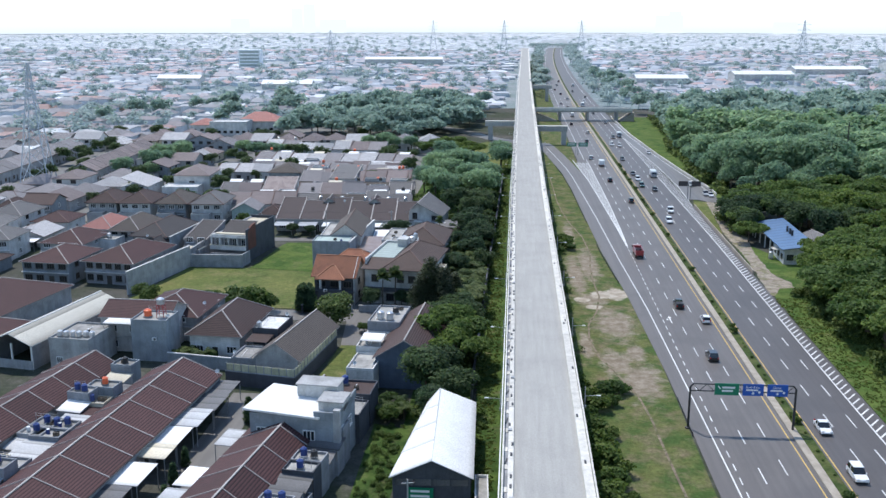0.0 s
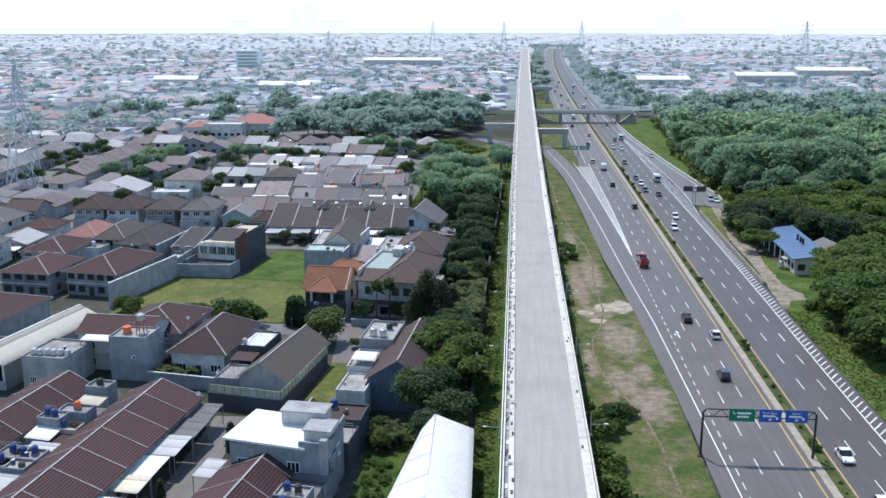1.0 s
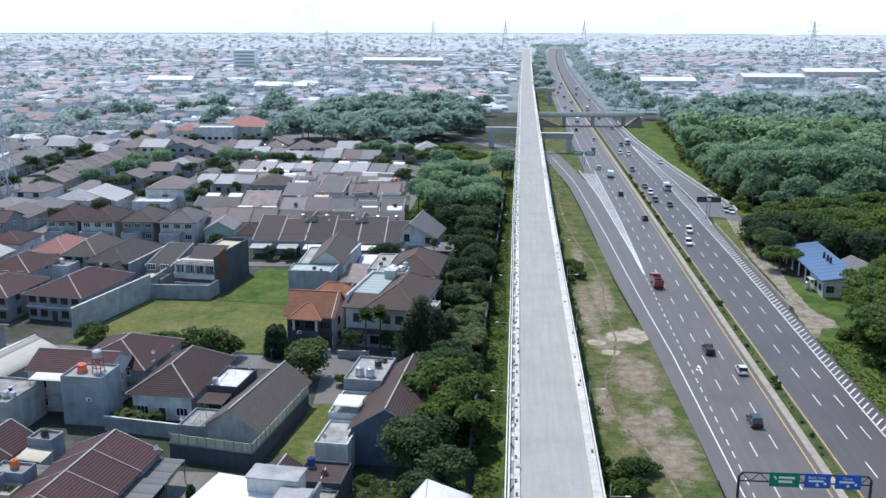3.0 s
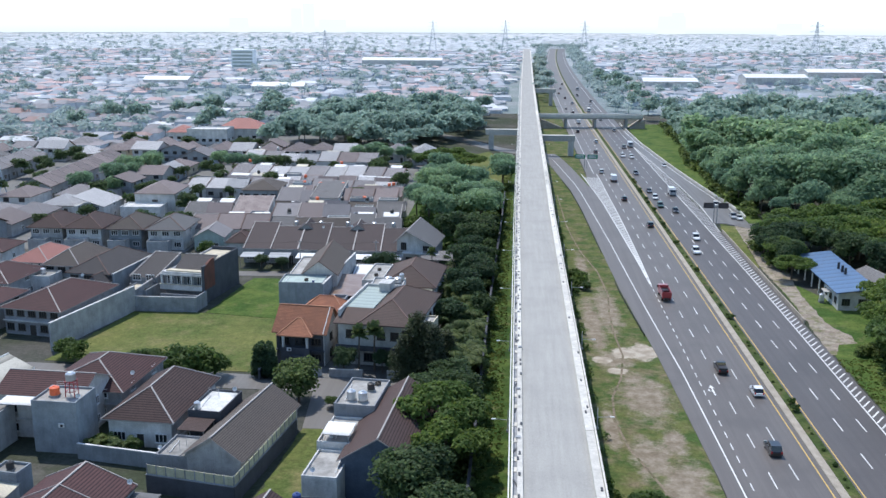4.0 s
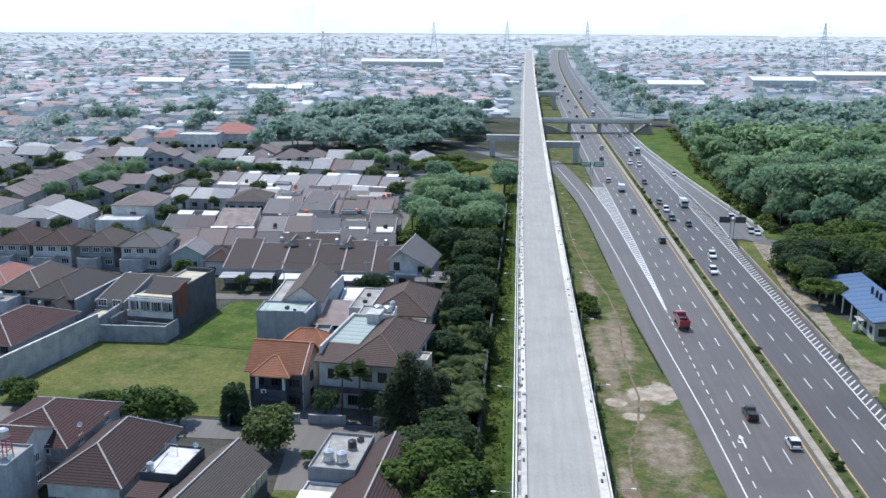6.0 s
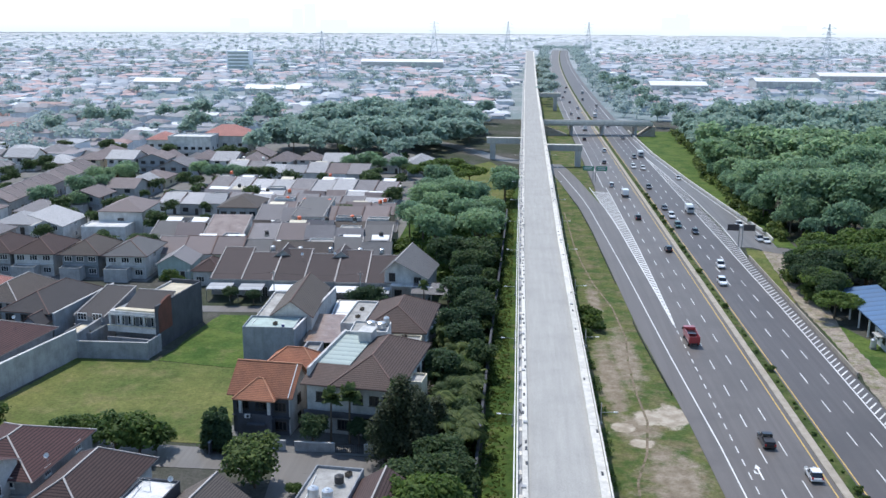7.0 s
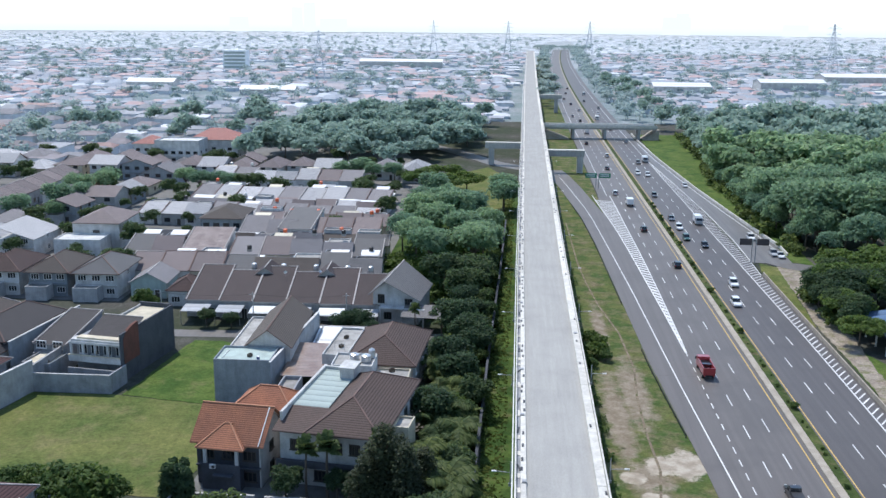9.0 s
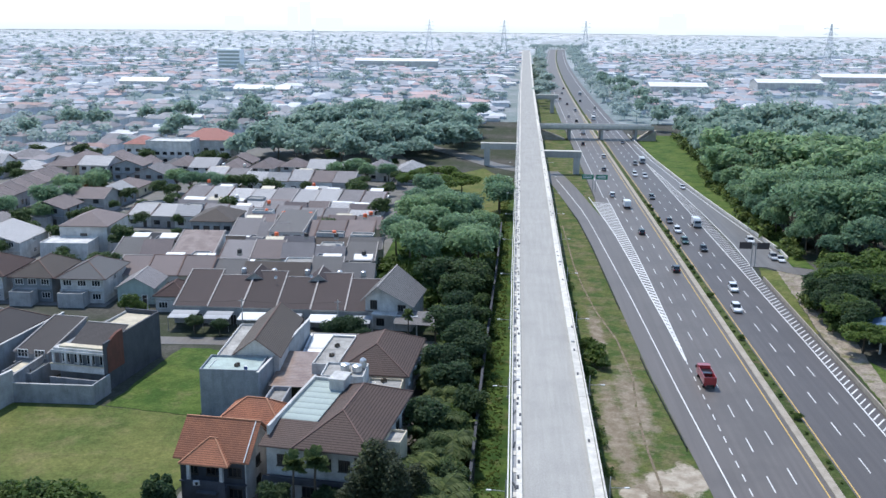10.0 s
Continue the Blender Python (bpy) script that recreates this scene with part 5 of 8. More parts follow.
# white tent-roofed shed
shed = thing("shed", -90.2, 174.6, 0, -10.5, "long open shed under a bright white sheet roof", "shed")
roof(shed, "gable_y", -4.6, -14.2, 4.6, 14.2, 4.9, 7.0, "sheet_canvas", 0.4, "frame_white")
s = Mesh().box(4.2, -13.8, -0.2, 4.5, 13.8, 4.8).box(-4.5, -13.8, -0.2, -4.2, 13.8, 4.8).box(-4.2, 13.5, -0.2, 4.2, 13.8, 4.8)
part("wall", s, "wall_mid_grey", shed)
for x in (-4.3, 0, 4.3):
    part("post", Mesh().box(x - 0.15, -14.0, -0.2, x + 0.15, -13.7, 4.8), "frame_white", shed)
part("plinth", Mesh().box(-4.4, -14.1, -0.2, 4.4, -13.9, 1.7), "wall_mid_grey", shed)
house(-122, 177, -101.4, 201.5, 5.0, 8.6, "hip", "wall_pale_grey", "tile_purple", -10, "large house with a brown hip roof", 3, 0)
house(-112, 160, -97.5, 176, 4.4, 7.5, "hip", "wall_white", "tile_purple", -8, "house with a brown hip roof", 3, 1)

# round the empty lot
house(-103.5, 218.0, -90.6, 237.6, 5.7, 8.6, "hip", "wall_mid_grey", "tile_purple", -9, "grey house with brown hip roof beside the empty lot", 5, 0, 0.9, "ridge_light", True, "frame_dark", base="wall_white")
compound_wall([(-90.6, 209.5), (-84.6, 236.6)], 5.6, "wall_pale_grey", "tall blank pale grey boundary wall of the empty lot", "wall_white", 0.4)
house(-119.5, 217.0, -107.2, 232.0, 5.6, 8.2, "hip", "wall_blue_grey", "tile_purple", -6, "grey house with brown hip roof", 4, 2, frames="frame_dark", base="wall_white")
compound_wall([(-85.0, 236.4), (-70.6, 236.6)], 3.3, "wall_mid_grey", "grey rendered compound wall of the empty lot", "wall_pale_grey", 0.3)
compound_wall([(-84.6, 236.6), (-84.0, 252)], 4.6, "wall_mid_grey", "grey rendered compound wall", "wall_pale_grey", 0.3)
blk = thing("house", -70.9, 241.5, 0, -8.0, "white-fronted house with a tall dark party wall", "house")
part("wall", Mesh().box(-10.8, 3.4, -0.2, -0.25, 19.0, 6.5), "wall_mid_grey", blk)
part("party_wall", Mesh().box(-0.25, 0.5, -0.2, 0.1, 19.5, 8.9).box(-6.7, 19.05, 6.5, -0.25, 19.5, 9.1), "wall_dark_grey", blk, "tall dark grey party wall")
fin = Mesh()
rim_ = [(1.2, 3.2), (6.4, 3.2), (6.4, 9.7), (4.8, 9.6), (3.2, 9.2), (1.8, 8.5), (1.2, 7.8)]
fin.face([(0.16, y, z) for y, z in rim_]), fin.face([(-0.32, y, z) for y, z in rim_[::-1]])
for (ya, za), (yb, zb) in zip(rim_, rim_[1:] + rim_[:1]):
    fin.face([(0.16, yb, zb), (0.16, ya, za), (-0.32, ya, za), (-0.32, yb, zb)])
part("fin_wall", fin, "wall_brick_red", blk, "dull red rendered fin with a curved top")
part("upper_wall", Mesh().box(-6.7, 9.3, 6.5, -6.4, 19.05, 8.7), "wall_pale_grey", blk)
part("flat_roof", Mesh().box(-6.4, 9.3, 6.5, -0.3, 19.0, 8.3), "wall_cream", blk, "stained cream flat roof slab")
part("left_roof", Mesh().box(-10.7, 9.3, 6.5, -6.75, 18.9, 6.62), "flat_roof_concrete", blk)
part("balcony", Mesh().box(-10.9, 0.9, 3.0, -0.3, 3.38, 3.35, bottom=True).box(-10.9, 0.9, 3.35, -0.3, 1.1, 4.2).box(-10.9, 1.2, 6.2, -0.3, 3.38, 6.6, bottom=True).box(-10.6, 1.5, 6.6, -0.3, 3.38, 7.0, bottom=True), "wall_white", blk, "white balcony slab and cornice")
part("cornice", Mesh().box(-9.6, 1.9, 7.0, -1.0, 3.38, 7.3).box(-10.9, 0.7, 4.2, -0.3, 1.15, 4.32, bottom=True), "wall_cream", blk)
for x in (-10.6, -8.2, -5.7, -3.2, -0.7):
    part("column", Mesh().box(x - 0.2, 1.3, 3.35, x + 0.2, 1.7, 6.2), "wall_white", blk)
for x in (-9.4, -7.0, -4.5, -2.0):
    window(blk, x, 3.4, 3.7, 0, 1.5, 2.0, "frame_white")
roof(blk, "front", -8.2, 3.4, -0.45, 9.0, 7.2, 9.5, "tile_dark", 0.2, "ridge_light")
part("yard_wall", Mesh().box(0.55, -4.9, -0.2, 0.85, 0.48, 3.4).box(-9.8, -1.2, -0.2, 0.5, -0.9, 2.6), "wall_mid_grey", blk)
house(-103.0, 245.0, -92.8, 264.5, 6.0, 9.0, "hip", "wall_blue_grey", "tile_dark", -6, "house with a dark tiled hip roof", 3, 0, 0.5, "ridge_brown", frames="frame_dark")
house(-112.4, 252.0, -103.6, 268.0, 5.8, 9.0, "hip", "wall_pale_grey", "tile_grey_brown", -4, "house with a grey-brown hip roof and pale ridges", 3, 0, 0.6, "ridge_light", frames="frame_dark")
house(-97.5, 240.6, -93.4, 245.4, 4.6, 6.6, "gable_y", "wall_blue_grey", "tile_dark", -6, "small dark-roofed front wing of a house", 1, 0, 0.4, "ridge_brown")
compound_wall([(-92.3, 243.3), (-89.7, 266.2)], 6.3, "wall_blue_grey", "tall blue-grey boundary wall with pale coping", "wall_white", 0.3)
house(-89.2, 247.0, -82.6, 260.0, 4.9, 7.6, "front", "wall_mid_grey", "tile_dark", -6, "low house with a dark single-pitch roof", 2, 0, 0.2, "ridge_light")
flat_block(-88.6, 240.5, -83.0, 246.6, 3.2, "wall_mid_grey", -6, "low flat-roofed annex behind a yard wall", top="wall_cream")
house(-123.0, 256.0, -113.2, 270.0, 5.4, 8.2, "hip", "wall_white", "tile_red", -4, "house with a muted reddish hip roof", 3, 1, 0.6, "ridge_light")
flat_block(-115.0, 246.0, -108.4, 251.6, 4.4, "wall_white", -4, "white flat-roofed annex with a roof tank", windows=2)
water_tank(-111.6, 249.0, 4.45, "tank_steel", 0.6, 1.1)
house(-125.5, 238.0, -113.5, 252.6, 5.2, 8.0, "hip", "wall_pale_grey", "tile_purple", -5, "house with a brown hip roof", 3, 1, 0.6)

# the orange-tiled house
og = house(-44.6, 206.0, -35.4, 214.6, 6.5, 10.4, "gable_x", "wall_white", "tile_orange", -5.5, "two-storey house with orange tiled roof and dark ground floor", 3, 1, 0.75, "ridge_orange", True, "frame_dark", "", "house", "wall_dark_grey")
roof(og, "hip", -3.6, -5.6, 2.3, 0.2, 6.25, 8.7, "tile_orange", 0.5, "ridge_orange")
part("front_wall", Mesh().box(-4.68, -4.36, -0.2, 4.45, -4.31, 6.2), "wall_dark_grey", og, "dark rendered street front")
part("porch_block", Mesh().box(-3.4, -5.9, -0.2, 2.2, -4.37, 3.0).box(-3.4, -5.9, 3.0, 2.2, -5.75, 3.9).box(-1.6, -6.6, 2.3, 1.2, -5.9, 2.5, bottom=True), "wall_dark_grey", og, "dark rendered porch with a balcony")
part("barge_board", Mesh().bar((4.62, -5.0, 6.55), (4.62, 0.0, 10.3), 0.12, 0.3).bar((4.62, 5.0, 6.55), (4.62, 0.0, 10.3), 0.12, 0.3), "frame_white", og)
for x in (-2.9, 1.7):
    part("column", Mesh().box(x - 0.22, -5.85, 3.0, x + 0.22, -5.4, 6.2), "wall_white", og)
house(-42.4, 215.8, -33.4, 222.6, 7.2, 9.8, "hip", "wall_pale_grey", "tile_orange", -6, "rear wing with an orange tiled hip roof", 0, 0, 0.5, "ridge_orange", False)
compound_wall([(-46.2, 197.6), (-46.2, 203.2)], 2.0, "wall_dark_grey", "dark garden wall", "wall_mid_grey")

# the large brown-roofed house
bg = thing("house", -26.4, 206.0, 0, -7.5, "large two-storey house with a grey-brown hip roof", "house")
part("wall", Mesh().box(-7.3, 0.7, -0.2, 7.0, 21.4, 8.15), "wall_white", bg)


def slope_roof(name, faces, mats, parent, label="", th=0.18):
    """Roof planes with thickness, each given by its corners."""
    s = Mesh()
    for f in faces:
        s.face(f, 0)
        s.face([(a, b, c - th) for a, b, c in f[::-1]], 1)
        for p, q in zip(f, f[1:] + f[:1]):
            s.face([(p[0], p[1], p[2] - th), (q[0], q[1], q[2] - th), q, p], 1)
    return part(name, s, mats, parent, label)


F_, B_top = (1.8, 6.1, 11.6), (1.8, 16.2, 11.6)
FL, FR, BR, BL = (-3.4, -0.45, 8.4), (7.8, -0.45, 8.4), (7.8, 22.4, 8.4), (-3.4, 22.4, 8.4)
big_roof = slope_roof("roof", [[FL, FR, F_], [FR, BR, B_top, F_], [BR, BL, B_top], [BL, FL, F_, B_top]], ("tile_warm_brown", "ridge_brown"), bg)
for p, q in ((F_, B_top), (F_, FL), (F_, FR), (B_top, BR), (B_top, BL)):
    part("ridge_cap", Mesh().bar(Vector(p) + Vector((0, 0, 0.03)), Vector(q) + Vector((0, 0, 0.03)), 0.22, 0.12), "ridge_brown", big_roof)
slope_roof("lower_roof", [[(-8.0, -0.4, 8.34), (-1.0, -0.4, 8.34), (-1.0, 5.8, 9.6), (-8.0, 5.8, 9.6)]], ("tile_warm_brown", "ridge_brown"), bg)
part("glazed_roof", Mesh().box(-7.3, 5.8, 8.15, -1.9, 20.6, 9.62), "sheet_glass_green", bg, "long pale green flat roof strip")
part("parapet", Mesh().box(-7.7, 2.0, 7.6, -7.3, 21.4, 10.15).box(-7.3, 20.6, 7.6, -2.0, 21.0, 10.1), "wall_white", bg, "white parapet wall")
part("stair_block", Mesh().box(-3.9, 17.2, 9.62, -1.6, 20.4, 11.3).box(-4.05, 17.05, 11.3, -1.45, 20.55, 11.42, bottom=True), "wall_white", bg)
part("balcony", Mesh().box(-7.4, -0.7, 3.3, 7.2, 0.68, 3.75, bottom=True).box(-7.4, -0.75, 3.75, 7.2, -0.6, 4.3), "wall_dark_grey", bg, "dark balcony band between the storeys")
# flat dark panel: its colour stands in for shade inside an opening
part("recess", Mesh().box(5.0, 0.64, 4.5, 7.02, 0.69, 7.4), "glass_dark", bg, "dark panel for a shaded loggia")
for x in (-5.4, -4.6, 0.6, 1.4, 3.2, 4.0):
    window(bg, x, 0.7, 5.3, 0, 0.7, 1.5, "frame_dark")
for x in (-5.0, -1.5, 2.2, 5.6):
    window(bg, x, 0.7, 0.9, 0, 1.7, 1.5, "frame_dark")
for y in (4.0, 8.5, 15.5, 19.0):
    window(bg, 7.0, y, 5.0, 90, 1.5, 1.5, "frame_dark")
flat_block(-31.0, 231.4, -24.2, 237.4, 8.4, "wall_white", 0, "white flat roof with round steel tanks")
for x, y in ((-27.6, 234.6), (-25.6, 234.2)):
    water_tank(x, y, 8.45, "tank_steel", 0.8, 1.0)
water_tank(-24.9, 235.9, 8.45, "tank_steel", 0.55, 1.4)
flat_block(-24.0, 231.6, -18.4, 236.6, 6.2, "wall_cream", 0, "low cream annex with a flat roof")
flat_block(-18.0, 211.0, -15.6, 215.0, 7.2, "wall_cream", -7.5, "cream stair tower with tall windows", windows=1)
house(-29.4, 238.6, -17.8, 256.6, 6.6, 10.0, "hip", "wall_pale_grey", "tile_warm_brown", -3, "house with grey-brown hip roof beside the trees", 2, 3, 0.7, "ridge_brown")
flat_block(-34.0, 240.5, -29.6, 255.4, 6.8, "wall_white", -3, "long pale flat roof beside a house", top="flat_roof_concrete")

# grey blank building on the lot
flat_block(-51.4, 233.8, -41.8, 240.6, 7.8, "wall_blue_grey", 1.5, "blank blue-grey building with a pale flat roof", top="wall_pale_green")
house(-48.2, 241.0, -40.4, 261.4, 8.0, 11.2, "gable_y", "wall_white", "tile_grey_brown", 2.0, "tall white house with dark brown gable roof", 0, 0, 0.4, "ridge_brown", False)
compound_wall([(-41.7, 233.4), (-39.4, 262)], 8.0, "wall_blue_grey", "tall blue-grey side wall with a pale coping", "wall_white", 0.3)
flat_block(-51.2, 241.0, -48.4, 258.5, 7.4, "wall_white", 2, "narrow white roof terrace", top="flat_roof_concrete")
canopy(-40.6, 235.4, -32.0, 249.6, 6.0, "sheet_bronze", "bronze-coloured sheet roof over a yard", 0, 1.0)
house(-39.2, 224.4, -36.2, 233.4, 5.2, 5.6, "flat", "wall_mid_grey", "flat_roof_concrete", 0, "narrow grey flat-roofed wing", 1, 0)
house(-38.6, 251, -30.0, 262, 3.2, 5.0, "front", "wall_white", "sheet_white", 0, "low building with a white sheet roof", 2, 1)

# terrace across the street, with carports
for i in range(6):
    x = -69.4 + 7.35 * i
    ze = 3.9
    house(x - 3.6, 281.0, x + 3.6, 294.0 if i % 2 else 296.0, ze, 7.2 if i % 2 else 7.8, "front", "wall_pale_grey", "tile_dusk", 3.0, "terraced house with a brown tiled roof facing the street", 2, 0, 0.35, "ridge_light", True, group="terraced houses across the street")
    canopy(x - 3.0, 275.6, x + 2.6, 280.4, 3.1, ("sheet_grey", "sheet_grey", "sheet_white", "sheet_grey", "sheet_white", "sheet_grey")[i], "carport canopy of pale sheet before a terraced house", 3.0)
for x in (-58.4, -44.0):
    house(x - 4.2, 292.6, x + 4.2, 299.6, 5.0, 8.4, "gable_y", "wall_pale_grey", "tile_dusk", 3, "rear gable of a terraced house with brown tiles", 0, 0, 0.4, "ridge_light", False)
for x in (-62, -55, -47.4, -40, -34.6):
    water_tank(x, 297.6, 6.6, "tank_steel", 0.6, 1.0, 0.4)
gh = thing("house", -26.5, 280.0, 0, -6, "white house with a broad light grey gable roof", "house")
gb = Mesh().box(-5.2, 0.6, -0.2, 4.6, 13.4, 5.7)
for y, k in ((0.6, 1), (13.4, -1)):
    gb.face([(-5.2, y, 5.7), (4.6, y, 5.7), (4.6, y, 5.9), (-2.4, y, 9.3), (-5.2, y, 6.7)][::k])
part("wall", gb, "wall_white", gh)
gr = slope_roof("roof", [[(5.4, -0.7, 5.7), (5.4, 13.2, 5.7), (-2.4, 18.2, 9.6), (-2.4, -0.7, 9.6)], [(-6.0, 16.5, 6.4), (-6.0, -0.7, 6.4), (-2.4, -0.7, 9.6), (-2.4, 18.2, 9.6)]], ("tile_grey", "ridge_light"), gh, "broad light grey tiled roof")
part("ridge_cap", Mesh().bar((-2.4, -0.7, 9.64), (-2.4, 18.2, 9.64), 0.22, 0.12), "ridge_light", gr)
part("porch_slab", Mesh().box(-3.4, -1.7, 3.8, 6.4, 0.58, 4.05, bottom=True), "wall_white", gh, "white porch slab")
for x in (-3.2, 1.4, 6.2):
    part("post", Mesh().box(x - 0.14, -1.6, -0.2, x + 0.14, -1.32, 3.8), "wall_white", gh)
window(gh, -3.4, 0.6, 4.4, 0, 1.4, 1.9, "frame_dark")
window(gh, 2.6, 0.6, 4.4, 0, 1.6, 1.2, "frame_dark")
window(gh, -2.0, 0.6, 0.9, 0, 1.6, 1.5, "frame_dark")
house(-90.4, 293.0, -82.2, 302.8, 3.8, 6.3, "gable_y", "wall_pale_green", "tile_weathered", 4, "low pale green house with a light grey gable roof", 2, 1, 0.5, "ridge_light")
house(-79.6, 288.0, -72.8, 296.6, 3.7, 6.1, "hip", "wall_white", "tile_brown", 3, "low white house with a brown hip roof", 2, 1, 0.5, "ridge_brown")
canopy(-24.8, 274.4, -15.4, 280.6, 4.4, "tile_grey", "grey tiled porch canopy", -4, 1.0)

# the four hip-roofed houses in a row
for x0, x1, wl, tl in ((-137.2, -128.2, "wall_pale_grey", "tile_brown"), (-126.8, -117.0, "wall_white", "tile_brown"), (-114.4, -105.4, "wall_blue_grey", "tile_grey_brown"), (-103.2, -93.4, "wall_white", "tile_grey")):
    house(x0, 292.4, x1, 306.5, 5.9, 8.8, "hip", wl, tl, 2, "two-storey house with a hip roof and balcony front", 3, 1, 0.9, "ridge_brown", group="hip-roofed houses in a row")
    flat_block(x0 + 1.0, 288.6, x1 - 3.0, 292.2, 2.9, "wall_pale_grey", 2, "low front porch with a flat roof")
house(-125.6, 338.5, -112.4, 355, 7.4, 10.3, "hip", "wall_white", "tile_weathered_brown", 3, "tall white house with hip roof above a blank front", 1, 0, 0.3, "ridge_brown", False)
flat_block(-127.0, 330.0, -114.2, 338.2, 4.2, "wall_white", 3, "low white flat-roofed front wing", top="wall_white")
house(-140.2, 326.0, -130.4, 342.0, 5.2, 8.4, "right", "wall_white", "tile_pale", 0, "house with a pale single-pitch roof", 2, 1, 0.2)

# long terraces further back: pale and brown roofs, lightened in colour for haze
rng = random.Random(21)


def terrace(x0, x1, y0, y1, ze, zr, tiles, unit, label, turn=0.0, canopies=True, white=0.25):
    n = max(1, round((x1 - x0) / unit))
    wd = (x1 - x0) / n
    for i in range(n):
        x = x0 + wd * (i + 0.5)
        dz = rng.choice((0, 0, 0.35, -0.3))
        yy = y0 + (x - x0) * math.tan(radians(turn))
        dm = (y1 - y0) * rng.uniform(0.6, 0.72)
        house(x - wd / 2 + 0.04, yy, x + wd / 2 - 0.04, yy + dm, ze + dz * 0.4, zr + dz, rng.choice(("front", "front", "gable_x")), rng.choice(("wall_white", "wall_pale_grey", "wall_white", "wall_cream")), rng.choice(tiles), turn, label, 2, 1 if i == n - 1 else 0, 0.25, rng.choice(("ridge_light", "ridge_brown")), group=label + "s")
        if rng.random() < 0.6:
            flat_block(x - wd / 2 + 0.1, yy + dm + 0.4, x + wd * rng.uniform(0.0, 0.45), yy + y1 - y0 + 1.5, rng.uniform(3.0, 6.2), rng.choice(("wall_pale_grey", "wall_white", "wall_mid_grey")), turn, "small flat-roofed concrete outbuilding behind a terraced house")
        else:
            lean_to(x - wd / 2 + 0.2, yy + dm + 0.5, x + wd / 2 - 0.3, yy + y1 - y0 + 1.0, rng.uniform(3.6, 5.4), rng.choice(("sheet_grey", "sheet_white", "tile_weathered_brown", "sheet_dark")), rng.choice(("wall_pale_grey", "wall_mid_grey")), turn, rng.uniform(0.3, 0.9))
        if rng.random() < white:
            canopy(x - wd * 0.3, yy + dm + 0.6, x + wd * 0.3, yy + dm + 4.0, zr + 0.1, rng.choice(("sheet_white", "sheet_white", "sheet_cream")), "bright white sheet roof over a rear terrace", turn, 0.7)
        if canopies and rng.random() < 0.65:
            canopy(x - wd * 0.42, yy - 4.6, x + wd * 0.38, yy - 0.4, 2.9, rng.choice(("sheet_white", "sheet_grey", "sheet_white")), "pale carport canopy before a terraced house", turn)
        if rng.random() < 0.3:
            water_tank(x, yy + (y1 - y0) + 0.2, zr - 0.6, rng.choice(("tank_steel", "tank_black", "tank_orange")), 0.6, 1.0, 0.6)


terrace(-80, -40, 345, 360, 4.2, 7.4, ("tile_weathered_brown", "tile_weathered", "tile_weathered_brown"), 7.4, "terraced house with haze-pale brown tiles", 0)
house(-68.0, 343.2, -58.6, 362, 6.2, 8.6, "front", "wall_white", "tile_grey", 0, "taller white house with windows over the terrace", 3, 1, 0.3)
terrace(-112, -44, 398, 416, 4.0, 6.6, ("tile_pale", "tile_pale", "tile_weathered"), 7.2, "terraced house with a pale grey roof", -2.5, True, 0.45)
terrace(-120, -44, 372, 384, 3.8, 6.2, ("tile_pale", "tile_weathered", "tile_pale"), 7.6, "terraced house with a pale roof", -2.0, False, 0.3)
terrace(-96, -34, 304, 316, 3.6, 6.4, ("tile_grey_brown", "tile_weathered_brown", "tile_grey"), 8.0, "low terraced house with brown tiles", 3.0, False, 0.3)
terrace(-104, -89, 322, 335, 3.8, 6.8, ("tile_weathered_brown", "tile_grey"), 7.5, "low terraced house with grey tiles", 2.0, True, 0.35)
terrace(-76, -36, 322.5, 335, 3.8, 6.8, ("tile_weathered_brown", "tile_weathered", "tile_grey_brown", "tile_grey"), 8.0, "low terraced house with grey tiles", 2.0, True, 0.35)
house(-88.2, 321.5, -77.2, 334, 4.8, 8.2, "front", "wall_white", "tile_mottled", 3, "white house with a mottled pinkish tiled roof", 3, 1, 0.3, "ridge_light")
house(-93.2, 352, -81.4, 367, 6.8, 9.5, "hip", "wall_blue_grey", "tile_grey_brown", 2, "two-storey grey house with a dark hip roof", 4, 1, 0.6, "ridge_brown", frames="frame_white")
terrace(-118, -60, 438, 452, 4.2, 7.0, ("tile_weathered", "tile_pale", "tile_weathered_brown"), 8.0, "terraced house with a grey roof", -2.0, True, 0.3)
terrace(-110, -46, 387.5, 396, 3.0, 5.4, ("tile_weathered", "tile_weathered_brown", "tile_pale"), 7.0, "narrow terraced house with a grey-brown tiled roof", -2.0, False, 0.2)
terrace(-80, -40, 363, 371, 3.2, 5.8, ("tile_grey", "tile_weathered_brown", "tile_grey_brown"), 8.0, "narrow terraced house with a grey-brown tiled roof", 0, False, 0.2)
terrace(-102, -36, 337, 343.5, 3.2, 5.6, ("tile_grey_brown", "tile_weathered", "tile_grey"), 9.0, "narrow terraced house with a grey-brown tiled roof", 1.0, False, 0.25)
# terraces whose ridges run away from the viewer, further left
for x, y0, n, tl in ((-171, 360, 11, "tile_weathered_brown"), (-205, 340, 14, "tile_weathered")):
    for i in range(n):
        row_house(x, y0, 4.0, 7.2 * (i + 0.5), 7.2, 6.5, 6.5, 8.0, 5.0, tl, "terraced house with a grey-brown gable roof", "terraced houses far along the lane")


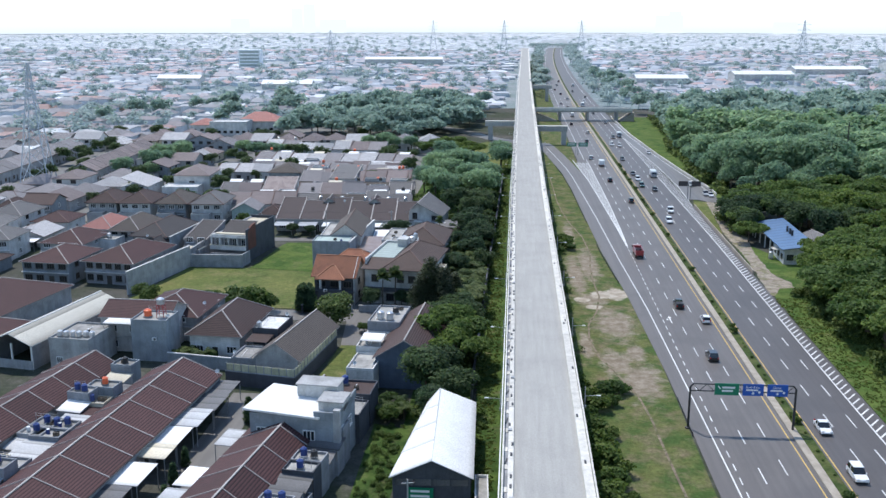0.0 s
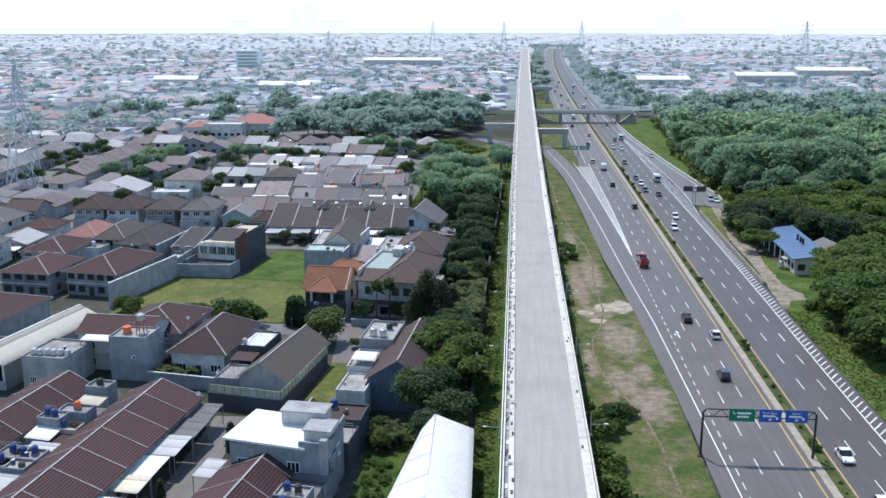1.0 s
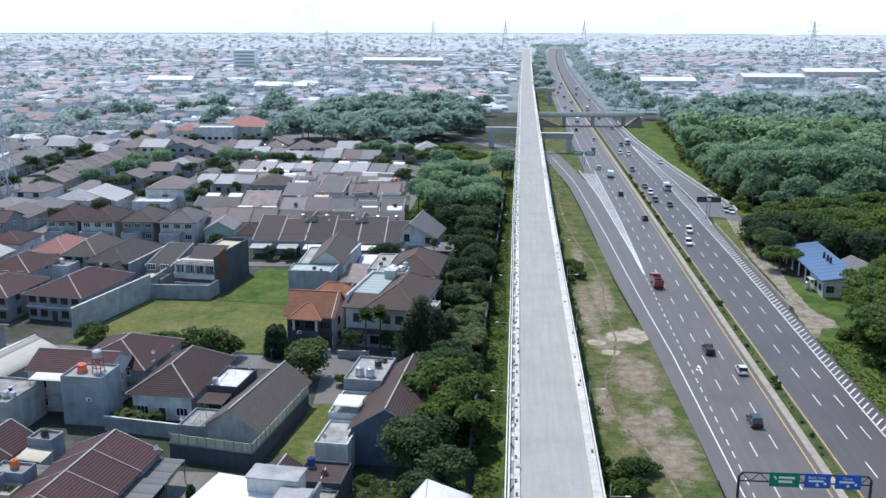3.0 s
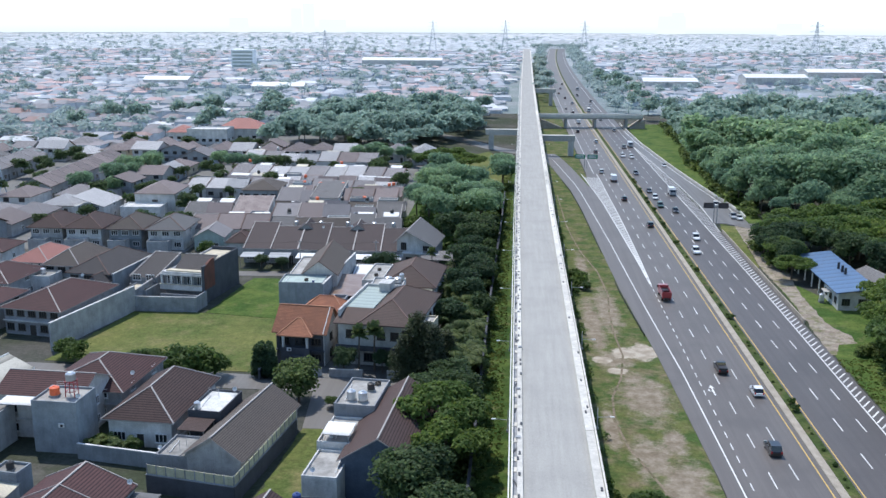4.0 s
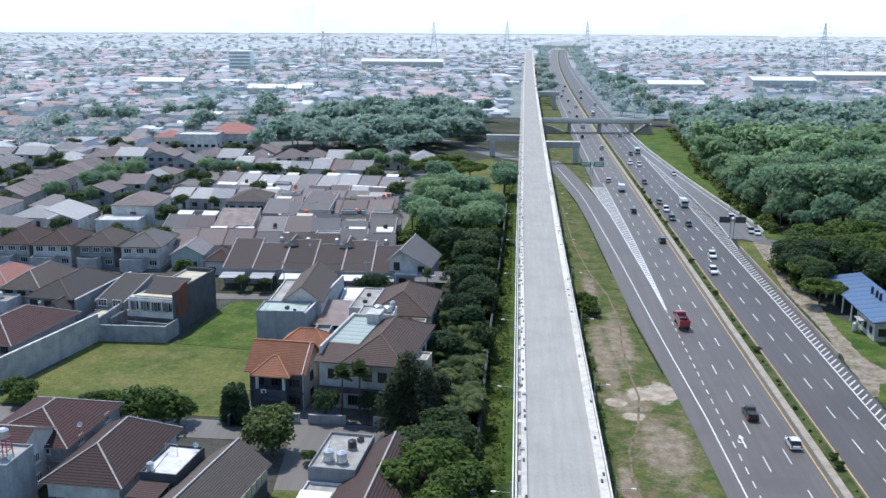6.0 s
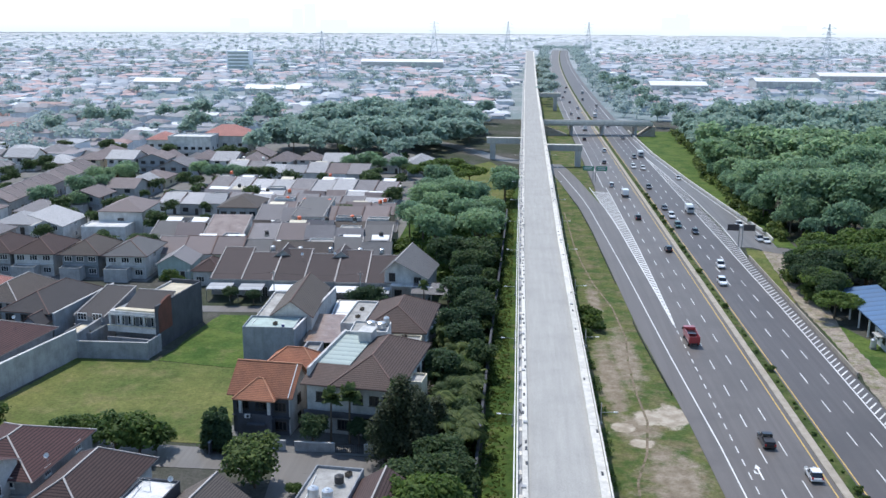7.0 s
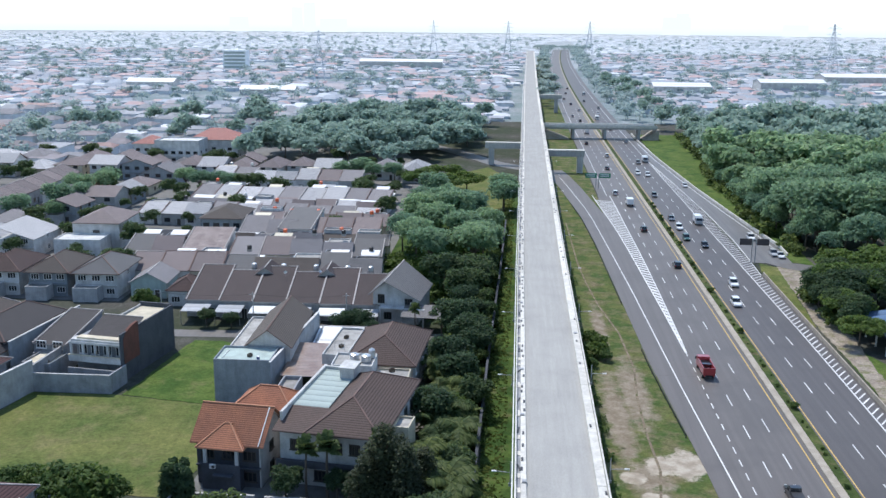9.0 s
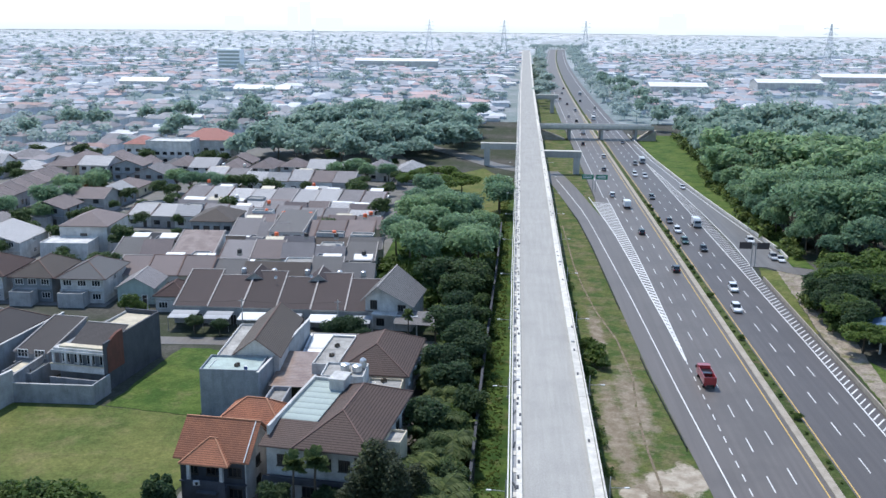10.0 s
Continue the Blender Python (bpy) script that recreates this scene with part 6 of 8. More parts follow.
# small fittings on and around the nearer houses
def dish(x, y, z, turn=0.0, r=0.36):
    t = thing("satellite_dish", x, y, z, turn, "pale round satellite dish on a short pole", "satellite dish")
    part("pole", Mesh().tube((0, 0, -0.15), (0, 0, 0.6), 0.035, 0.035, 6), "steel_grey", t)
    d = part("reflector", Mesh().lathe([(0, 0), (r * 0.5, 0.05), (r * 0.85, 0.15), (r, 0.24)], 14), "frame_white", t)
    d.matrix_basis = pose(0, -0.05, 0.75, 55, 0, 0)
    part("feed_arm", Mesh().bar((0, -0.1, 0.75), (0, -0.45, 1.1), 0.04, 0.04), "steel_grey", t)


for x, y, z, a in ((-44.8, 178.6, 5.3, 20), (-50.0, 160.2, 3.8, -30), (-49.6, 148.4, 4.6, 10), (-62.4, 181.4, 6.4, 0), (-64.8, 166.9, 8.2, 40), (-26.8, 152.9, 5.0, 0), (-53.0, 291.0, 7.0, 0), (-45.4, 292.0, 7.2, 30), (-30.8, 126.0, 7.2, 15), (-93.8, 232.0, 8.4, 0)):
    dish(x, y, z, a)


def ac_unit(x, y, z, turn=0.0):
    t = thing("air_conditioner", x, y, z, turn, "white outdoor air conditioner box on a wall", "air conditioner")
    part("case", Mesh().box(-0.42, -0.3, 0, 0.42, 0.02, 0.58, bottom=True), "frame_white", t)
    part("fan_grille", Mesh().tube((0.1, -0.3, 0.29), (0.1, -0.33, 0.29), 0.23, 0.23, 10), "steel_dark", t)


for x, y, z, a in ((-42.2, 204.4, 3.4, 0), (-17.0, 221.0, 4.2, 90), (-58.2, 170.0, 3.2, 0), (-31.8, 125.2, 3.4, -6), (-17.6, 247.0, 4.4, 87), (-67.4, 166.4, 4.2, -3), (-23.0, 280.0, 4.4, -6)):
    ac_unit(x, y, z, a)


def utility_pole(x, y, h=8.5):
    t = thing("utility_pole", x, y, 0, 12, "thin grey concrete utility pole with a cross arm", "utility pole")
    part("pole", Mesh().tube((0, 0, -0.2), (0, 0, h), 0.14, 0.09, 8), "girder_concrete", t)
    part("cross_arm", Mesh().bar((-0.8, 0, h - 0.5), (0.8, 0, h - 0.5), 0.1, 0.1), "steel_grey", t)
    for a in (-0.7, 0, 0.7):
        part("insulator", Mesh().tube((a, 0, h - 0.45), (a, 0, h - 0.2), 0.05, 0.04, 6), "wall_brick_red", t)


for x, y in ((-12.4, 106.0), (-74.6, 271.6), (-55.4, 272.4), (-36.0, 273.4)):
    utility_pole(x, y)


def cable(p, q, sag=0.5):
    cu = bpy.data.curves.new("overhead_cable", "CURVE")
    cu.dimensions, cu.bevel_depth, cu.bevel_resolution = "3D", 0.022, 1
    sp = cu.splines.new("POLY")
    sp.points.add(10)
    for i in range(11):
        k = i / 10
        v = Vector(p).lerp(Vector(q), k)
        sp.points[i].co = (v.x, v.y, v.z - sag * 4 * k * (1 - k), 1)
    cu.materials.append(MATS["rubber"])
    tagged(new("overhead_cable", cu), "thin black overhead cable between utility poles", "cable")


for a, b in (((-74.6, 271.6), (-55.4, 272.4)), ((-55.4, 272.4), (-36, 273.4))):
    cable((*a, 8.05), (*b, 8.05))

def drum(x, y, z, colour):
    t = thing("drum", x, y, z, 0, "small plastic drum standing on a flat roof", "drum")
    part("drum_body", Mesh().lathe([(0, 0), (0.28, 0), (0.3, 0.3), (0.28, 0.62), (0.24, 0.66)], 10), colour, t)
    part("lid", Mesh().lathe([(0.25, 0.66), (0.25, 0.71), (0, 0.72)], 10), "frame_white", t)


def crate(x, y, z, turn):
    t = thing("crate", x, y, z, turn, "weathered slatted crate standing on a flat roof", "crate")
    for k in range(3):
        part("slat", Mesh().box(-0.4, -0.3, 0.03 + 0.18 * k, 0.4, -0.27, 0.17 + 0.18 * k, bottom=True).box(-0.4, 0.27, 0.03 + 0.18 * k, 0.4, 0.3, 0.17 + 0.18 * k, bottom=True), "bark", t)
    part("frame", Mesh().box(-0.42, -0.27, 0, -0.36, 0.27, 0.55).box(0.36, -0.27, 0, 0.42, 0.27, 0.55).box(-0.36, -0.27, 0, 0.36, 0.27, 0.04), "bark", t)


def pipe_run(x, y, z, turn, l):
    t = thing("pipe", x, y, z, turn, "pale plastic pipe run on a flat roof", "pipe")
    part("pipe_length", Mesh().tube((-l, 0, 0.1), (l, 0, 0.1), 0.06, 0.06, 6), "frame_white", t)
    for k in (-0.7, 0.7):
        part("pipe_support", Mesh().box(k * l - 0.08, -0.1, 0, k * l + 0.08, 0.1, 0.06), "yard_concrete", t)


def drying_rack(x, y, z, turn):
    t = thing("drying_rack", x, y, z, turn, "thin steel clothes drying rack on a flat roof", "drying rack")
    for k in (-0.9, 0.9):
        part("post", Mesh().bar((k, 0, 0), (k, 0, 1.5), 0.05, 0.05), "steel_grey", t)
    for k in (1.1, 1.45):
        part("rail", Mesh().bar((-0.9, 0, k), (0.9, 0, k), 0.04, 0.04), "steel_grey", t)


rng = random.Random(31)
for x, y, z, w, d in CLUTTER:
    for k in range(rng.choice((1, 2, 2, 3))):
        px_, py_ = x + rng.uniform(-w, w), y + rng.uniform(-d, d)
        pick = rng.randrange(4)
        if pick == 0:
            drum(px_, py_, z, rng.choice(("tank_blue", "tank_black", "frame_white")))
        elif pick == 1:
            crate(px_, py_, z, rng.uniform(0, 90))
        elif pick == 2:
            pipe_run(px_, y, z, 90, d * 0.7)
        else:
            drying_rack(px_, py_, z, rng.uniform(-20, 20))

# front walls with gates along the estate streets
for x0, x1, y in ((-34.0, -17.0, 200.4), (-45.4, -35.4, 200.6)):
    compound_wall([(x0, y), (x0 + (x1 - x0) * 0.36, y)], 1.5, "wall_pale_grey", "low pale front wall of a house", "wall_white")
    compound_wall([(x0 + (x1 - x0) * 0.62, y), (x1, y)], 1.5, "wall_pale_grey", "low pale front wall of a house", "wall_white")
    gt = thing("gate", x0 + (x1 - x0) * 0.49, y, 0, 0, "dark steel sliding gate in a front wall", "gate")
    hw = (x1 - x0) * 0.125
    part("gate_frame", Mesh().bar((-hw, 0, 1.45), (hw, 0, 1.45), 0.06, 0.08).bar((-hw, 0, 0.12), (hw, 0, 0.12), 0.06, 0.08), "steel_dark", gt)
    bar_ = Mesh().box(-0.03, -0.02, 0.1, 0.03, 0.02, 1.45).data("gate_bar", "steel_dark")
    for k in range(15):
        part("gate_bar", bar_, (), gt, at=(-hw + 2 * hw * k / 14, 0, 0))

# ---- the rest of the estate: houses of several kinds on a loose grid ----
rng = random.Random(77)
TAKEN = [(-127, 236, -84, 273), (-86, 100, -2, 300), (-107, 203, -84, 262), (-123, 156, -84, 203), (-121, 214, -106, 234), (-140, 285, -90, 360), (-104, 296, -18, 340), (-124, 338, -36, 460), (-182, 352, -160, 444), (-216, 334, -196, 446), (-90, 228, -50, 272), (-75, 268, -14, 298)]


def free(x0, y0, x1, y1):
    return all(x1 < a or x0 > c or y1 < b or y0 > d for a, b, c, d in TAKEN)


for row in range(24):
    y = 172 + row * 16.5
    x = -90 - rng.uniform(0, 6)
    while x > -330:
        w, d = rng.uniform(9, 14), rng.uniform(11, 14)
        vis = abs((x + 0.075 * y) / max(y, 1)) < 0.62
        if y > 480:
            x -= w + 3
            continue
        if free(x - w, y, x, y + d) and vis:
            two = rng.random() < 0.6
            ze = rng.uniform(5.4, 6.2) if two else rng.uniform(3.2, 4.0)
            zr = ze + rng.uniform(2.2, 3.2)
            tl = rng.choice(("tile_brown", "tile_brown", "tile_grey_brown", "tile_purple", "tile_grey", "tile_dark", "tile_brown", "tile_pale", "tile_orange" if rng.random() < 0.3 else "tile_purple"))
            # beyond here the tile colours carry painted haze
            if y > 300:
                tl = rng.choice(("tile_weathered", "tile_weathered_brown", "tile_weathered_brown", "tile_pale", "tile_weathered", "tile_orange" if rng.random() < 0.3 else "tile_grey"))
            wl = rng.choice(("wall_white", "wall_pale_grey", "wall_white", "wall_cream", "wall_blue_grey"))
            kd = rng.choice(("hip", "hip", "hip", "gable_x", "gable_y"))
            col = tl.split("_", 1)[1].replace("_", "-")
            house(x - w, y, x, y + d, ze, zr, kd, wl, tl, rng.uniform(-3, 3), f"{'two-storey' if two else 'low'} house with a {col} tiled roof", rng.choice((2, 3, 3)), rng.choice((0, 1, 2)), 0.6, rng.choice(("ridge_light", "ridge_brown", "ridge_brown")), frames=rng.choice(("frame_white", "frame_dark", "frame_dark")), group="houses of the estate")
            if rng.random() < 0.3:
                flat_block(x - w + 1, y - 4.2, x - 4, y - 0.2, 3.0, rng.choice(("wall_white", "wall_pale_grey")), 0, "low front annex with a flat roof")
            if rng.random() < 0.18:
                canopy(x - 4.4, y - 5.0, x - 0.4, y - 0.4, 2.9, "sheet_white", "white carport canopy before a house")
        x -= w + rng.uniform(0.6, 3.5)

# landmark: white flat-roofed house with a red hip roof behind it
lm = house(-163, 498, -143, 512, 9.5, 10, "flat", "wall_white", "wall_white", 2, "large white house with rows of windows", 6, 2, 0.3)
house(-152, 513, -130, 530, 9.0, 13.5, "hip", "wall_white", "tile_red", 2, "large house with a red tiled hip roof", 3, 2, 0.8, "ridge_light")
house(-176, 506, -164, 520, 7.5, 10.5, "hip", "wall_white", "tile_red", 2, "house with a red tiled roof", 3, 1, 0.8)
for i in range(12):
    x = -140 + i * 11.5 + rng.uniform(-1, 1)
    house(x, 462 + rng.uniform(-6, 6), x + 9.5, 476, 5.2, 8.0, rng.choice(("hip", "gable_x", "hip")), "wall_white", rng.choice(("tile_weathered_brown", "tile_weathered", "tile_pale", "tile_weathered_brown")), rng.uniform(-3, 3), "white house with a tiled roof among trees", 2, 1, 0.6, "ridge_light", group="houses before the trees") if x < -36 else None

# blue-roofed site building beside the motorway
bl = thing("site_building", 75.6, 268.0, 0, -1.0, "white single-storey building with a bright blue sheet roof", "building")
part("wall", Mesh().box(-3.6, -17.6, -0.2, 3.6, -6.5, 4.3).box(0.6, -6.5, -0.2, 3.6, 17.0, 4.2), "wall_white", bl)
rf = Mesh()
q = [(-4.4, -18.4, 4.2), (4.6, -18.4, 5.5), (4.6, 17.8, 5.5), (-4.4, 17.8, 4.2)]
rf.face(q, 0), rf.face([(a, b, c - 0.2) for a, b, c in q[::-1]], 0)
for p_, r_ in zip(q, q[1:] + q[:1]):
    rf.face([(p_[0], p_[1], p_[2] - 0.2), (r_[0], r_[1], r_[2] - 0.2), r_, p_], 0)
part("roof", rf, "sheet_blue", bl, "bright blue ribbed sheet roof")
for y in (-4.0, 2.0, 8.0, 14.0, 17.2):
    part("post", Mesh().box(-4.1, y - 0.12, -0.1, -3.8, y + 0.12, 4.0), "frame_white", bl)
for x in (-2.0, 1.6):
    window(bl, x, -17.6, 1.2, 0, 1.7, 1.5, "frame_dark")
for y in (-15.5, -12.0, -8.6):
    window(bl, -3.6, y, 1.2, -90, 1.4, 1.4, "frame_dark")
part("porch_roof", Mesh().box(-5.2, -12.6, 2.7, -3.62, -9.4, 2.85, bottom=True), "flat_roof_concrete", bl)
for y in (-4.5, -2.2, 0.8):
    part("chimney", Mesh().tube((1.6, y, 4.7), (1.6, y, 6.6), 0.34, 0.3, 8), "steel_dark", bl)
house(82.5, 262, 90, 273, 3.2, 4.8, "gable_y", "wall_pale_grey", "tile_grey", 10, "small grey shed behind the site building", 1, 0, 0.4, "ridge_light", False)
water_tank(69.9, 256.4, 0.0, "tank_steel", 0.6, 1.6, 0.5)

# tall mast in the wood
mast = thing("mast", 121.0, 356, 0, 0, "tall thin dark steel mast rising over the wood", "mast")
part("pole", Mesh().tube((0, 0, -0.2), (0, 0, 27), 0.32, 0.2, 8), "steel_dark", mast)
part("cross_arm", Mesh().bar((-1.3, 0, 25.4), (1.3, 0, 25.4), 0.2, 0.2), "steel_dark", mast)


def pylon(x, y, h, mats="steel_grey"):
    t = thing("pylon", x, y, 0, 8, "tall steel lattice electricity pylon among the houses", "pylon")
    b = h * 0.11
    legs = Mesh()
    lev = [0, 0.18, 0.34, 0.48, 0.6, 0.7, 0.79, 0.87, 0.94, 1.0]
    wid = lambda k: b * (1 - k) ** 1.15 + 0.35
    for i in (-1, 1):
        for j in (-1, 1):
            for a, c in zip(lev, lev[1:]):
                legs.bar((i * wid(a), j * wid(a), a * h), (i * wid(c), j * wid(c), c * h), 0.3, 0.3)
    part("leg_frame", legs, mats, t)
    for a, c in zip(lev, lev[1:]):
        bars = []
        for s_ in (-1, 1):
            bars += [((-wid(a), s_ * wid(a), a * h), (wid(c), s_ * wid(c), c * h)), ((wid(a), s_ * wid(a), a * h), (-wid(c), s_ * wid(c), c * h))]
            bars += [((s_ * wid(a), -wid(a), a * h), (s_ * wid(c), wid(c), c * h)), ((s_ * wid(a), wid(a), a * h), (s_ * wid(c), -wid(c), c * h))]
        if y < 500:
            for p, q in bars:
                part("brace", Mesh().bar(p, q, 0.16, 0.16), mats, t)
        else:
            br = Mesh()
            for p, q in bars:
                br.bar(p, q, 0.16, 0.16)
            tagged(part("lattice", br, mats, t), kind="stuff")
    for k in (0.72, 0.82, 0.92):
        part("cross_arm", Mesh().bar((-h * 0.13, 0, k * h), (h * 0.13, 0, k * h), 0.3, 0.3).bar((-h * 0.13, 0, k * h), (0, 0, (k + 0.05) * h), 0.2, 0.2).bar((h * 0.13, 0, k * h), (0, 0, (k + 0.05) * h), 0.2, 0.2), mats, t)


pylon(-184, 352, 47, "steel_haze")
for x, y, h in ((-195, 1010, 52), (-22, 1700, 62), (115, 1750, 62), (330, 1150, 62), (-150, 1750, 62)):
    pylon(x, y, h, "steel_haze")

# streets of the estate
# two ground sheets whose colour carries the haze
patch("far_ground", [(-1300, 700), (1300, 700), (1300, 1400), (-1300, 1400)], 0.005, "suburb_ground_hazed", "haze-tinted ground between the houses of the suburb", "ground")
patch("far_ground", [(-2600, 1400), (2600, 1400), (2600, 4599), (-2600, 4599)], 0.0, "far_ground", "haze-tinted pale ground of the far town", "ground")
patch("yards", [(-420, 290), (-92, 290), (-92, 300), (-34, 300), (-34, 470), (-60, 560), (-60, 700), (-460, 700)], 0.0, "yard_concrete", "paved yards and lanes between the houses", "yard")
patch("street", [(-120, 194.0), (-17, 193.2), (-15.5, 199.0), (-47, 200.2), (-90, 203.0), (-120, 203.0)], 0.05, "lane_asphalt", "narrow grey estate street", "street")
patch("planted_strip", [(-17, 138), (-6.8, 138), (-6.2, 258), (-5.2, 330), (-4.8, 390), (-36, 390), (-36, 300), (-14.5, 296), (-15.2, 200), (-17, 196)], 0.035, "bank_grass", "overgrown green ground below the trees", "ground")
patch("street", [(-47.5, 75), (-42.0, 75), (-42.6, 152), (-48.2, 152)], 0.05, "lane_asphalt", "narrow asphalt lane between terraces", "street")
patch("street", [(-88, 266.2), (-14, 270.6), (-14, 274.6), (-88, 270.8)], 0.05, "lane_asphalt", "narrow grey estate street", "street")
patch("street", [(-34, 178), (-29, 178), (-28, 193.2), (-35.5, 193.4)], 0.055, "lane_asphalt", "short paved drive off the estate street", "street")
patch("yard", [(-46, 199.8), (-16, 199.4), (-15.4, 208.4), (-46, 208.6)], 0.06, "yard_concrete", "paved front yard of two houses", "yard")
patch("lot", [(-89.4, 204.4), (-47.0, 201.4), (-46.6, 224), (-51.6, 233.2), (-70.0, 236.2), (-84.6, 236.0)], 0.04, "lot_grass", "empty lot of rough yellow-green grass", "lot")
patch("lot", [(-68.6, 236.3), (-51.7, 233.4), (-51.4, 262), (-60, 265.6), (-66, 265.4)], 0.045, "bright_grass", "bright green grass plot beside a house", "lot")
patch("lot", [(-35.6, 150), (-29.0, 150), (-28.0, 178), (-34.0, 178)], 0.04, "lot_grass", "narrow strip of grass between houses", "lot")
patch("lot", [(-21.5, 100), (-16.5, 100), (-15.6, 139), (-21.8, 141)], 0.04, "bank_grass", "weedy green strip beside the hall", "lot")
patch("grass_field", [(62.3, 286), (63.6, 288), (66.4, 318), (69.0, 338), (64.5, 343), (62.6, 330)], 0.045, "lot_grass", "rough grass between the motorway and the track", "grass")
patch("river_bank", [(-5.9, -260), (2.0, -260), (2.0, 470), (-5.9, 470)], 0.045, "bank_grass", "green grassy bank below the viaduct", "bank")
patch("grass_field", [(-22, 392), (-3.2, 392), (-3.2, 470), (-14, 505), (-36, 470), (-26, 420)], 0.05, "lot_grass", "open grass beside the viaduct", "grass")
patch("grass_field", [(63.2, 350), (79, 342), (84, 470), (90, 640), (66, 640), (64.6, 540), (68.2, 460), (71.6, 408), (75.2, 362)], 0.045, "bright_grass", "grass bank beside the slip road", "grass")
patch("grass_field", [(60.2, -260), (140, -260), (110, 60), (110, 300), (71, 262), (64.0, 285), (62.6, 240), (61.8, 231), (60.75, 185), (60.45, 150)], 0.042, "bright_grass", "grass beside the motorway track", "grass")
compound_wall([(-6.6, 150), (-6.4, 205), (-6.0, 258), (-5.0, 330), (-4.6, 380)], 2.6, "wall_dark_grey", "long dark stained boundary wall along the bank", "wall_dark_grey", 0.3)
flat_block(-12.6, 276, -8.2, 281, 2.6, "wall_pale_grey", 0, "small pale shed roof among trees", top="wall_white")

# ---- trees ----
def crown_data(name, lobes, leaf, n_leaf, size, seed, flat=1.0, inner=True, core=0.57):
    """Leaf clumps scattered over lumpy lobes (x, y, z, radius); each clump is a bent pair of small faces."""
    r = np.random.RandomState(seed)
    V, F = [], []

    def add(vs, fs):
        n = len(V)
        V.extend(vs)
        F.extend([tuple(i + n for i in f) for f in fs])

    tot = sum(l[3] ** 2 for l in lobes)
    for x, y, z, rad in lobes:
        if inner:
            nu, nv = 7, 4
            ring = []
            for j in range(nv + 1):
                th = math.pi * j / nv
                for i in range(nu):
                    k = rad * r.uniform(core - 0.15, core + 0.15)
                    ph = 2 * math.pi * i / nu
                    ring.append((x + k * math.sin(th) * math.cos(ph), y + k * math.sin(th) * math.sin(ph), z + k * math.cos(th) * flat))
            fs = []
            for j in range(nv):
                for i in range(nu):
                    a, b = j * nu + i, j * nu + (i + 1) % nu
                    fs.append((a, a + nu, b + nu, b))
            add(ring, fs)
        m = int(n_leaf * rad ** 2 / tot)
        for _ in range(m):
            d = r.normal(size=3)
            d /= np.linalg.norm(d)
            if d[2] < -0.45:
                d[2] = -d[2]
            k = rad * r.uniform(0.66, 1.28)
            c = np.array([x, y, z]) + d * k * (1, 1, flat)
            nn = d * 0.6 + r.normal(size=3) * 0.55 + (0, 0, 0.7)
            nn /= np.linalg.norm(nn)
            u = np.cross(nn, r.normal(size=3))
            u /= np.linalg.norm(u)
            w = np.cross(nn, u)
            s = size * r.uniform(0.6, 1.3)
            q = [c - u * s - w * s * 0.5, c + u * s - w * s * 0.4, c + u * s * 0.8 + w * s * 0.6 + nn * s * 0.3, c - u * s * 0.85 + w * s * 0.5]
            add([tuple(p) for p in q], [(0, 1, 2, 3)])
    me = bpy.data.meshes.new(name)
    me.from_pydata(V, [], F)
    me.materials.append(MATS[leaf])
    return me


def trunk_data(name, h, r0, limbs, seed):
    r = random.Random(seed)
    s = Mesh()
    s.tube((0, 0, -0.3), (r.uniform(-0.3, 0.3), r.uniform(-0.3, 0.3), h), r0, r0 * 0.62, 8)
    for x, y, z, rad in limbs:
        s.tube((0, 0, h * 0.82), (x * 0.75, y * 0.75, z - rad * 0.2), r0 * 0.5, r0 * 0.14, 6)
    return s.data(name, "bark")


def lobes_round(h, R, n, seed, spread=0.62, vert=0.55):
    r = random.Random(seed)
    out = [(0, 0, h, R * 0.62)]
    for i in range(n):
        a = 2 * math.pi * i / n + r.uniform(-0.4, 0.4)
        k = R * spread * r.uniform(0.7, 1.15)
        out.append((k * math.cos(a), k * math.sin(a), h + R * vert * r.uniform(-0.7, 0.45), R * r.uniform(0.34, 0.52)))
    return out


def tree_kind(label, lobes, trunk_h, r0, leaf, n_leaf, size, seed, flat=1.0, core=0.52):
    t = thing("tree", 0, -300, 0, 0, label, "tree")
    part("trunk", trunk_data("trunk", trunk_h, r0, lobes[1:], seed), (), t)
    part("crown", crown_data("crown", lobes, leaf, n_leaf, size, seed, flat, True, core), (), t)
    return t


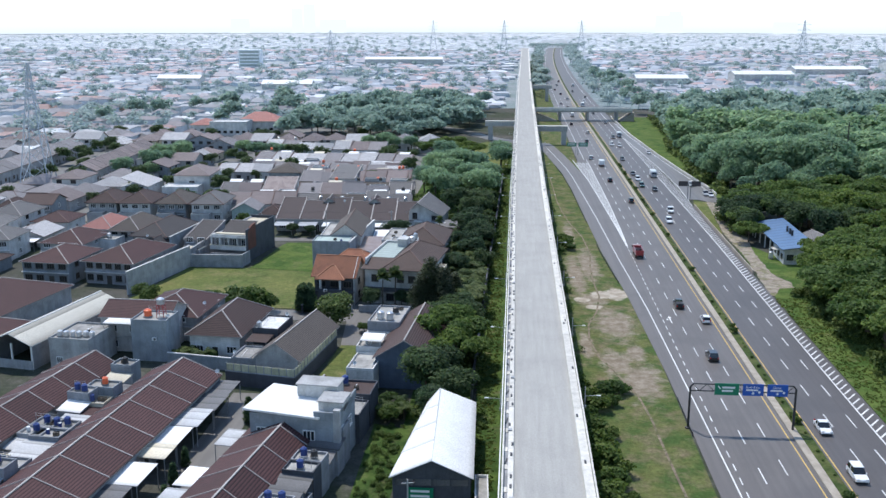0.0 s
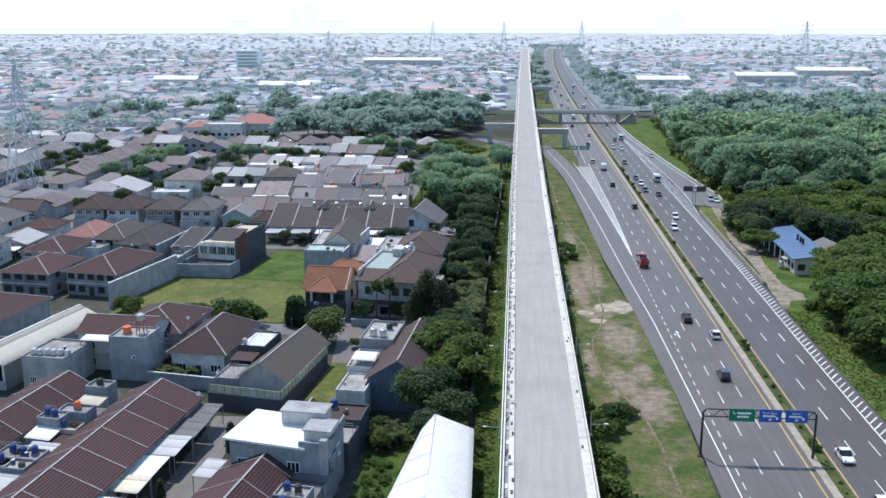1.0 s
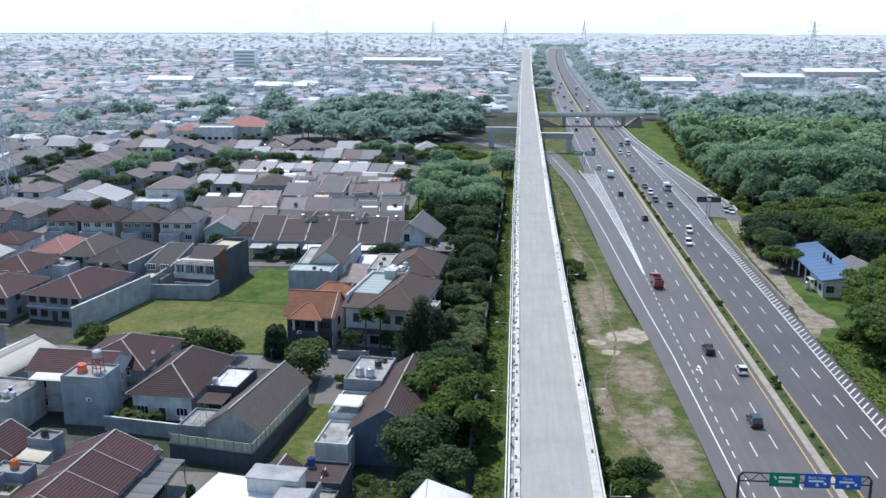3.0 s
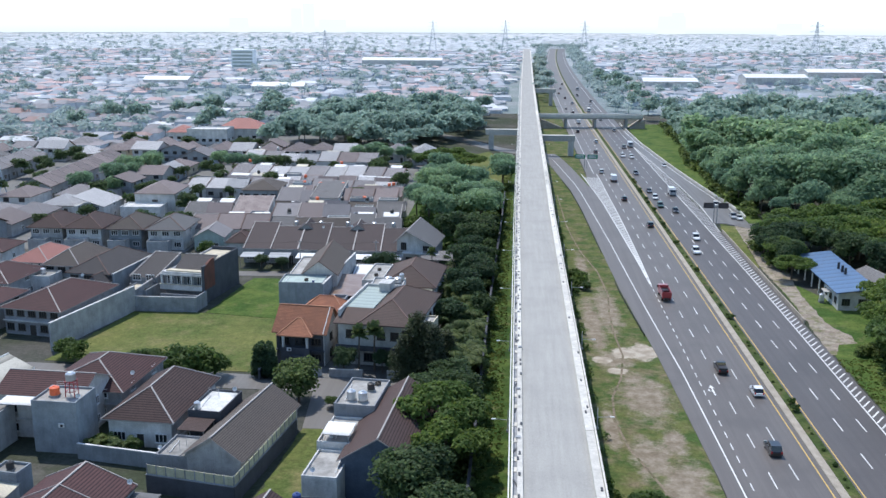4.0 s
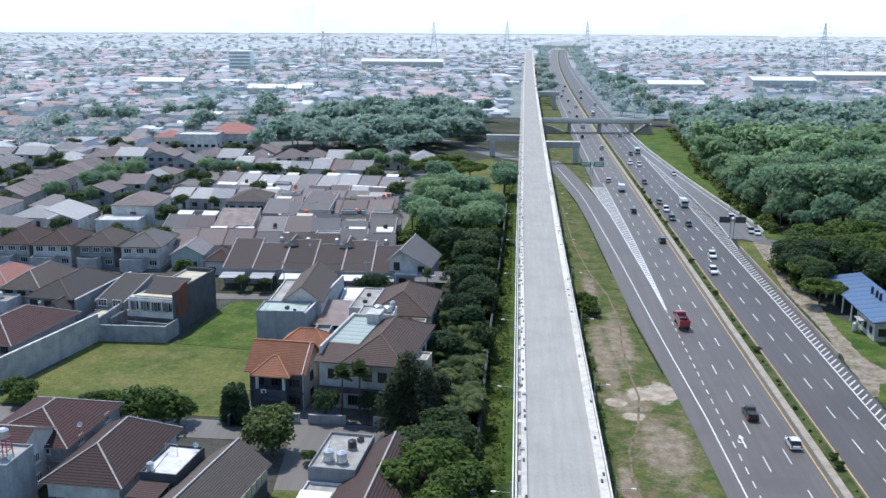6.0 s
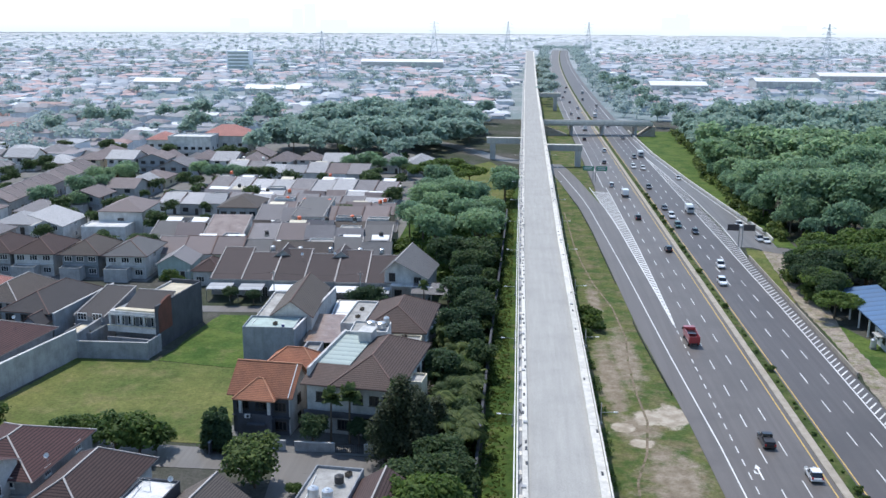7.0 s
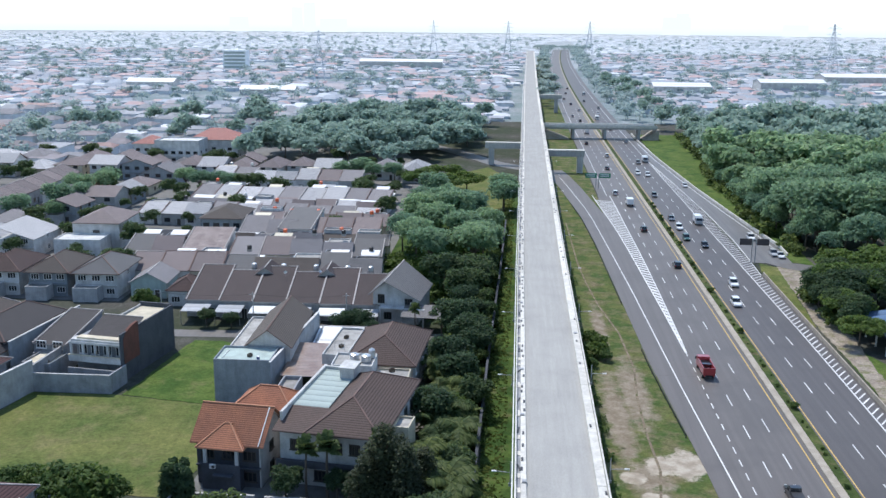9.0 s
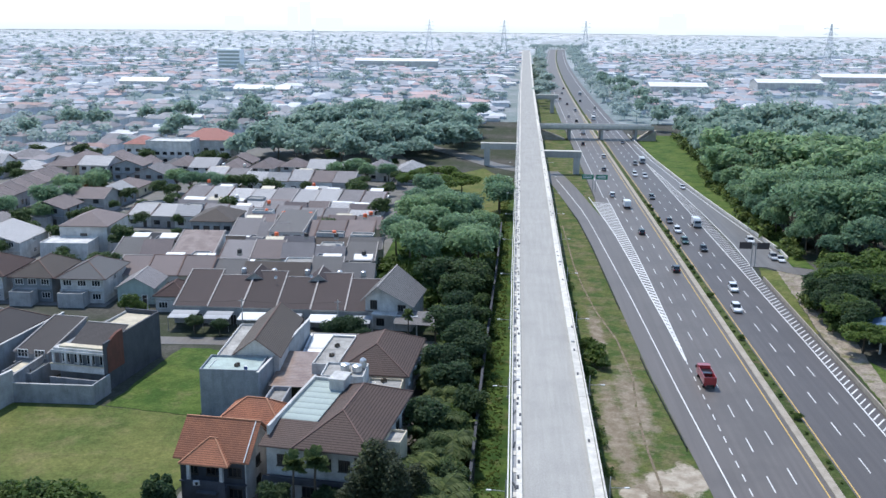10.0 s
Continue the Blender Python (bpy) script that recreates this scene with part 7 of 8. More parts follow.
def palm_kind(label, h, n, length, seed, lift=(0.0, 1.1), droop=0.16):
    t = thing("palm_tree", 0, -300, 0, 0, label, "palm tree")
    r = random.Random(seed)
    s = Mesh()
    p = Vector((0, 0, -0.2))
    for i in range(6):
        q = Vector((0.05 * i * r.uniform(0.5, 1.5), 0.04 * i, h * (i + 1) / 6))
        s.tube(p, q, 0.2 - 0.012 * i, 0.188 - 0.012 * i, 7)
        p = q
    part("trunk", s, "bark", t)
    fr = Mesh()
    for i in range(n):
        a, up = 2 * math.pi * i / n + r.uniform(-0.2, 0.2), r.uniform(*lift)
        pts = []
        for k in range(6):
            d = length * k / 5
            pts.append(p + Vector((math.cos(a) * d * (0.95 - up * 0.2), math.sin(a) * d * (0.95 - up * 0.2), d * up * 0.7 - droop * d * d * (0.8 + up * 0.2) + 0.1)))
        side = Vector((-math.sin(a), math.cos(a), 0))
        for u, v in zip(pts, pts[1:]):
            fr.bar(u, v, 0.05, 0.05)
        for k in range(1, 17):
            f = k / 17 * 5
            u = pts[int(f)].lerp(pts[int(f) + 1], f - int(f))
            d = (pts[int(f) + 1] - pts[int(f)]).normalized()
            reach = length * 0.34 * math.sin(math.pi * (0.12 + 0.83 * k / 17)) * r.uniform(0.85, 1.1)
            for sg in (-1, 1):
                tip = u + side * sg * reach + d * reach * 0.55 + Vector((0, 0, -reach * r.uniform(0.35, 0.75)))
                mid = (u + tip) / 2 + Vector((0, 0, reach * 0.08))
                fr.face([u - d * 0.07, mid - d * 0.1, tip, mid + d * 0.1, u + d * 0.07][::sg])
    part("crown", fr, "leaf_palm", t)
    return t


def banana_kind(label, h, n, length, seed):
    """A clump of broad upright leaves, each blade folded along its midrib and torn in places."""
    t = thing("banana_plant", 0, -300, 0, 0, label, "banana plant")
    r = random.Random(seed)
    st, bl = Mesh(), Mesh()
    for c in range(3):
        ox, oy, hh = r.uniform(-0.8, 0.8), r.uniform(-0.8, 0.8), h * r.uniform(0.7, 1.1)
        st.tube((ox, oy, -0.2), (ox, oy, hh), 0.13, 0.09, 6)
        for i in range(n):
            a, up = 2 * math.pi * i / n + r.uniform(-0.4, 0.4), r.uniform(0.5, 1.3)
            side = Vector((-math.sin(a), math.cos(a), 0))
            pts = [Vector((ox + math.cos(a) * d * 0.8, oy + math.sin(a) * d * 0.8, hh + d * up - 0.34 * d * d)) for d in (length * k / 5 for k in range(6))]
            for k, (u, v) in enumerate(zip(pts, pts[1:])):
                w0, w1 = 0.36 * math.sin(math.pi * (k + 0.3) / 5.6), 0.36 * math.sin(math.pi * (k + 1.15) / 5.6)
                for sg in (-1, 1):
                    bl.face([u, u + side * sg * w0 + Vector((0, 0, -0.12)), v + side * sg * w1 + Vector((0, 0, -0.14)), v][::sg])
    part("stem", st, "leaf_banana", t)
    part("crown", bl, "leaf_banana", t)
    return t


def spire_kind(label, h, R, leaf, seed):
    lob = [(0, 0, h * k, R * (1 - k) ** 0.7 + 0.25) for k in (0.15, 0.3, 0.45, 0.6, 0.75, 0.88)]
    return tree_kind(label, lob, h * 0.5, 0.12, leaf, 700, 0.3, seed)


rain = []
for sd in (1, 2, 3):
    r = random.Random(sd)
    lob = []
    for i in range(15):
        a, k = r.uniform(0, 6.28), 8.2 * math.sqrt(r.random())
        lob.append((k * math.cos(a), k * math.sin(a), 10.5 - 0.035 * k * k + r.uniform(-1.0, 1.0), r.uniform(1.9, 3.3)))
    rain.append(tree_kind("broad umbrella-shaped rain tree with bright feathery foliage", lob, 7.0, 0.5, "leaf_rain", 4300, 0.43, sd, 0.5))
wood = [tree_kind("tall broad-leaved tree of the wood with dense green crown", lobes_round(9.5 + sd % 3, 6.2, 11, sd), 7.5, 0.4, "leaf_wood_haze", 2600, 0.44, sd, 0.85, 0.5) for sd in (11, 12, 13, 14)]
belt = [tree_kind("broad-leaved tree of the belt behind the estate", lobes_round(9.0 + sd % 3, 6.0, 9, sd), 7.5, 0.4, "leaf_belt_haze", 1500, 0.62, sd, 0.85) for sd in (15, 16, 17)]
dark = [tree_kind("dark leafy garden tree with a rounded crown", lobes_round(5.6, 3.7, 9, sd), 4.2, 0.25, "leaf_dark", 2500, 0.27, sd, 0.9) for sd in (21, 22, 23)]
fresh = [tree_kind("bushy green tree with a low spreading crown", lobes_round(3.0, 2.6, 8, sd), 2.0, 0.16, "leaf_fresh", 1300, 0.23, sd, 0.8) for sd in (31, 32)]
shrub = [tree_kind("low leafy green roadside shrub", lobes_round(0.9, 1.2, 5, sd), 0.6, 0.06, "leaf_fresh", 420, 0.17, sd, 0.75) for sd in (41, 42)]
palms = [palm_kind("palm tree with a slim trunk and a dense round crown", 7.4, 30, 1.9, 51, (-0.5, 2.2), 0.22), palm_kind("young palm with arching green fronds", 3.4, 13, 3.2, 52)]
banana = [banana_kind("clump of banana plants with broad torn leaves", 2.4, 8, 2.4, sd) for sd in (55, 56)]
feather = tree_kind("tall feathery dark tree with fine drooping foliage", [(0, 0, 7.2, 1.6), (0.9, 0.3, 5.4, 1.9), (-0.8, -0.5, 4.4, 2.0), (0.3, -0.9, 3.0, 2.1), (-0.4, 0.9, 2.4, 2.2), (0.1, 0.1, 9.0, 1.1)], 8.5, 0.2, "leaf_feather", 5200, 0.17, 63, 1.25, 0.4)
mixed = [tree_kind("bushy garden tree with mid-green mottled leaves", lobes_round(3.4, 2.6, 10, sd, 0.7, 0.7), 2.4, 0.16, "leaf_mixed", 2600, 0.2, sd, 0.9) for sd in (35, 36)]
spire = spire_kind("slim dark cypress-like conical tree", 5.2, 0.8, "leaf_dark", 61)
for t in shrub:
    t.name = "shrub"
    t["category"] = "shrub"

TREES = random.Random(9)
USED = set()


def plant(kind, x, y, s=1.0, z=0.0, group=""):
    src = TREES.choice(kind) if isinstance(kind, list) else kind
    m = pose(x, y, z, 0, 0, TREES.uniform(0, 360))
    sx = s * TREES.uniform(0.92, 1.1)
    if src not in USED:
        USED.add(src)
        ob = src
    else:
        ob = copy_thing(src, m)
    ob.matrix_basis = m @ Matrix.Diagonal((sx, sx, s, 1))
    if group:
        ob["group"] = group
    return ob


def joined_trees(name, places, leaf, seed, label, n_leaf=520, size=0.8, low=False):
    """Trees past counting: the same lobed crowns, joined into one mesh."""
    protos = []
    for k in range(5):
        me = crown_data("crown_source", lobes_round(1.1, 1.7, 6, seed + k) if low else lobes_round(9.5 + k % 3, 6.2, 8, seed + k), leaf, n_leaf, size, seed + k, 0.85, not low, 0.42)
        co = np.empty(len(me.vertices) * 3)
        me.vertices.foreach_get("co", co)
        protos.append((co.reshape(-1, 3), [tuple(p.vertices) for p in me.polygons]))
        bpy.data.meshes.remove(me)
    r = random.Random(seed)
    V, F, n = [], [], 0
    for x, y, s in places:
        co, fs = r.choice(protos)
        a, k = r.uniform(0, 6.28), s * r.uniform(0.92, 1.1)
        rot = np.array([[math.cos(a), -math.sin(a), 0], [math.sin(a), math.cos(a), 0], [0, 0, 1]])
        V.append((co * (k, k, s)) @ rot.T + (x, y, 0))
        F += [tuple(i + n for i in f) for f in fs]
        n += len(co)
    me = bpy.data.meshes.new(name)
    me.from_pydata(np.concatenate(V).tolist(), [], F)
    me.materials.append(MATS[leaf])
    return tagged(new(name, me), label, "trees", kind="stuff")


# rain trees by the motorway, near right
for x, y, s in ((72.4, 214, 0.75), (73.0, 227, 0.7), (71.6, 201, 0.7), (73.4, 184, 0.8), (80, 243, 0.75), (75.5, 172, 0.95), (73.5, 192, 0.8), (76.5, 207, 0.95), (79, 222, 0.95), (86, 186, 1.1), (88, 204, 1.1), (90, 220, 1.1), (83, 234, 0.9), (93, 238, 1.0), (99, 210, 1.1), (101, 228, 1.1), (76, 154, 1.0), (87, 165, 1.1), (97, 190, 1.1),
                (104, 246, 1.1), (112, 232, 1.1), (92, 254, 0.8), (114, 254, 1.1), (104, 264, 1.0), (88, 146, 1.0)):
    plant(rain, x, y, s, group="rain trees by the motorway")
for x, y, s in ((76.5, 306, 0.8), (84, 302, 0.9), (92, 298, 0.95), (101, 296, 1.0), (88, 314, 1.0), (98, 310, 1.0), (109, 304, 1.05), (95, 284, 0.8), (107, 286, 1.0), (118, 292, 1.05), (106, 320, 1.05), (118, 312, 1.1), (79, 318, 0.8)):
    plant(rain, x, y, s, group="trees behind the site building")
for x, y, s in ((68.8, 291, 0.55), (67.6, 297, 0.5), (70.2, 301, 0.6), (69.6, 309, 0.55), (86, 286, 0.7), (72.5, 296, 0.6), (74, 312, 0.65), (90, 276, 0.7), (98, 272, 0.8), (69.4, 283, 0.5), (71.0, 286.5, 0.55), (68.6, 303, 0.55), (73.0, 304, 0.65), (77, 300, 0.7), (82, 293, 0.7)):
    plant(dark, x, y, s * 1.75, group="trees behind the site building")
# the wood on the right
rest = []
wood_edge = along([(260, 100), (340, 88), (357, 80), (400, 77), (476, 79), (553, 87), (664, 93)])
for iy in range(34):
    y = 266 + iy * 11.6
    for ix in range(28):
        x = 82 + ix * 8.6 + TREES.uniform(-3, 3) + (iy % 2) * 4
        yy = y + TREES.uniform(-4, 4)
        if x > 40 + yy * 0.42 or (yy < 338 and x < 120) or yy > 660 or x < wood_edge(yy) + 2:
            continue
        s = TREES.choice((0.62, 0.75, 0.85, 0.95, 1.05, 1.15, 1.3, 1.42))
        if yy < 415 and x < wood_edge(yy) + 55:
            plant(wood, x, yy, s, group="trees of the wood")
        else:
            rest.append((x, yy, s))
for i in range(30):
    y = 348 + i * 10.4
    if i < 12:
        plant(wood, wood_edge(y) + TREES.uniform(-1, 2.5), y, TREES.uniform(0.45, 0.7), group="trees of the wood")
    else:
        rest.append((wood_edge(y) + TREES.uniform(-1, 2.5), y, TREES.uniform(0.5, 0.75)))
# back of the wood: the second mesh takes leaves painted with more haze
joined_trees("woodland", [p for p in rest if p[1] < 520], "leaf_wood_haze", 71, "dense green woodland beside the motorway", 480, 0.85)
joined_trees("woodland", [p for p in rest if p[1] >= 520], "leaf_belt_haze", 75, "hazy green woodland beside the motorway", 340, 1.0)

# belt of dark trees between the houses and the river wall
for x, y, s in ((-14.5, 152, 1.1), (-11.5, 158, 0.95), (-9.4, 168, 0.9), (-14.5, 183, 1.0), (-9.5, 184, 1.0), (-9.2, 146, 1.0), (-12, 141, 0.8), (-11.0, 192, 0.9)):
    plant(dark, x, y, s, group="dark trees along the boundary wall")
plant(rain, -12.4, 171, 0.85)
plant(rain, -10.4, 163, 0.7)
for i in range(64):
    y = 203 + i * 1.0
    plant((mixed, banana, palms[1], fresh, mixed, banana, palms[1], dark)[i % 8], TREES.uniform(-15.0, -7.4), y, TREES.choice((0.45, 0.6, 0.8, 0.95, 1.15)), group="trees along the boundary wall")
for i in range(24):
    y = 262 + i * 2.6
    plant((dark, mixed, mixed)[i % 3], TREES.uniform(-14.5, -8.0), y, TREES.uniform(0.8, 1.2), group="trees along the boundary wall")
plant(mixed, -36.8, 188.6, 1.35, group="garden trees")
for x, y, s in ((-9.2, 202.5, 1.5), (-13.2, 209.5, 1.4), (-8.8, 219, 1.3), (-11.0, 226, 1.35), (-14.4, 231, 1.2), (-9.4, 236, 1.3), (-12.8, 252, 1.3), (-10.2, 258, 1.2), (-9.6, 199.5, 1.5), (-12.4, 205.0, 1.2), (-10.0, 212, 1.1), (-13.8, 223, 1.2), (-9.6, 231, 0.9), (-12.4, 240, 1.0), (-14.2, 247, 1.3), (-11.2, 286, 1.3), (-13.4, 279, 1.2), (-16.4, 276, 1.0), (-9.8, 292, 1.1), (-8.6, 206.5, 0.8), (-14.6, 213, 1.0)):
    plant(palms[1], x, y, s, group="palms along the boundary wall")
for x, y, s in ((-17.6, 199.6, 1.25), (-14.6, 197.0, 1.1), (-16.2, 203.4, 0.95), (-19.8, 197.6, 0.9), (-12.6, 201.0, 0.9)):
    plant(feather, x, y, s, group="feathery trees beside the house")
for x, y, s in ((-29.0, 203.4, 1.0), (-26.2, 203.8, 1.05), (-19.2, 204.4, 1.1), (-21.6, 272.5, 0.8), (-16.2, 273.5, 0.85)):
    plant(palms[0], x, y, s, group="palms before the houses")
for x, y, s in ((-31.6, 202.5, 0.6), (-24.6, 203.0, 0.55), (-22.0, 201.6, 0.5),  (-33.2, 268.6, 0.8), (-36, 268.4, 0.7), (-30.5, 267.8, 0.6), (-50.5, 273, 0.5), (-60.5, 273.4, 0.45), (-66, 274, 0.5)):
    plant(dark, x, y, s, group="garden trees")
for x, y in ((-45.4, 199.6), (-46.6, 201.4), (-44.2, 199.0), (-46.9, 199.8), (-45.2, 201.6)):
    plant(spire, x, y, 1.2, group="conical garden trees")
for x, y, s in ((-69.5, 199.5, 1.0), (-67, 202.0, 0.9), (-65.0, 200.5, 0.9), (-83, 203.5, 0.9), (-86, 206, 0.9), (-57, 197.5, 1.7), (-60.5, 198.5, 1.5), (-54.6, 198.6, 1.2), (-57, 167, 0.6), (-62.5, 168, 0.6), (-30.6, 186.5, 0.5), (-19.5, 141.5, 0.7), (-18.0, 145, 0.6), (-20.6, 148, 0.6), (-84.4, 286.5, 1.0), (-82.0, 284.6, 0.8)):
    plant(fresh, x, y, s, -0.75 * s if s > 1 else -0.2, group="low garden trees")
for x, y in ((-46.6, 118), (-45.6, 112), (-46.2, 106), (-42.0, 140), (-47, 124), (-46, 100)):
    plant(spire, x, y, TREES.uniform(0.6, 0.9), group="conical garden trees")
for x, y in ((-59.5, 166), (-61.0, 167.4), (-57.4, 166.6), (-63, 166.8), (-18.6, 147), (-20.4, 144), (-17.2, 143)):
    plant(palms[1], x, y, 0.6, group="young palms in gardens")
for x, y, s in ((73, 205, 0.75), (72, 190, 0.7), (74, 172, 0.8), (73, 156, 0.7), (76, 218, 0.8), (68.5, 276, 0.5), (70.5, 290, 0.6)):
    plant(rain, x, y, s, group="spreading trees beside the motorway")
# shrubs on the verge and in the median
for x, y, s in ((13.8, 128, 1.9), (12.9, 134, 1.7), (14.6, 122, 1.6), (13.4, 140, 1.5), (14.8, 131, 1.4), (12.6, 146, 1.1), (13.0, 117, 1.8), (13.6, 153, 1.3), (15.8, 155, 1.5), (18.4, 156.5, 1.3), (14.8, 149, 1.4), (17.2, 151, 1.1), (12.8, 158, 1.0), (20.2, 157.2, 0.8), (15.6, 138, 1.0), (16.2, 126, 1.2), (16.6, 117, 1.1), (14.8, 264, 1.6), (15.6, 269, 1.5), (14.2, 273, 1.3), (13.4, 258, 1.0), (16.4, 262, 1.1)):
    plant(shrub, x, y, s * 1.2, group="shrubs below the viaduct")
for i in range(76):
    y = 108 + i * 4.6 + TREES.uniform(-1, 1)
    plant(shrub, 46.0 + TREES.uniform(-0.3, 0.3), y + TREES.uniform(-1.6, 1.6), TREES.choice((0.2, 0.25, 0.3, 0.4, 0.75)), 0.2, group="shrubs in the median")
# trees among the estate and beyond it
yard_trees = []
PLOTS = [(min(a, c), min(b, d), max(a, c), max(b, d)) for a, b, c, d in FOOT]
n_ = 0
while n_ < 90:
    y = TREES.uniform(300, 500)
    x = -TREES.uniform(40, 0.5 * y + 20)
    if all(x < a - 2 or x > c + 2 or y < b - 2 or y > d + 2 for a, b, c, d in PLOTS):
        yard_trees.append((x, y, TREES.uniform(0.3, 0.58)))
        n_ += 1
joined_trees("garden_trees", yard_trees, "leaf_dark", 85, "dark garden trees between the houses of the estate", 700, 0.7)
for x, y, s in ((-16, 345, 1.0), (-24, 352, 1.1), (-30, 362, 1.1), (-20, 365, 1.2), (-27, 378, 1.0), (-15, 380, 1.0), (-33, 345, 0.9), (-12, 322, 1.1), (-17, 312, 1.1), (-23, 322, 1.0), (-10, 335, 1.0), (-12, 302, 1.0), (-18, 302, 1.0), (-28, 334, 1.0), (-9, 355, 0.9), (-32, 392, 1.0), (-24, 396, 0.9), (-6.0, 412, 1.0), (-5.6, 402, 1.1), (-30, 410, 1.0)):
    plant(wood if y > 318 else (dark, mixed)[int(x) % 2], x, y, s * (0.8 if y > 318 else 1.3), group="trees beside the viaduct")
plant(rain, -27, 424, 0.8), plant(rain, -36, 432, 0.8), plant(rain, -20, 436, 0.7), plant(rain, -30, 445, 0.8)
for x, y, s in ((-150, 380, 1.0), (-147, 392, 0.9), (-153, 402, 1.0), (-148, 412, 0.9), (-152, 424, 1.0), (-146, 370, 0.8), (-156, 365, 0.9), (-118, 425, 0.8), (-112, 428, 0.9), (-106, 424, 0.8), (-125, 430, 0.8), (-70, 455, 0.8), (-64, 458, 0.9), (-58, 454, 0.8), (-50, 458, 0.8)):
    plant(wood, x, y, s * 0.72, group="street trees of the estate")
rest = []
for i in range(190):
    y = TREES.uniform(484, 690)
    x = TREES.uniform(-250, -22) if i % 6 == 1 else TREES.uniform(-125, -22)
    if (-182 < x < -126 and y < 535) or (x > -40 and y < 540):
        continue
    if i % 8 == 0 and y < 580:
        plant(belt, x, y, TREES.uniform(0.8, 1.1), group="tree belt behind the estate")
    else:
        rest.append((x, y, TREES.uniform(0.7, 1.15)))
for i in range(20):
    rest.append((78 + TREES.uniform(0, 22) + bend(640 + i * 22), 640 + i * 22, TREES.uniform(0.7, 1.0)))
joined_trees("tree_belt", rest, "leaf_belt_haze", 81, "hazy belt of trees behind the estate", 380, 1.0)
joined_trees("tree_belt", [(TREES.uniform(16.0, 26) + bend(y), y, TREES.uniform(0.7, 1.1)) for y in range(800, 1420, 22)], "leaf_far_haze", 91, "pale trees between the viaduct and the motorway", 400, 0.9)

# tufts of grass
def tufts(name, area, n, size, seed, label, z=0.04):
    r = np.random.RandomState(seed)
    V, F = [], []
    x0, y0, x1, y1, ok = area
    while len(F) < n * 2:
        x, y = r.uniform(x0, x1), r.uniform(y0, y1)
        if not ok(x, y):
            continue
        for k in range(2):
            a, s = r.uniform(0, 6.28), size * r.uniform(0.5, 1.5)
            dx, dy = math.cos(a) * s, math.sin(a) * s
            b = len(V)
            V += [(x - dx, y - dy, z - 0.02), (x + dx, y + dy, z - 0.02), (x + dx * 1.4 + dy * 0.4, y + dy * 1.4, z + s * r.uniform(0.5, 1.2)), (x - dx * 1.2, y - dy * 1.2 + dx * 0.4, z + s * r.uniform(0.5, 1.2))]
            F.append((b, b + 1, b + 2, b + 3))
    me = bpy.data.meshes.new(name)
    me.from_pydata(V, [], F)
    me.materials.append(MATS["grass_tuft"])
    tagged(new(name, me), label, "grass", kind="stuff")


tufts("grass", (60.8, 120, 68.0, 218, lambda x, y: True), 1800, 0.17, 10, "rough grass beside the motorway")
tufts("grass", (-5.8, 100, -2.2, 470, lambda x, y: True), 3500, 0.2, 3, "tall weeds on the bank below the viaduct")
joined_trees("undergrowth", [(TREES.uniform(-15.4, -7.2), TREES.uniform(140, 300), TREES.uniform(0.7, 1.5)) for i in range(150)], "leaf_mixed", 101, "dense dark undergrowth along the boundary wall", 150, 0.3, True)
joined_trees("undergrowth", [(TREES.uniform(-15.4, -7.0), TREES.uniform(198, 300), TREES.uniform(0.6, 1.2)) for i in range(110)] + [(TREES.uniform(-34, -6), TREES.uniform(296, 400), TREES.uniform(0.8, 1.6)) for i in range(120)] + [(TREES.uniform(-21, -16.6), TREES.uniform(104, 140), TREES.uniform(0.18, 0.42)) for i in range(90)], "leaf_fresh", 103, "green bushes along the boundary wall", 150, 0.28, True)
joined_trees("undergrowth", [(TREES.uniform(-6.2, -4.0), TREES.uniform(100, 400), TREES.uniform(0.3, 0.6)) for i in range(120)] + [(TREES.uniform(11.2, 13.6), TREES.uniform(100, 330), TREES.uniform(0.3, 0.7)) for i in range(110)], "leaf_fresh", 105, "low green bushes beside the viaduct", 90, 0.28, True)
joined_trees("undergrowth", [(wood_edge(y) + TREES.uniform(-3.5, 3), y + TREES.uniform(-2, 2), TREES.uniform(0.9, 1.9)) for y in range(340, 640, 3)] + [(TREES.uniform(66.5, 73), TREES.uniform(140, 222), TREES.uniform(0.4, 1.1)) for i in range(80)] + [(TREES.uniform(66.8, 71.5), TREES.uniform(284, 316), TREES.uniform(0.6, 1.3)) for i in range(40)], "leaf_mixed", 107, "green bushes along the edge of the wood", 150, 0.34, True)

# ---- vehicles ----
CARS = {}


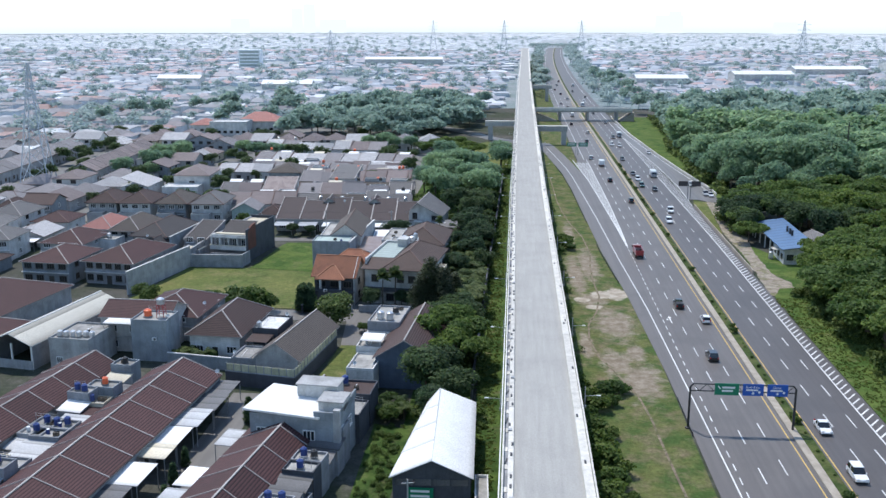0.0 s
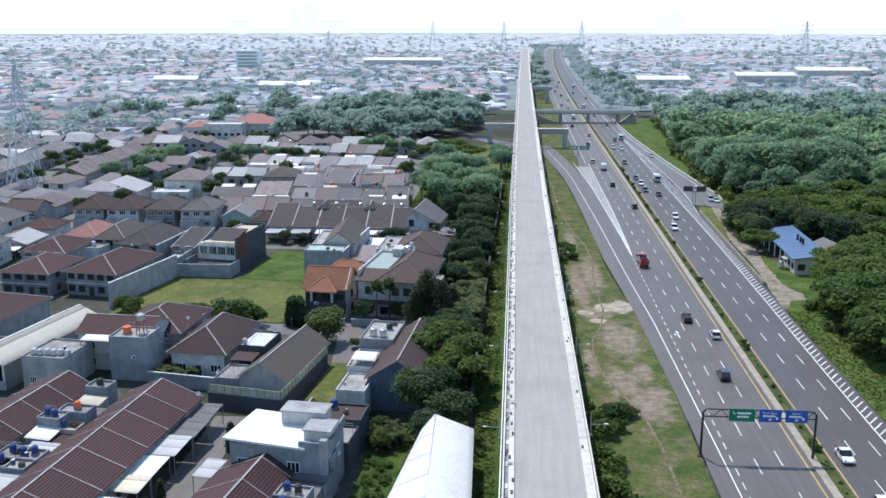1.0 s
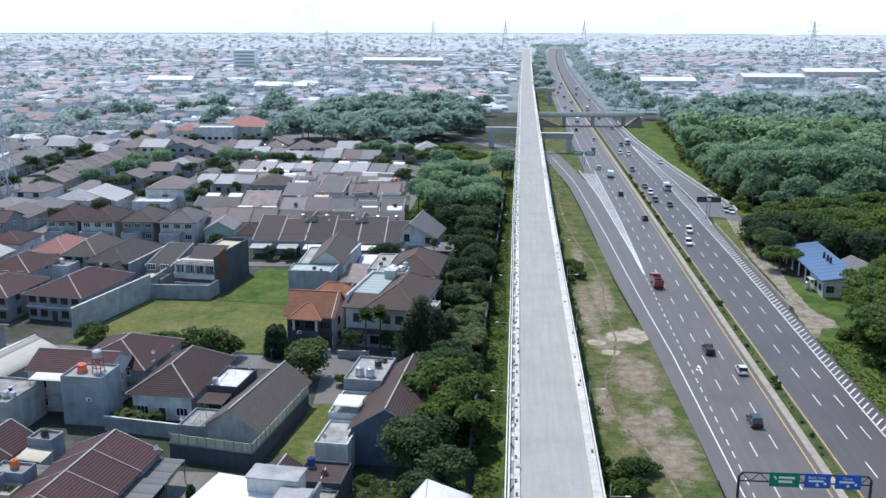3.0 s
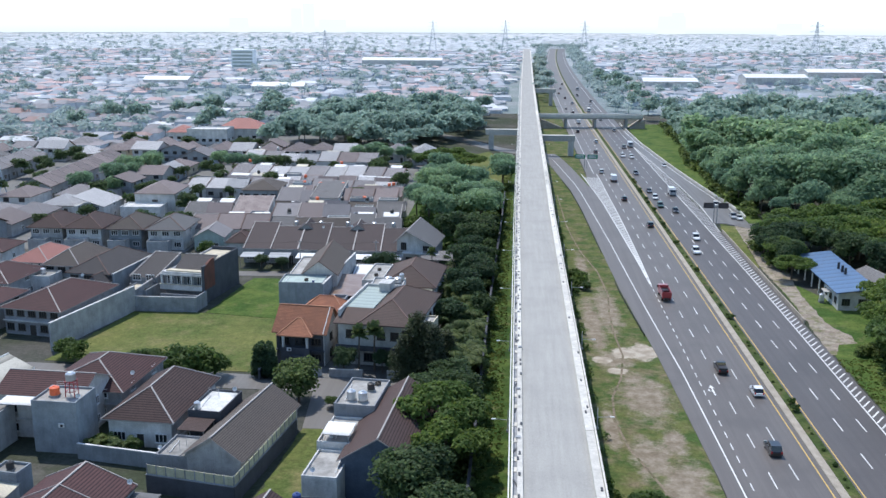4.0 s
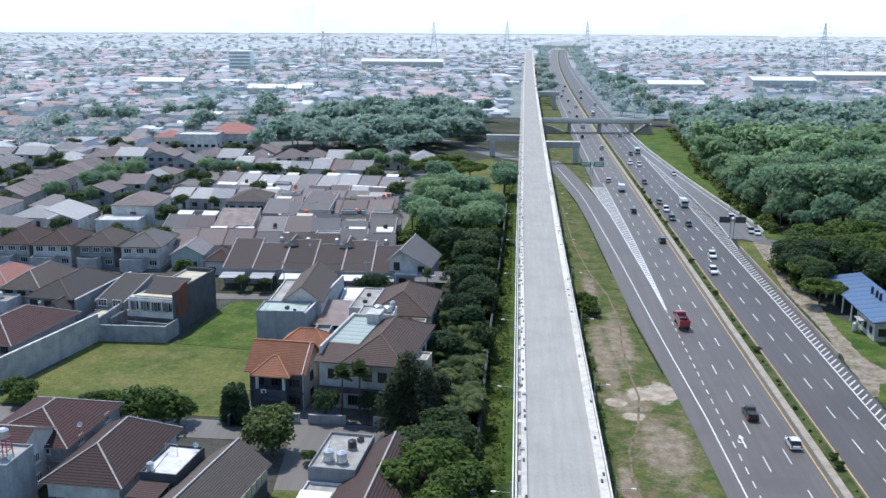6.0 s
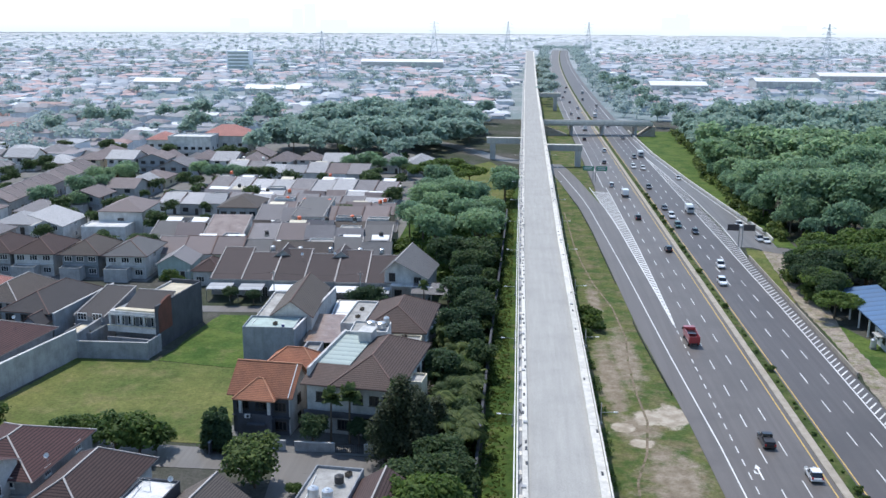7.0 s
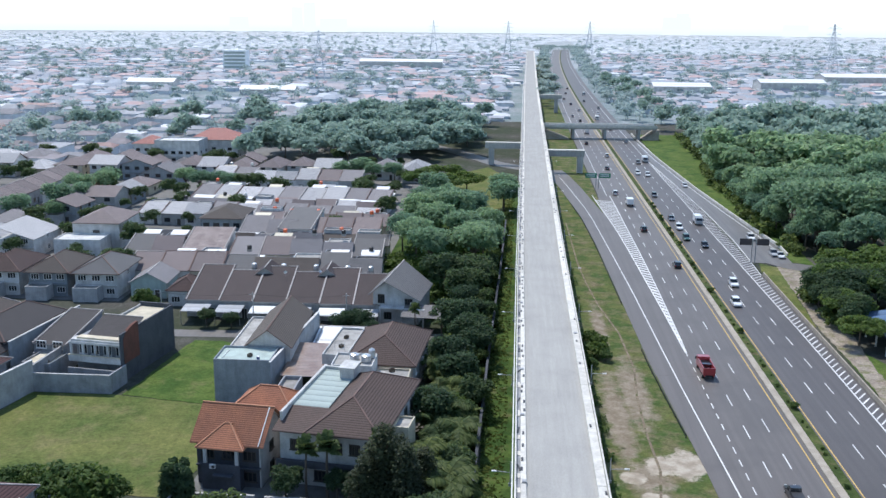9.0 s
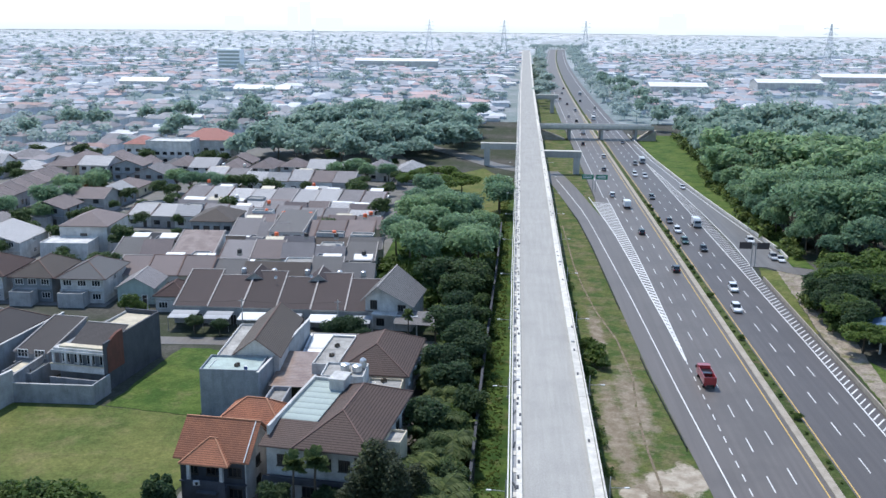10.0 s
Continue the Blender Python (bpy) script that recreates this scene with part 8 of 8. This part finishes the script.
def car_kind(kind, colour):
    """Builds one vehicle with its nose towards +y; the parts sit on an Empty on the road."""
    L, W, H = {"suv": (4.4, 1.78, 1.72), "sedan": (4.4, 1.72, 1.46), "hatch": (3.8, 1.68, 1.55), "pickup": (4.9, 1.75, 1.75)}[kind]
    label = {"suv": "{} people carrier", "sedan": "{} saloon car", "hatch": "{} hatchback car", "pickup": "{} pickup"}[kind].format(colour) + " on the motorway"
    t = thing("car", 0, -320, 0, 0, label, "car", "traffic on the motorway")
    h, w = L / 2, W / 2
    zb, zw = 0.28, H * 0.56
    prof = [(-h, 0.42), (-h, zw - 0.08), (-h + 0.12, zw), (h - 1.15, zw), (h - 0.1, zw - 0.22), (h, 0.62), (h, 0.42), (h - 0.2, zb), (-h + 0.2, zb)]
    s = Mesh()
    k = 0.86
    lv = [(-w, 0.97), (-w * 0.97, 1.0), (w * 0.97, 1.0), (w, 0.97)]
    for i in range(len(prof)):
        a, b = prof[i], prof[(i + 1) % len(prof)]
        s.face([(-w, *a), (-w, *b), (w, *b), (w, *a)][::-1])
    s.face([(w, *p) for p in prof]), s.face([(-w, *p) for p in prof[::-1]])
    body = part("body", s, "car_" + colour, t)
    cab = {"suv": (-h + 0.15, -h + 0.42, h - 2.05, h - 1.3), "sedan": (-h + 0.7, -h + 1.3, h - 2.15, h - 1.35), "hatch": (-h + 0.12, -h + 0.5, h - 1.9, h - 1.15), "pickup": (-h + 1.9, -h + 2.05, h - 2.0, h - 1.25)}[kind]
    y0, y1, y2, y3 = cab
    wi = w * 0.8
    lo, hi = [(-w * 0.96, y0, zw), (w * 0.96, y0, zw), (w * 0.96, y3, zw), (-w * 0.96, y3, zw)], [(-wi, y1, H), (wi, y1, H), (wi, y2, H), (-wi, y2, H)]
    gl = Mesh()
    for i in range(4):
        j = (i + 1) % 4
        gl.face([lo[i], lo[j], hi[j], hi[i]])
    part("window_band", gl, "car_glass", t)
    part("roof", Mesh().box(-wi - 0.02, y1 - 0.03, H - 0.03, wi + 0.02, y2 + 0.03, H + 0.04, bottom=True), "car_" + colour, t)
    for sx in (-1, 1):
        for yy in ((y1 + y2) / 2,):
            yl = y0 + (yy - y1) / max(y2 - y1, 0.1) * (y3 - y0)
            part("pillar", Mesh().bar((sx * w * 0.975, yl, zw), (sx * (wi + 0.015), yy, H), 0.07, 0.09), "car_" + colour, t)
        part("headlight", Mesh().box(sx * w * 0.7 - 0.2, h - 0.08, 0.66, sx * w * 0.7 + 0.2, h + 0.015, 0.84, bottom=True), "frame_white", t)
        part("tail_light", Mesh().box(sx * w * 0.82 - 0.13, -h - 0.015, 0.66, sx * w * 0.82 + 0.13, -h + 0.05, 1.0, bottom=True), "lamp_red", t)
        if t.matrix_basis.translation.y < 400:
            part("mirror", Mesh().box(sx * (w + 0.08) - 0.09, h - 1.6, zw, sx * (w + 0.08) + 0.09, h - 1.48, zw + 0.15, bottom=True), "car_" + colour, t)
        for yy in (-h + 0.85, h - 0.85):
            wh_ = part("wheel", Mesh().tube((sx * (w - 0.2), yy, 0.32), (sx * (w + 0.02), yy, 0.32), 0.32, 0.32, 12), "rubber", t)
            if t.matrix_basis.translation.y < 400:
                part("rim", Mesh().tube((sx * (w + 0.0), yy, 0.32), (sx * (w + 0.035), yy, 0.32), 0.2, 0.18, 8), "steel_grey", wh_)
    if kind == "pickup":
        part("load_bed", Mesh().box(-w + 0.1, -h + 0.1, zw, w - 0.1, y0 - 0.1, zw + 0.35), "steel_dark", t)
    return t


def truck_kind(colour, box, label, L=7.0, cargo=2.0):
    t = thing("truck", 0, -330, 0, 0, label, "truck", "traffic on the motorway")
    w, h = 1.1, L / 2
    part("chassis", Mesh().box(-0.5, -h, 0.55, 0.5, h - 0.2, 0.85, bottom=True), "steel_dark", t)
    cab = Mesh()
    for a, b in (((h - 1.7, 0.6), (h - 1.7, 2.5)),):
        prof = [(h - 1.75, 0.6), (h, 0.6), (h, 1.45), (h - 0.35, 2.45), (h - 1.75, 2.5)]
    cab.face([(w, *p) for p in prof]), cab.face([(-w, *p) for p in prof[::-1]])
    for i in range(5):
        a, b = prof[i], prof[(i + 1) % 5]
        cab.face([(-w, *a), (-w, *b), (w, *b), (w, *a)][::-1])
    part("cab", cab, "car_" + colour, t)
    part("windscreen", Mesh().bar((0, h + 0.0, 1.5), (0, h - 0.3, 2.3), 1.9, 0.05), "car_glass", t)
    if cargo == "open":
        s = Mesh().box(-w, -h, 0.95, w, h - 1.9, 1.1, bottom=True)
        for q in ((-w, -h, w, -h + 0.12), (-w, h - 2.02, w, h - 1.9), (-w, -h + 0.12, -w + 0.12, h - 2.02), (w - 0.12, -h + 0.12, w, h - 2.02)):
            s.box(q[0], q[1], 1.1, q[2], q[3], 2.3)
        part("load_bed", s, "car_" + box, t)
        part("load", Mesh().box(-w + 0.12, h - 4.2, 1.1, w - 0.12, h - 2.02, 1.9), "car_black", t)
    else:
        part("cargo_box", Mesh().box(-w, -h, 0.9, w, h - 1.85, 0.9 + cargo, bottom=True), "car_" + box, t)
    for sx in (-1, 1):
        for yy in (-h + 1.2, h - 1.0):
            wh_ = part("wheel", Mesh().tube((sx * (w - 0.35), yy, 0.45), (sx * (w - 0.02), yy, 0.45), 0.45, 0.45, 12), "rubber", t)
            if t.matrix_basis.translation.y < 400:
                part("rim", Mesh().tube((sx * (w - 0.03), yy, 0.45), (sx * (w + 0.01), yy, 0.45), 0.25, 0.22, 8), "steel_grey", wh_)
        part("tail_light", Mesh().box(sx * 0.85 - 0.12, -h - 0.02, 0.7, sx * 0.85 + 0.12, -h + 0.04, 0.88, bottom=True), "lamp_red", t)
        if t.matrix_basis.translation.y < 400:
            part("mirror", Mesh().box(sx * 1.25 - 0.12, h - 0.5, 1.6, sx * 1.25 + 0.12, h - 0.4, 2.1, bottom=True), "steel_dark", t)
    return t


def park(kind, colour, x, y, away=True):
    key = (kind, colour)
    m = pose(x, y, 0.105, 0, 0, 0 if away else 180)
    if key not in CARS:
        if kind == "red_truck":
            CARS[key] = truck_kind("red", "red", "red open tipper truck on the motorway", 7.4, "open")
        elif kind == "van_truck":
            CARS[key] = truck_kind(colour, "white" if colour != "tan" else "tan", f"{colour} box truck on the motorway", 5.8, 1.9)
        else:
            CARS[key] = car_kind(kind, colour)
        CARS[key].matrix_basis = m
        return CARS[key]
    return copy_thing(CARS[key], m)


park("red_truck", "red", 34.3, 257)
for kind, colour, x, y in (("pickup", "black", 37.6, 209.5), ("hatch", "white", 41.5, 198.5), ("suv", "black", 38.4, 175.5), ("suv", "white", 35.4, 443), ("van_truck", "white", 38.4, 422), ("suv", "black", 38.2, 380), ("suv", "black", 41.5, 336),
                           ("sedan", "grey", 37.8, 505), ("suv", "white", 41.2, 545), ("suv", "black", 34.4, 590), ("van_truck", "white", 37.8, 640), ("suv", "grey", 41.6, 680), ("suv", "black", 38.0, 705), ("sedan", "silver", 34.6, 735), ("suv", "white", 41.4, 780), ("suv", "navy", 37.9, 830), ("sedan", "black", 34.5, 880), ("suv", "silver", 38.0, 940), ("suv", "black", 41.6, 1000)):
    park(kind, colour, x + bend(y), y)
for kind, colour, x, y in (("suv", "white", 49.3, 127.5), ("sedan", "white", 49.4, 143.5), ("suv", "white", 52.6, 319), ("suv", "white", 49.6, 302), ("hatch", "black", 53.2, 360), ("van_truck", "silver", 57.0, 393), ("suv", "white", 49.7, 384), ("suv", "green", 49.4, 369), ("sedan", "grey", 49.4, 398), ("suv", "grey", 49.5, 440),
                           ("sedan", "white", 64.6, 464), ("suv", "white", 49.6, 493), ("suv", "white", 53.3, 489), ("suv", "grey", 53.5, 524), ("van_truck", "silver", 57.2, 530), ("sedan", "grey", 56.0, 600), ("suv", "black", 53.2, 660), ("van_truck", "white", 49.8, 720), ("suv", "white", 53.4, 760), ("suv", "grey", 56.8, 800), ("suv", "black", 49.6, 860), ("van_truck", "silver", 53.2, 930)):
    park(kind, colour, x + bend(y), y, False)
for kind, colour, x, y in (("suv", "white", 69.0, 372), ("suv", "silver", 70.6, 352), ("sedan", "white", 72.0, 350)):
    park(kind, colour, x, y, False)

# ---- the far town and the skyline ----
def far_town(name, areas, roofs, seed, label, step=11.0, walls="far_walls_hazed"):
    r = random.Random(seed)
    V, F, M_ = [], [], []

    def put(vs, fs, m):
        n = len(V)
        V.extend(vs)
        F.extend([tuple(i + n for i in f) for f in fs])
        M_.extend([m] * len(fs))

    for x0, y0, x1, y1, keep in areas:
        y = y0
        while y < y1:
            x = x0 + r.uniform(0, step)
            while x < x1:
                if r.random() < 0.86 and keep(x, y):
                    w, d, h = r.uniform(0.30, 0.52) * step, r.uniform(0.32, 0.5) * step, r.uniform(2.8, 6.6) if step < 14 and y0 < 690 else r.uniform(1.6, 3.4) if step < 20 else r.uniform(0.2, 0.7)
                    if r.random() < 0.02:
                        w, d, h = w * 2.6, d * 2.0, h * 1.3
                    rise, a = r.uniform(1.0, 2.8) * (1.0 if step < 14 else 0.7 if step < 20 else 0.3), r.uniform(-0.12, 0.12)
                    c, s = math.cos(a), math.sin(a)
                    P = lambda u, v, z: (x + u * c - v * s, y + u * s + v * c, z)
                    put([P(-w, -d, -0.2), P(w, -d, -0.2), P(w, d, -0.2), P(-w, d, -0.2), P(-w, -d, h), P(w, -d, h), P(w, d, h), P(-w, d, h)], [(0, 1, 5, 4), (1, 2, 6, 5), (2, 3, 7, 6), (3, 0, 4, 7)], 0)
                    o = 0.5
                    if r.random() < 0.6:
                        put([P(-w - o, -d - o, h), P(w + o, -d - o, h), P(w + o, d + o, h), P(-w - o, d + o, h), P(-w * 0.6, 0, h + rise), P(w * 0.6, 0, h + rise)], [(0, 1, 5, 4), (1, 2, 5), (2, 3, 4, 5), (3, 0, 4)], 1)
                    else:
                        put([P(-w - o, -d - o, h), P(w + o, -d - o, h), P(w + o, d + o, h + rise * 0.3), P(-w - o, d + o, h + rise * 0.3)], [(0, 1, 2, 3)], 1)
                x += step * r.uniform(0.95, 1.5)
            y += step * r.uniform(1.0, 1.35)
    me = bpy.data.meshes.new(name)
    me.from_pydata(V, [], F)
    me.materials.append(MATS[walls]), me.materials.append(MATS[roofs])
    me.polygons.foreach_set("material_index", M_)
    tagged(new(name, me), label, "houses", kind="stuff")


def clear_road(x, y):
    return not (-9 < x - bend(y) < 74)


far_town("near_suburb", [(-460, 470, -120, 700, lambda x, y: abs(x + 0.07 * y) < 0.55 * y and (x < -190 or y > 545)), (-330, 260, -222, 470, lambda x, y: True)], "town_roofs", 3, "crowded tiled houses of the suburb", 13.5)
# far rows use colours with the haze painted in, paler towards the horizon
far_town("far_suburb", [(-900, 690, 1000, 1150, lambda x, y: clear_road(x, y) and abs(x) < 0.62 * y and noise.noise(Vector((x * 0.006, y * 0.008, 1))) > -0.35 and (x < 0 or y > 700))], "far_roofs_hazed", 4, "crowded roofs of the far suburb", 12.5)
far_town("far_suburb", [(-1300, 1150, 1300, 1950, lambda x, y: clear_road(x, y) and abs(x) < 0.6 * y and noise.noise(Vector((x * 0.005, y * 0.006, 5))) > -0.3)], "far_roofs_hazed", 5, "crowded roofs of the far suburb", 17.0)


far_town("far_suburb", [(-1500, 1950, 1500, 3000, lambda x, y: clear_road(x, y) and abs(x) < 0.58 * y)], "horizon_roofs_hazed", 6, "haze-pale roofs of the town towards the horizon", 27.0, "horizon_walls_hazed")
far_town("far_suburb", [(-2300, 3000, 2300, 4560, lambda x, y: abs(x) < 0.56 * y)], "horizon_roofs_hazed", 7, "haze-pale roofs of the town towards the horizon", 46.0, "horizon_walls_hazed")


def far_trees(name, areas, seed, label, leaf="leaf_far_haze"):
    r = np.random.RandomState(seed)
    V, F = [], []
    for n, x0, y0, x1, y1, keep in areas:
        k = 0
        while k < n:
            x, y = r.uniform(x0, x1), r.uniform(y0, y1)
            k += 1
            if not keep(x, y):
                continue
            R, h = r.uniform(3.5, 6.5), r.uniform(6, 10)
            for j in range(56):
                d = r.normal(size=3)
                d /= np.linalg.norm(d)
                d[2] = abs(d[2]) * 1.1 - 0.25
                c = np.array([x, y, h * 0.7]) + d * R * r.uniform(0.35, 1.1) * (1.1, 1.1, 0.75)
                d = d * 0.5 + r.normal(size=3) * 0.35 + (0, -0.15, 0.8)
                d /= np.linalg.norm(d)
                u = np.cross(d, r.normal(size=3))
                u /= np.linalg.norm(u)
                w = np.cross(d, u)
                s = r.uniform(0.8, 1.7)
                b = len(V)
                V += [tuple(c - u * s), tuple(c + w * s * 0.8), tuple(c + u * s), tuple(c - w * s * 0.8)]
                F.append((b, b + 1, b + 2, b + 3))
            b = len(V)
            V += [(x - 0.3, y, -0.2), (x + 0.3, y, -0.2), (x + 0.2, y, h * 0.8), (x - 0.2, y, h * 0.8)]
            F.append((b, b + 1, b + 2, b + 3))
    me = bpy.data.meshes.new(name)
    me.from_pydata(V, [], F)
    me.materials.append(MATS[leaf])
    tagged(new(name, me), label, "trees", kind="stuff")


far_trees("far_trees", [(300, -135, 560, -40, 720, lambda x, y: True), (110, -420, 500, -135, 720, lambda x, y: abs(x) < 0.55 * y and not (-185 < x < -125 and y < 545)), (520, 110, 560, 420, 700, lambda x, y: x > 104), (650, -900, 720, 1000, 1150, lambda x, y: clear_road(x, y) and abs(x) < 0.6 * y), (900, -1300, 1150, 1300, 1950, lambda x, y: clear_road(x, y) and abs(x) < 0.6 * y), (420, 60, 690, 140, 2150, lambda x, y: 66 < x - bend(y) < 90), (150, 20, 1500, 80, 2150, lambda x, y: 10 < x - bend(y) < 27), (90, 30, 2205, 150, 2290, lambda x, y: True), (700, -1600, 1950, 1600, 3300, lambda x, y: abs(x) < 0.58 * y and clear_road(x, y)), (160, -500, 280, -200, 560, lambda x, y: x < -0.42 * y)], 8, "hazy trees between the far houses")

# large far sheds and blocks
for x, y, w, d, h, tl, lb in ((250, 1010, 60, 26, 9, "sheet_white", "white-roofed far factory hall"), (350, 1120, 80, 30, 9, "sheet_white", "white-roofed far factory hall"), (140, 950, 50, 22, 8, "sheet_white", "white-roofed far factory hall"), (420, 980, 60, 26, 9, "sheet_white", "white-roofed far factory hall"),
                              (-212, 885, 46, 18, 5, "sheet_white", "white-roofed far market hall"), (-160, 1380, 110, 34, 8, "sheet_white", "white-roofed far factory hall"), (-330, 930, 42, 20, 7, "sheet_white", "white-roofed far market hall"), (520, 1250, 120, 40, 10, "sheet_white", "white-roofed far factory hall")):
    t = thing("factory_hall", x, y, 0, 3, lb, "hall")
    s = Mesh().box(-w / 2, -d / 2, -0.2, w / 2, d / 2, h)
    gable_walls(s, "gable_x", -w / 2, -d / 2, w / 2, d / 2, h, h + 3)
    part("wall", s, "wall_white", t)
    roof(t, "gable_x", -w / 2, -d / 2, w / 2, d / 2, h, h + 3, tl, 0.5, "frame_white", caps=False)
ob = thing("office_block", -345, 1240, 0, 4, "pale green glass office block far in the town", "office block")
# body shares the wall colour that is lightened for haze
part("body", Mesh().box(-14, -10, -0.2, 14, 10, 25), "horizon_walls_hazed", ob)
for i in range(5):
    part("window_band", Mesh().box(-12.5, -10.2, 4 + i * 4.2, 12.5, -10.02, 6.4 + i * 4.2, bottom=True), "sheet_glass_green", ob)

# hazy skyline: a plain far backdrop that glows in the colours of haze
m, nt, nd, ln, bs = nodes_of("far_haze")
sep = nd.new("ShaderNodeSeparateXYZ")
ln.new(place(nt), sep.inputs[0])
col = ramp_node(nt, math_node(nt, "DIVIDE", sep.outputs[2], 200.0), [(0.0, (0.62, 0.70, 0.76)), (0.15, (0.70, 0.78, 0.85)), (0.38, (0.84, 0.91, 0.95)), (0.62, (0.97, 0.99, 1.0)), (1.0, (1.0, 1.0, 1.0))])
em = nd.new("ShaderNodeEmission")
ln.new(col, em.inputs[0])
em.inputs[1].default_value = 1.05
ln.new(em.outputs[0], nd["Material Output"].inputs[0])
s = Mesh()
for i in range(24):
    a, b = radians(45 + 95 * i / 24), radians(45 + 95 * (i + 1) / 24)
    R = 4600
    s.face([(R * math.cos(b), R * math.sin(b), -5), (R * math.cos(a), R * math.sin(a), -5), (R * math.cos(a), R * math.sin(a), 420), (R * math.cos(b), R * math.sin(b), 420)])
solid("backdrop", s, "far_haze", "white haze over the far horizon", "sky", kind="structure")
# skyline towers: an even glow paints them as seen through haze
m, nt, nd, ln, bs = nodes_of("tower_haze")
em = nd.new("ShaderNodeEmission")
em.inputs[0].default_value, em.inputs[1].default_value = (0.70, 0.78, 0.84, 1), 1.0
ln.new(em.outputs[0], nd["Material Output"].inputs[0])
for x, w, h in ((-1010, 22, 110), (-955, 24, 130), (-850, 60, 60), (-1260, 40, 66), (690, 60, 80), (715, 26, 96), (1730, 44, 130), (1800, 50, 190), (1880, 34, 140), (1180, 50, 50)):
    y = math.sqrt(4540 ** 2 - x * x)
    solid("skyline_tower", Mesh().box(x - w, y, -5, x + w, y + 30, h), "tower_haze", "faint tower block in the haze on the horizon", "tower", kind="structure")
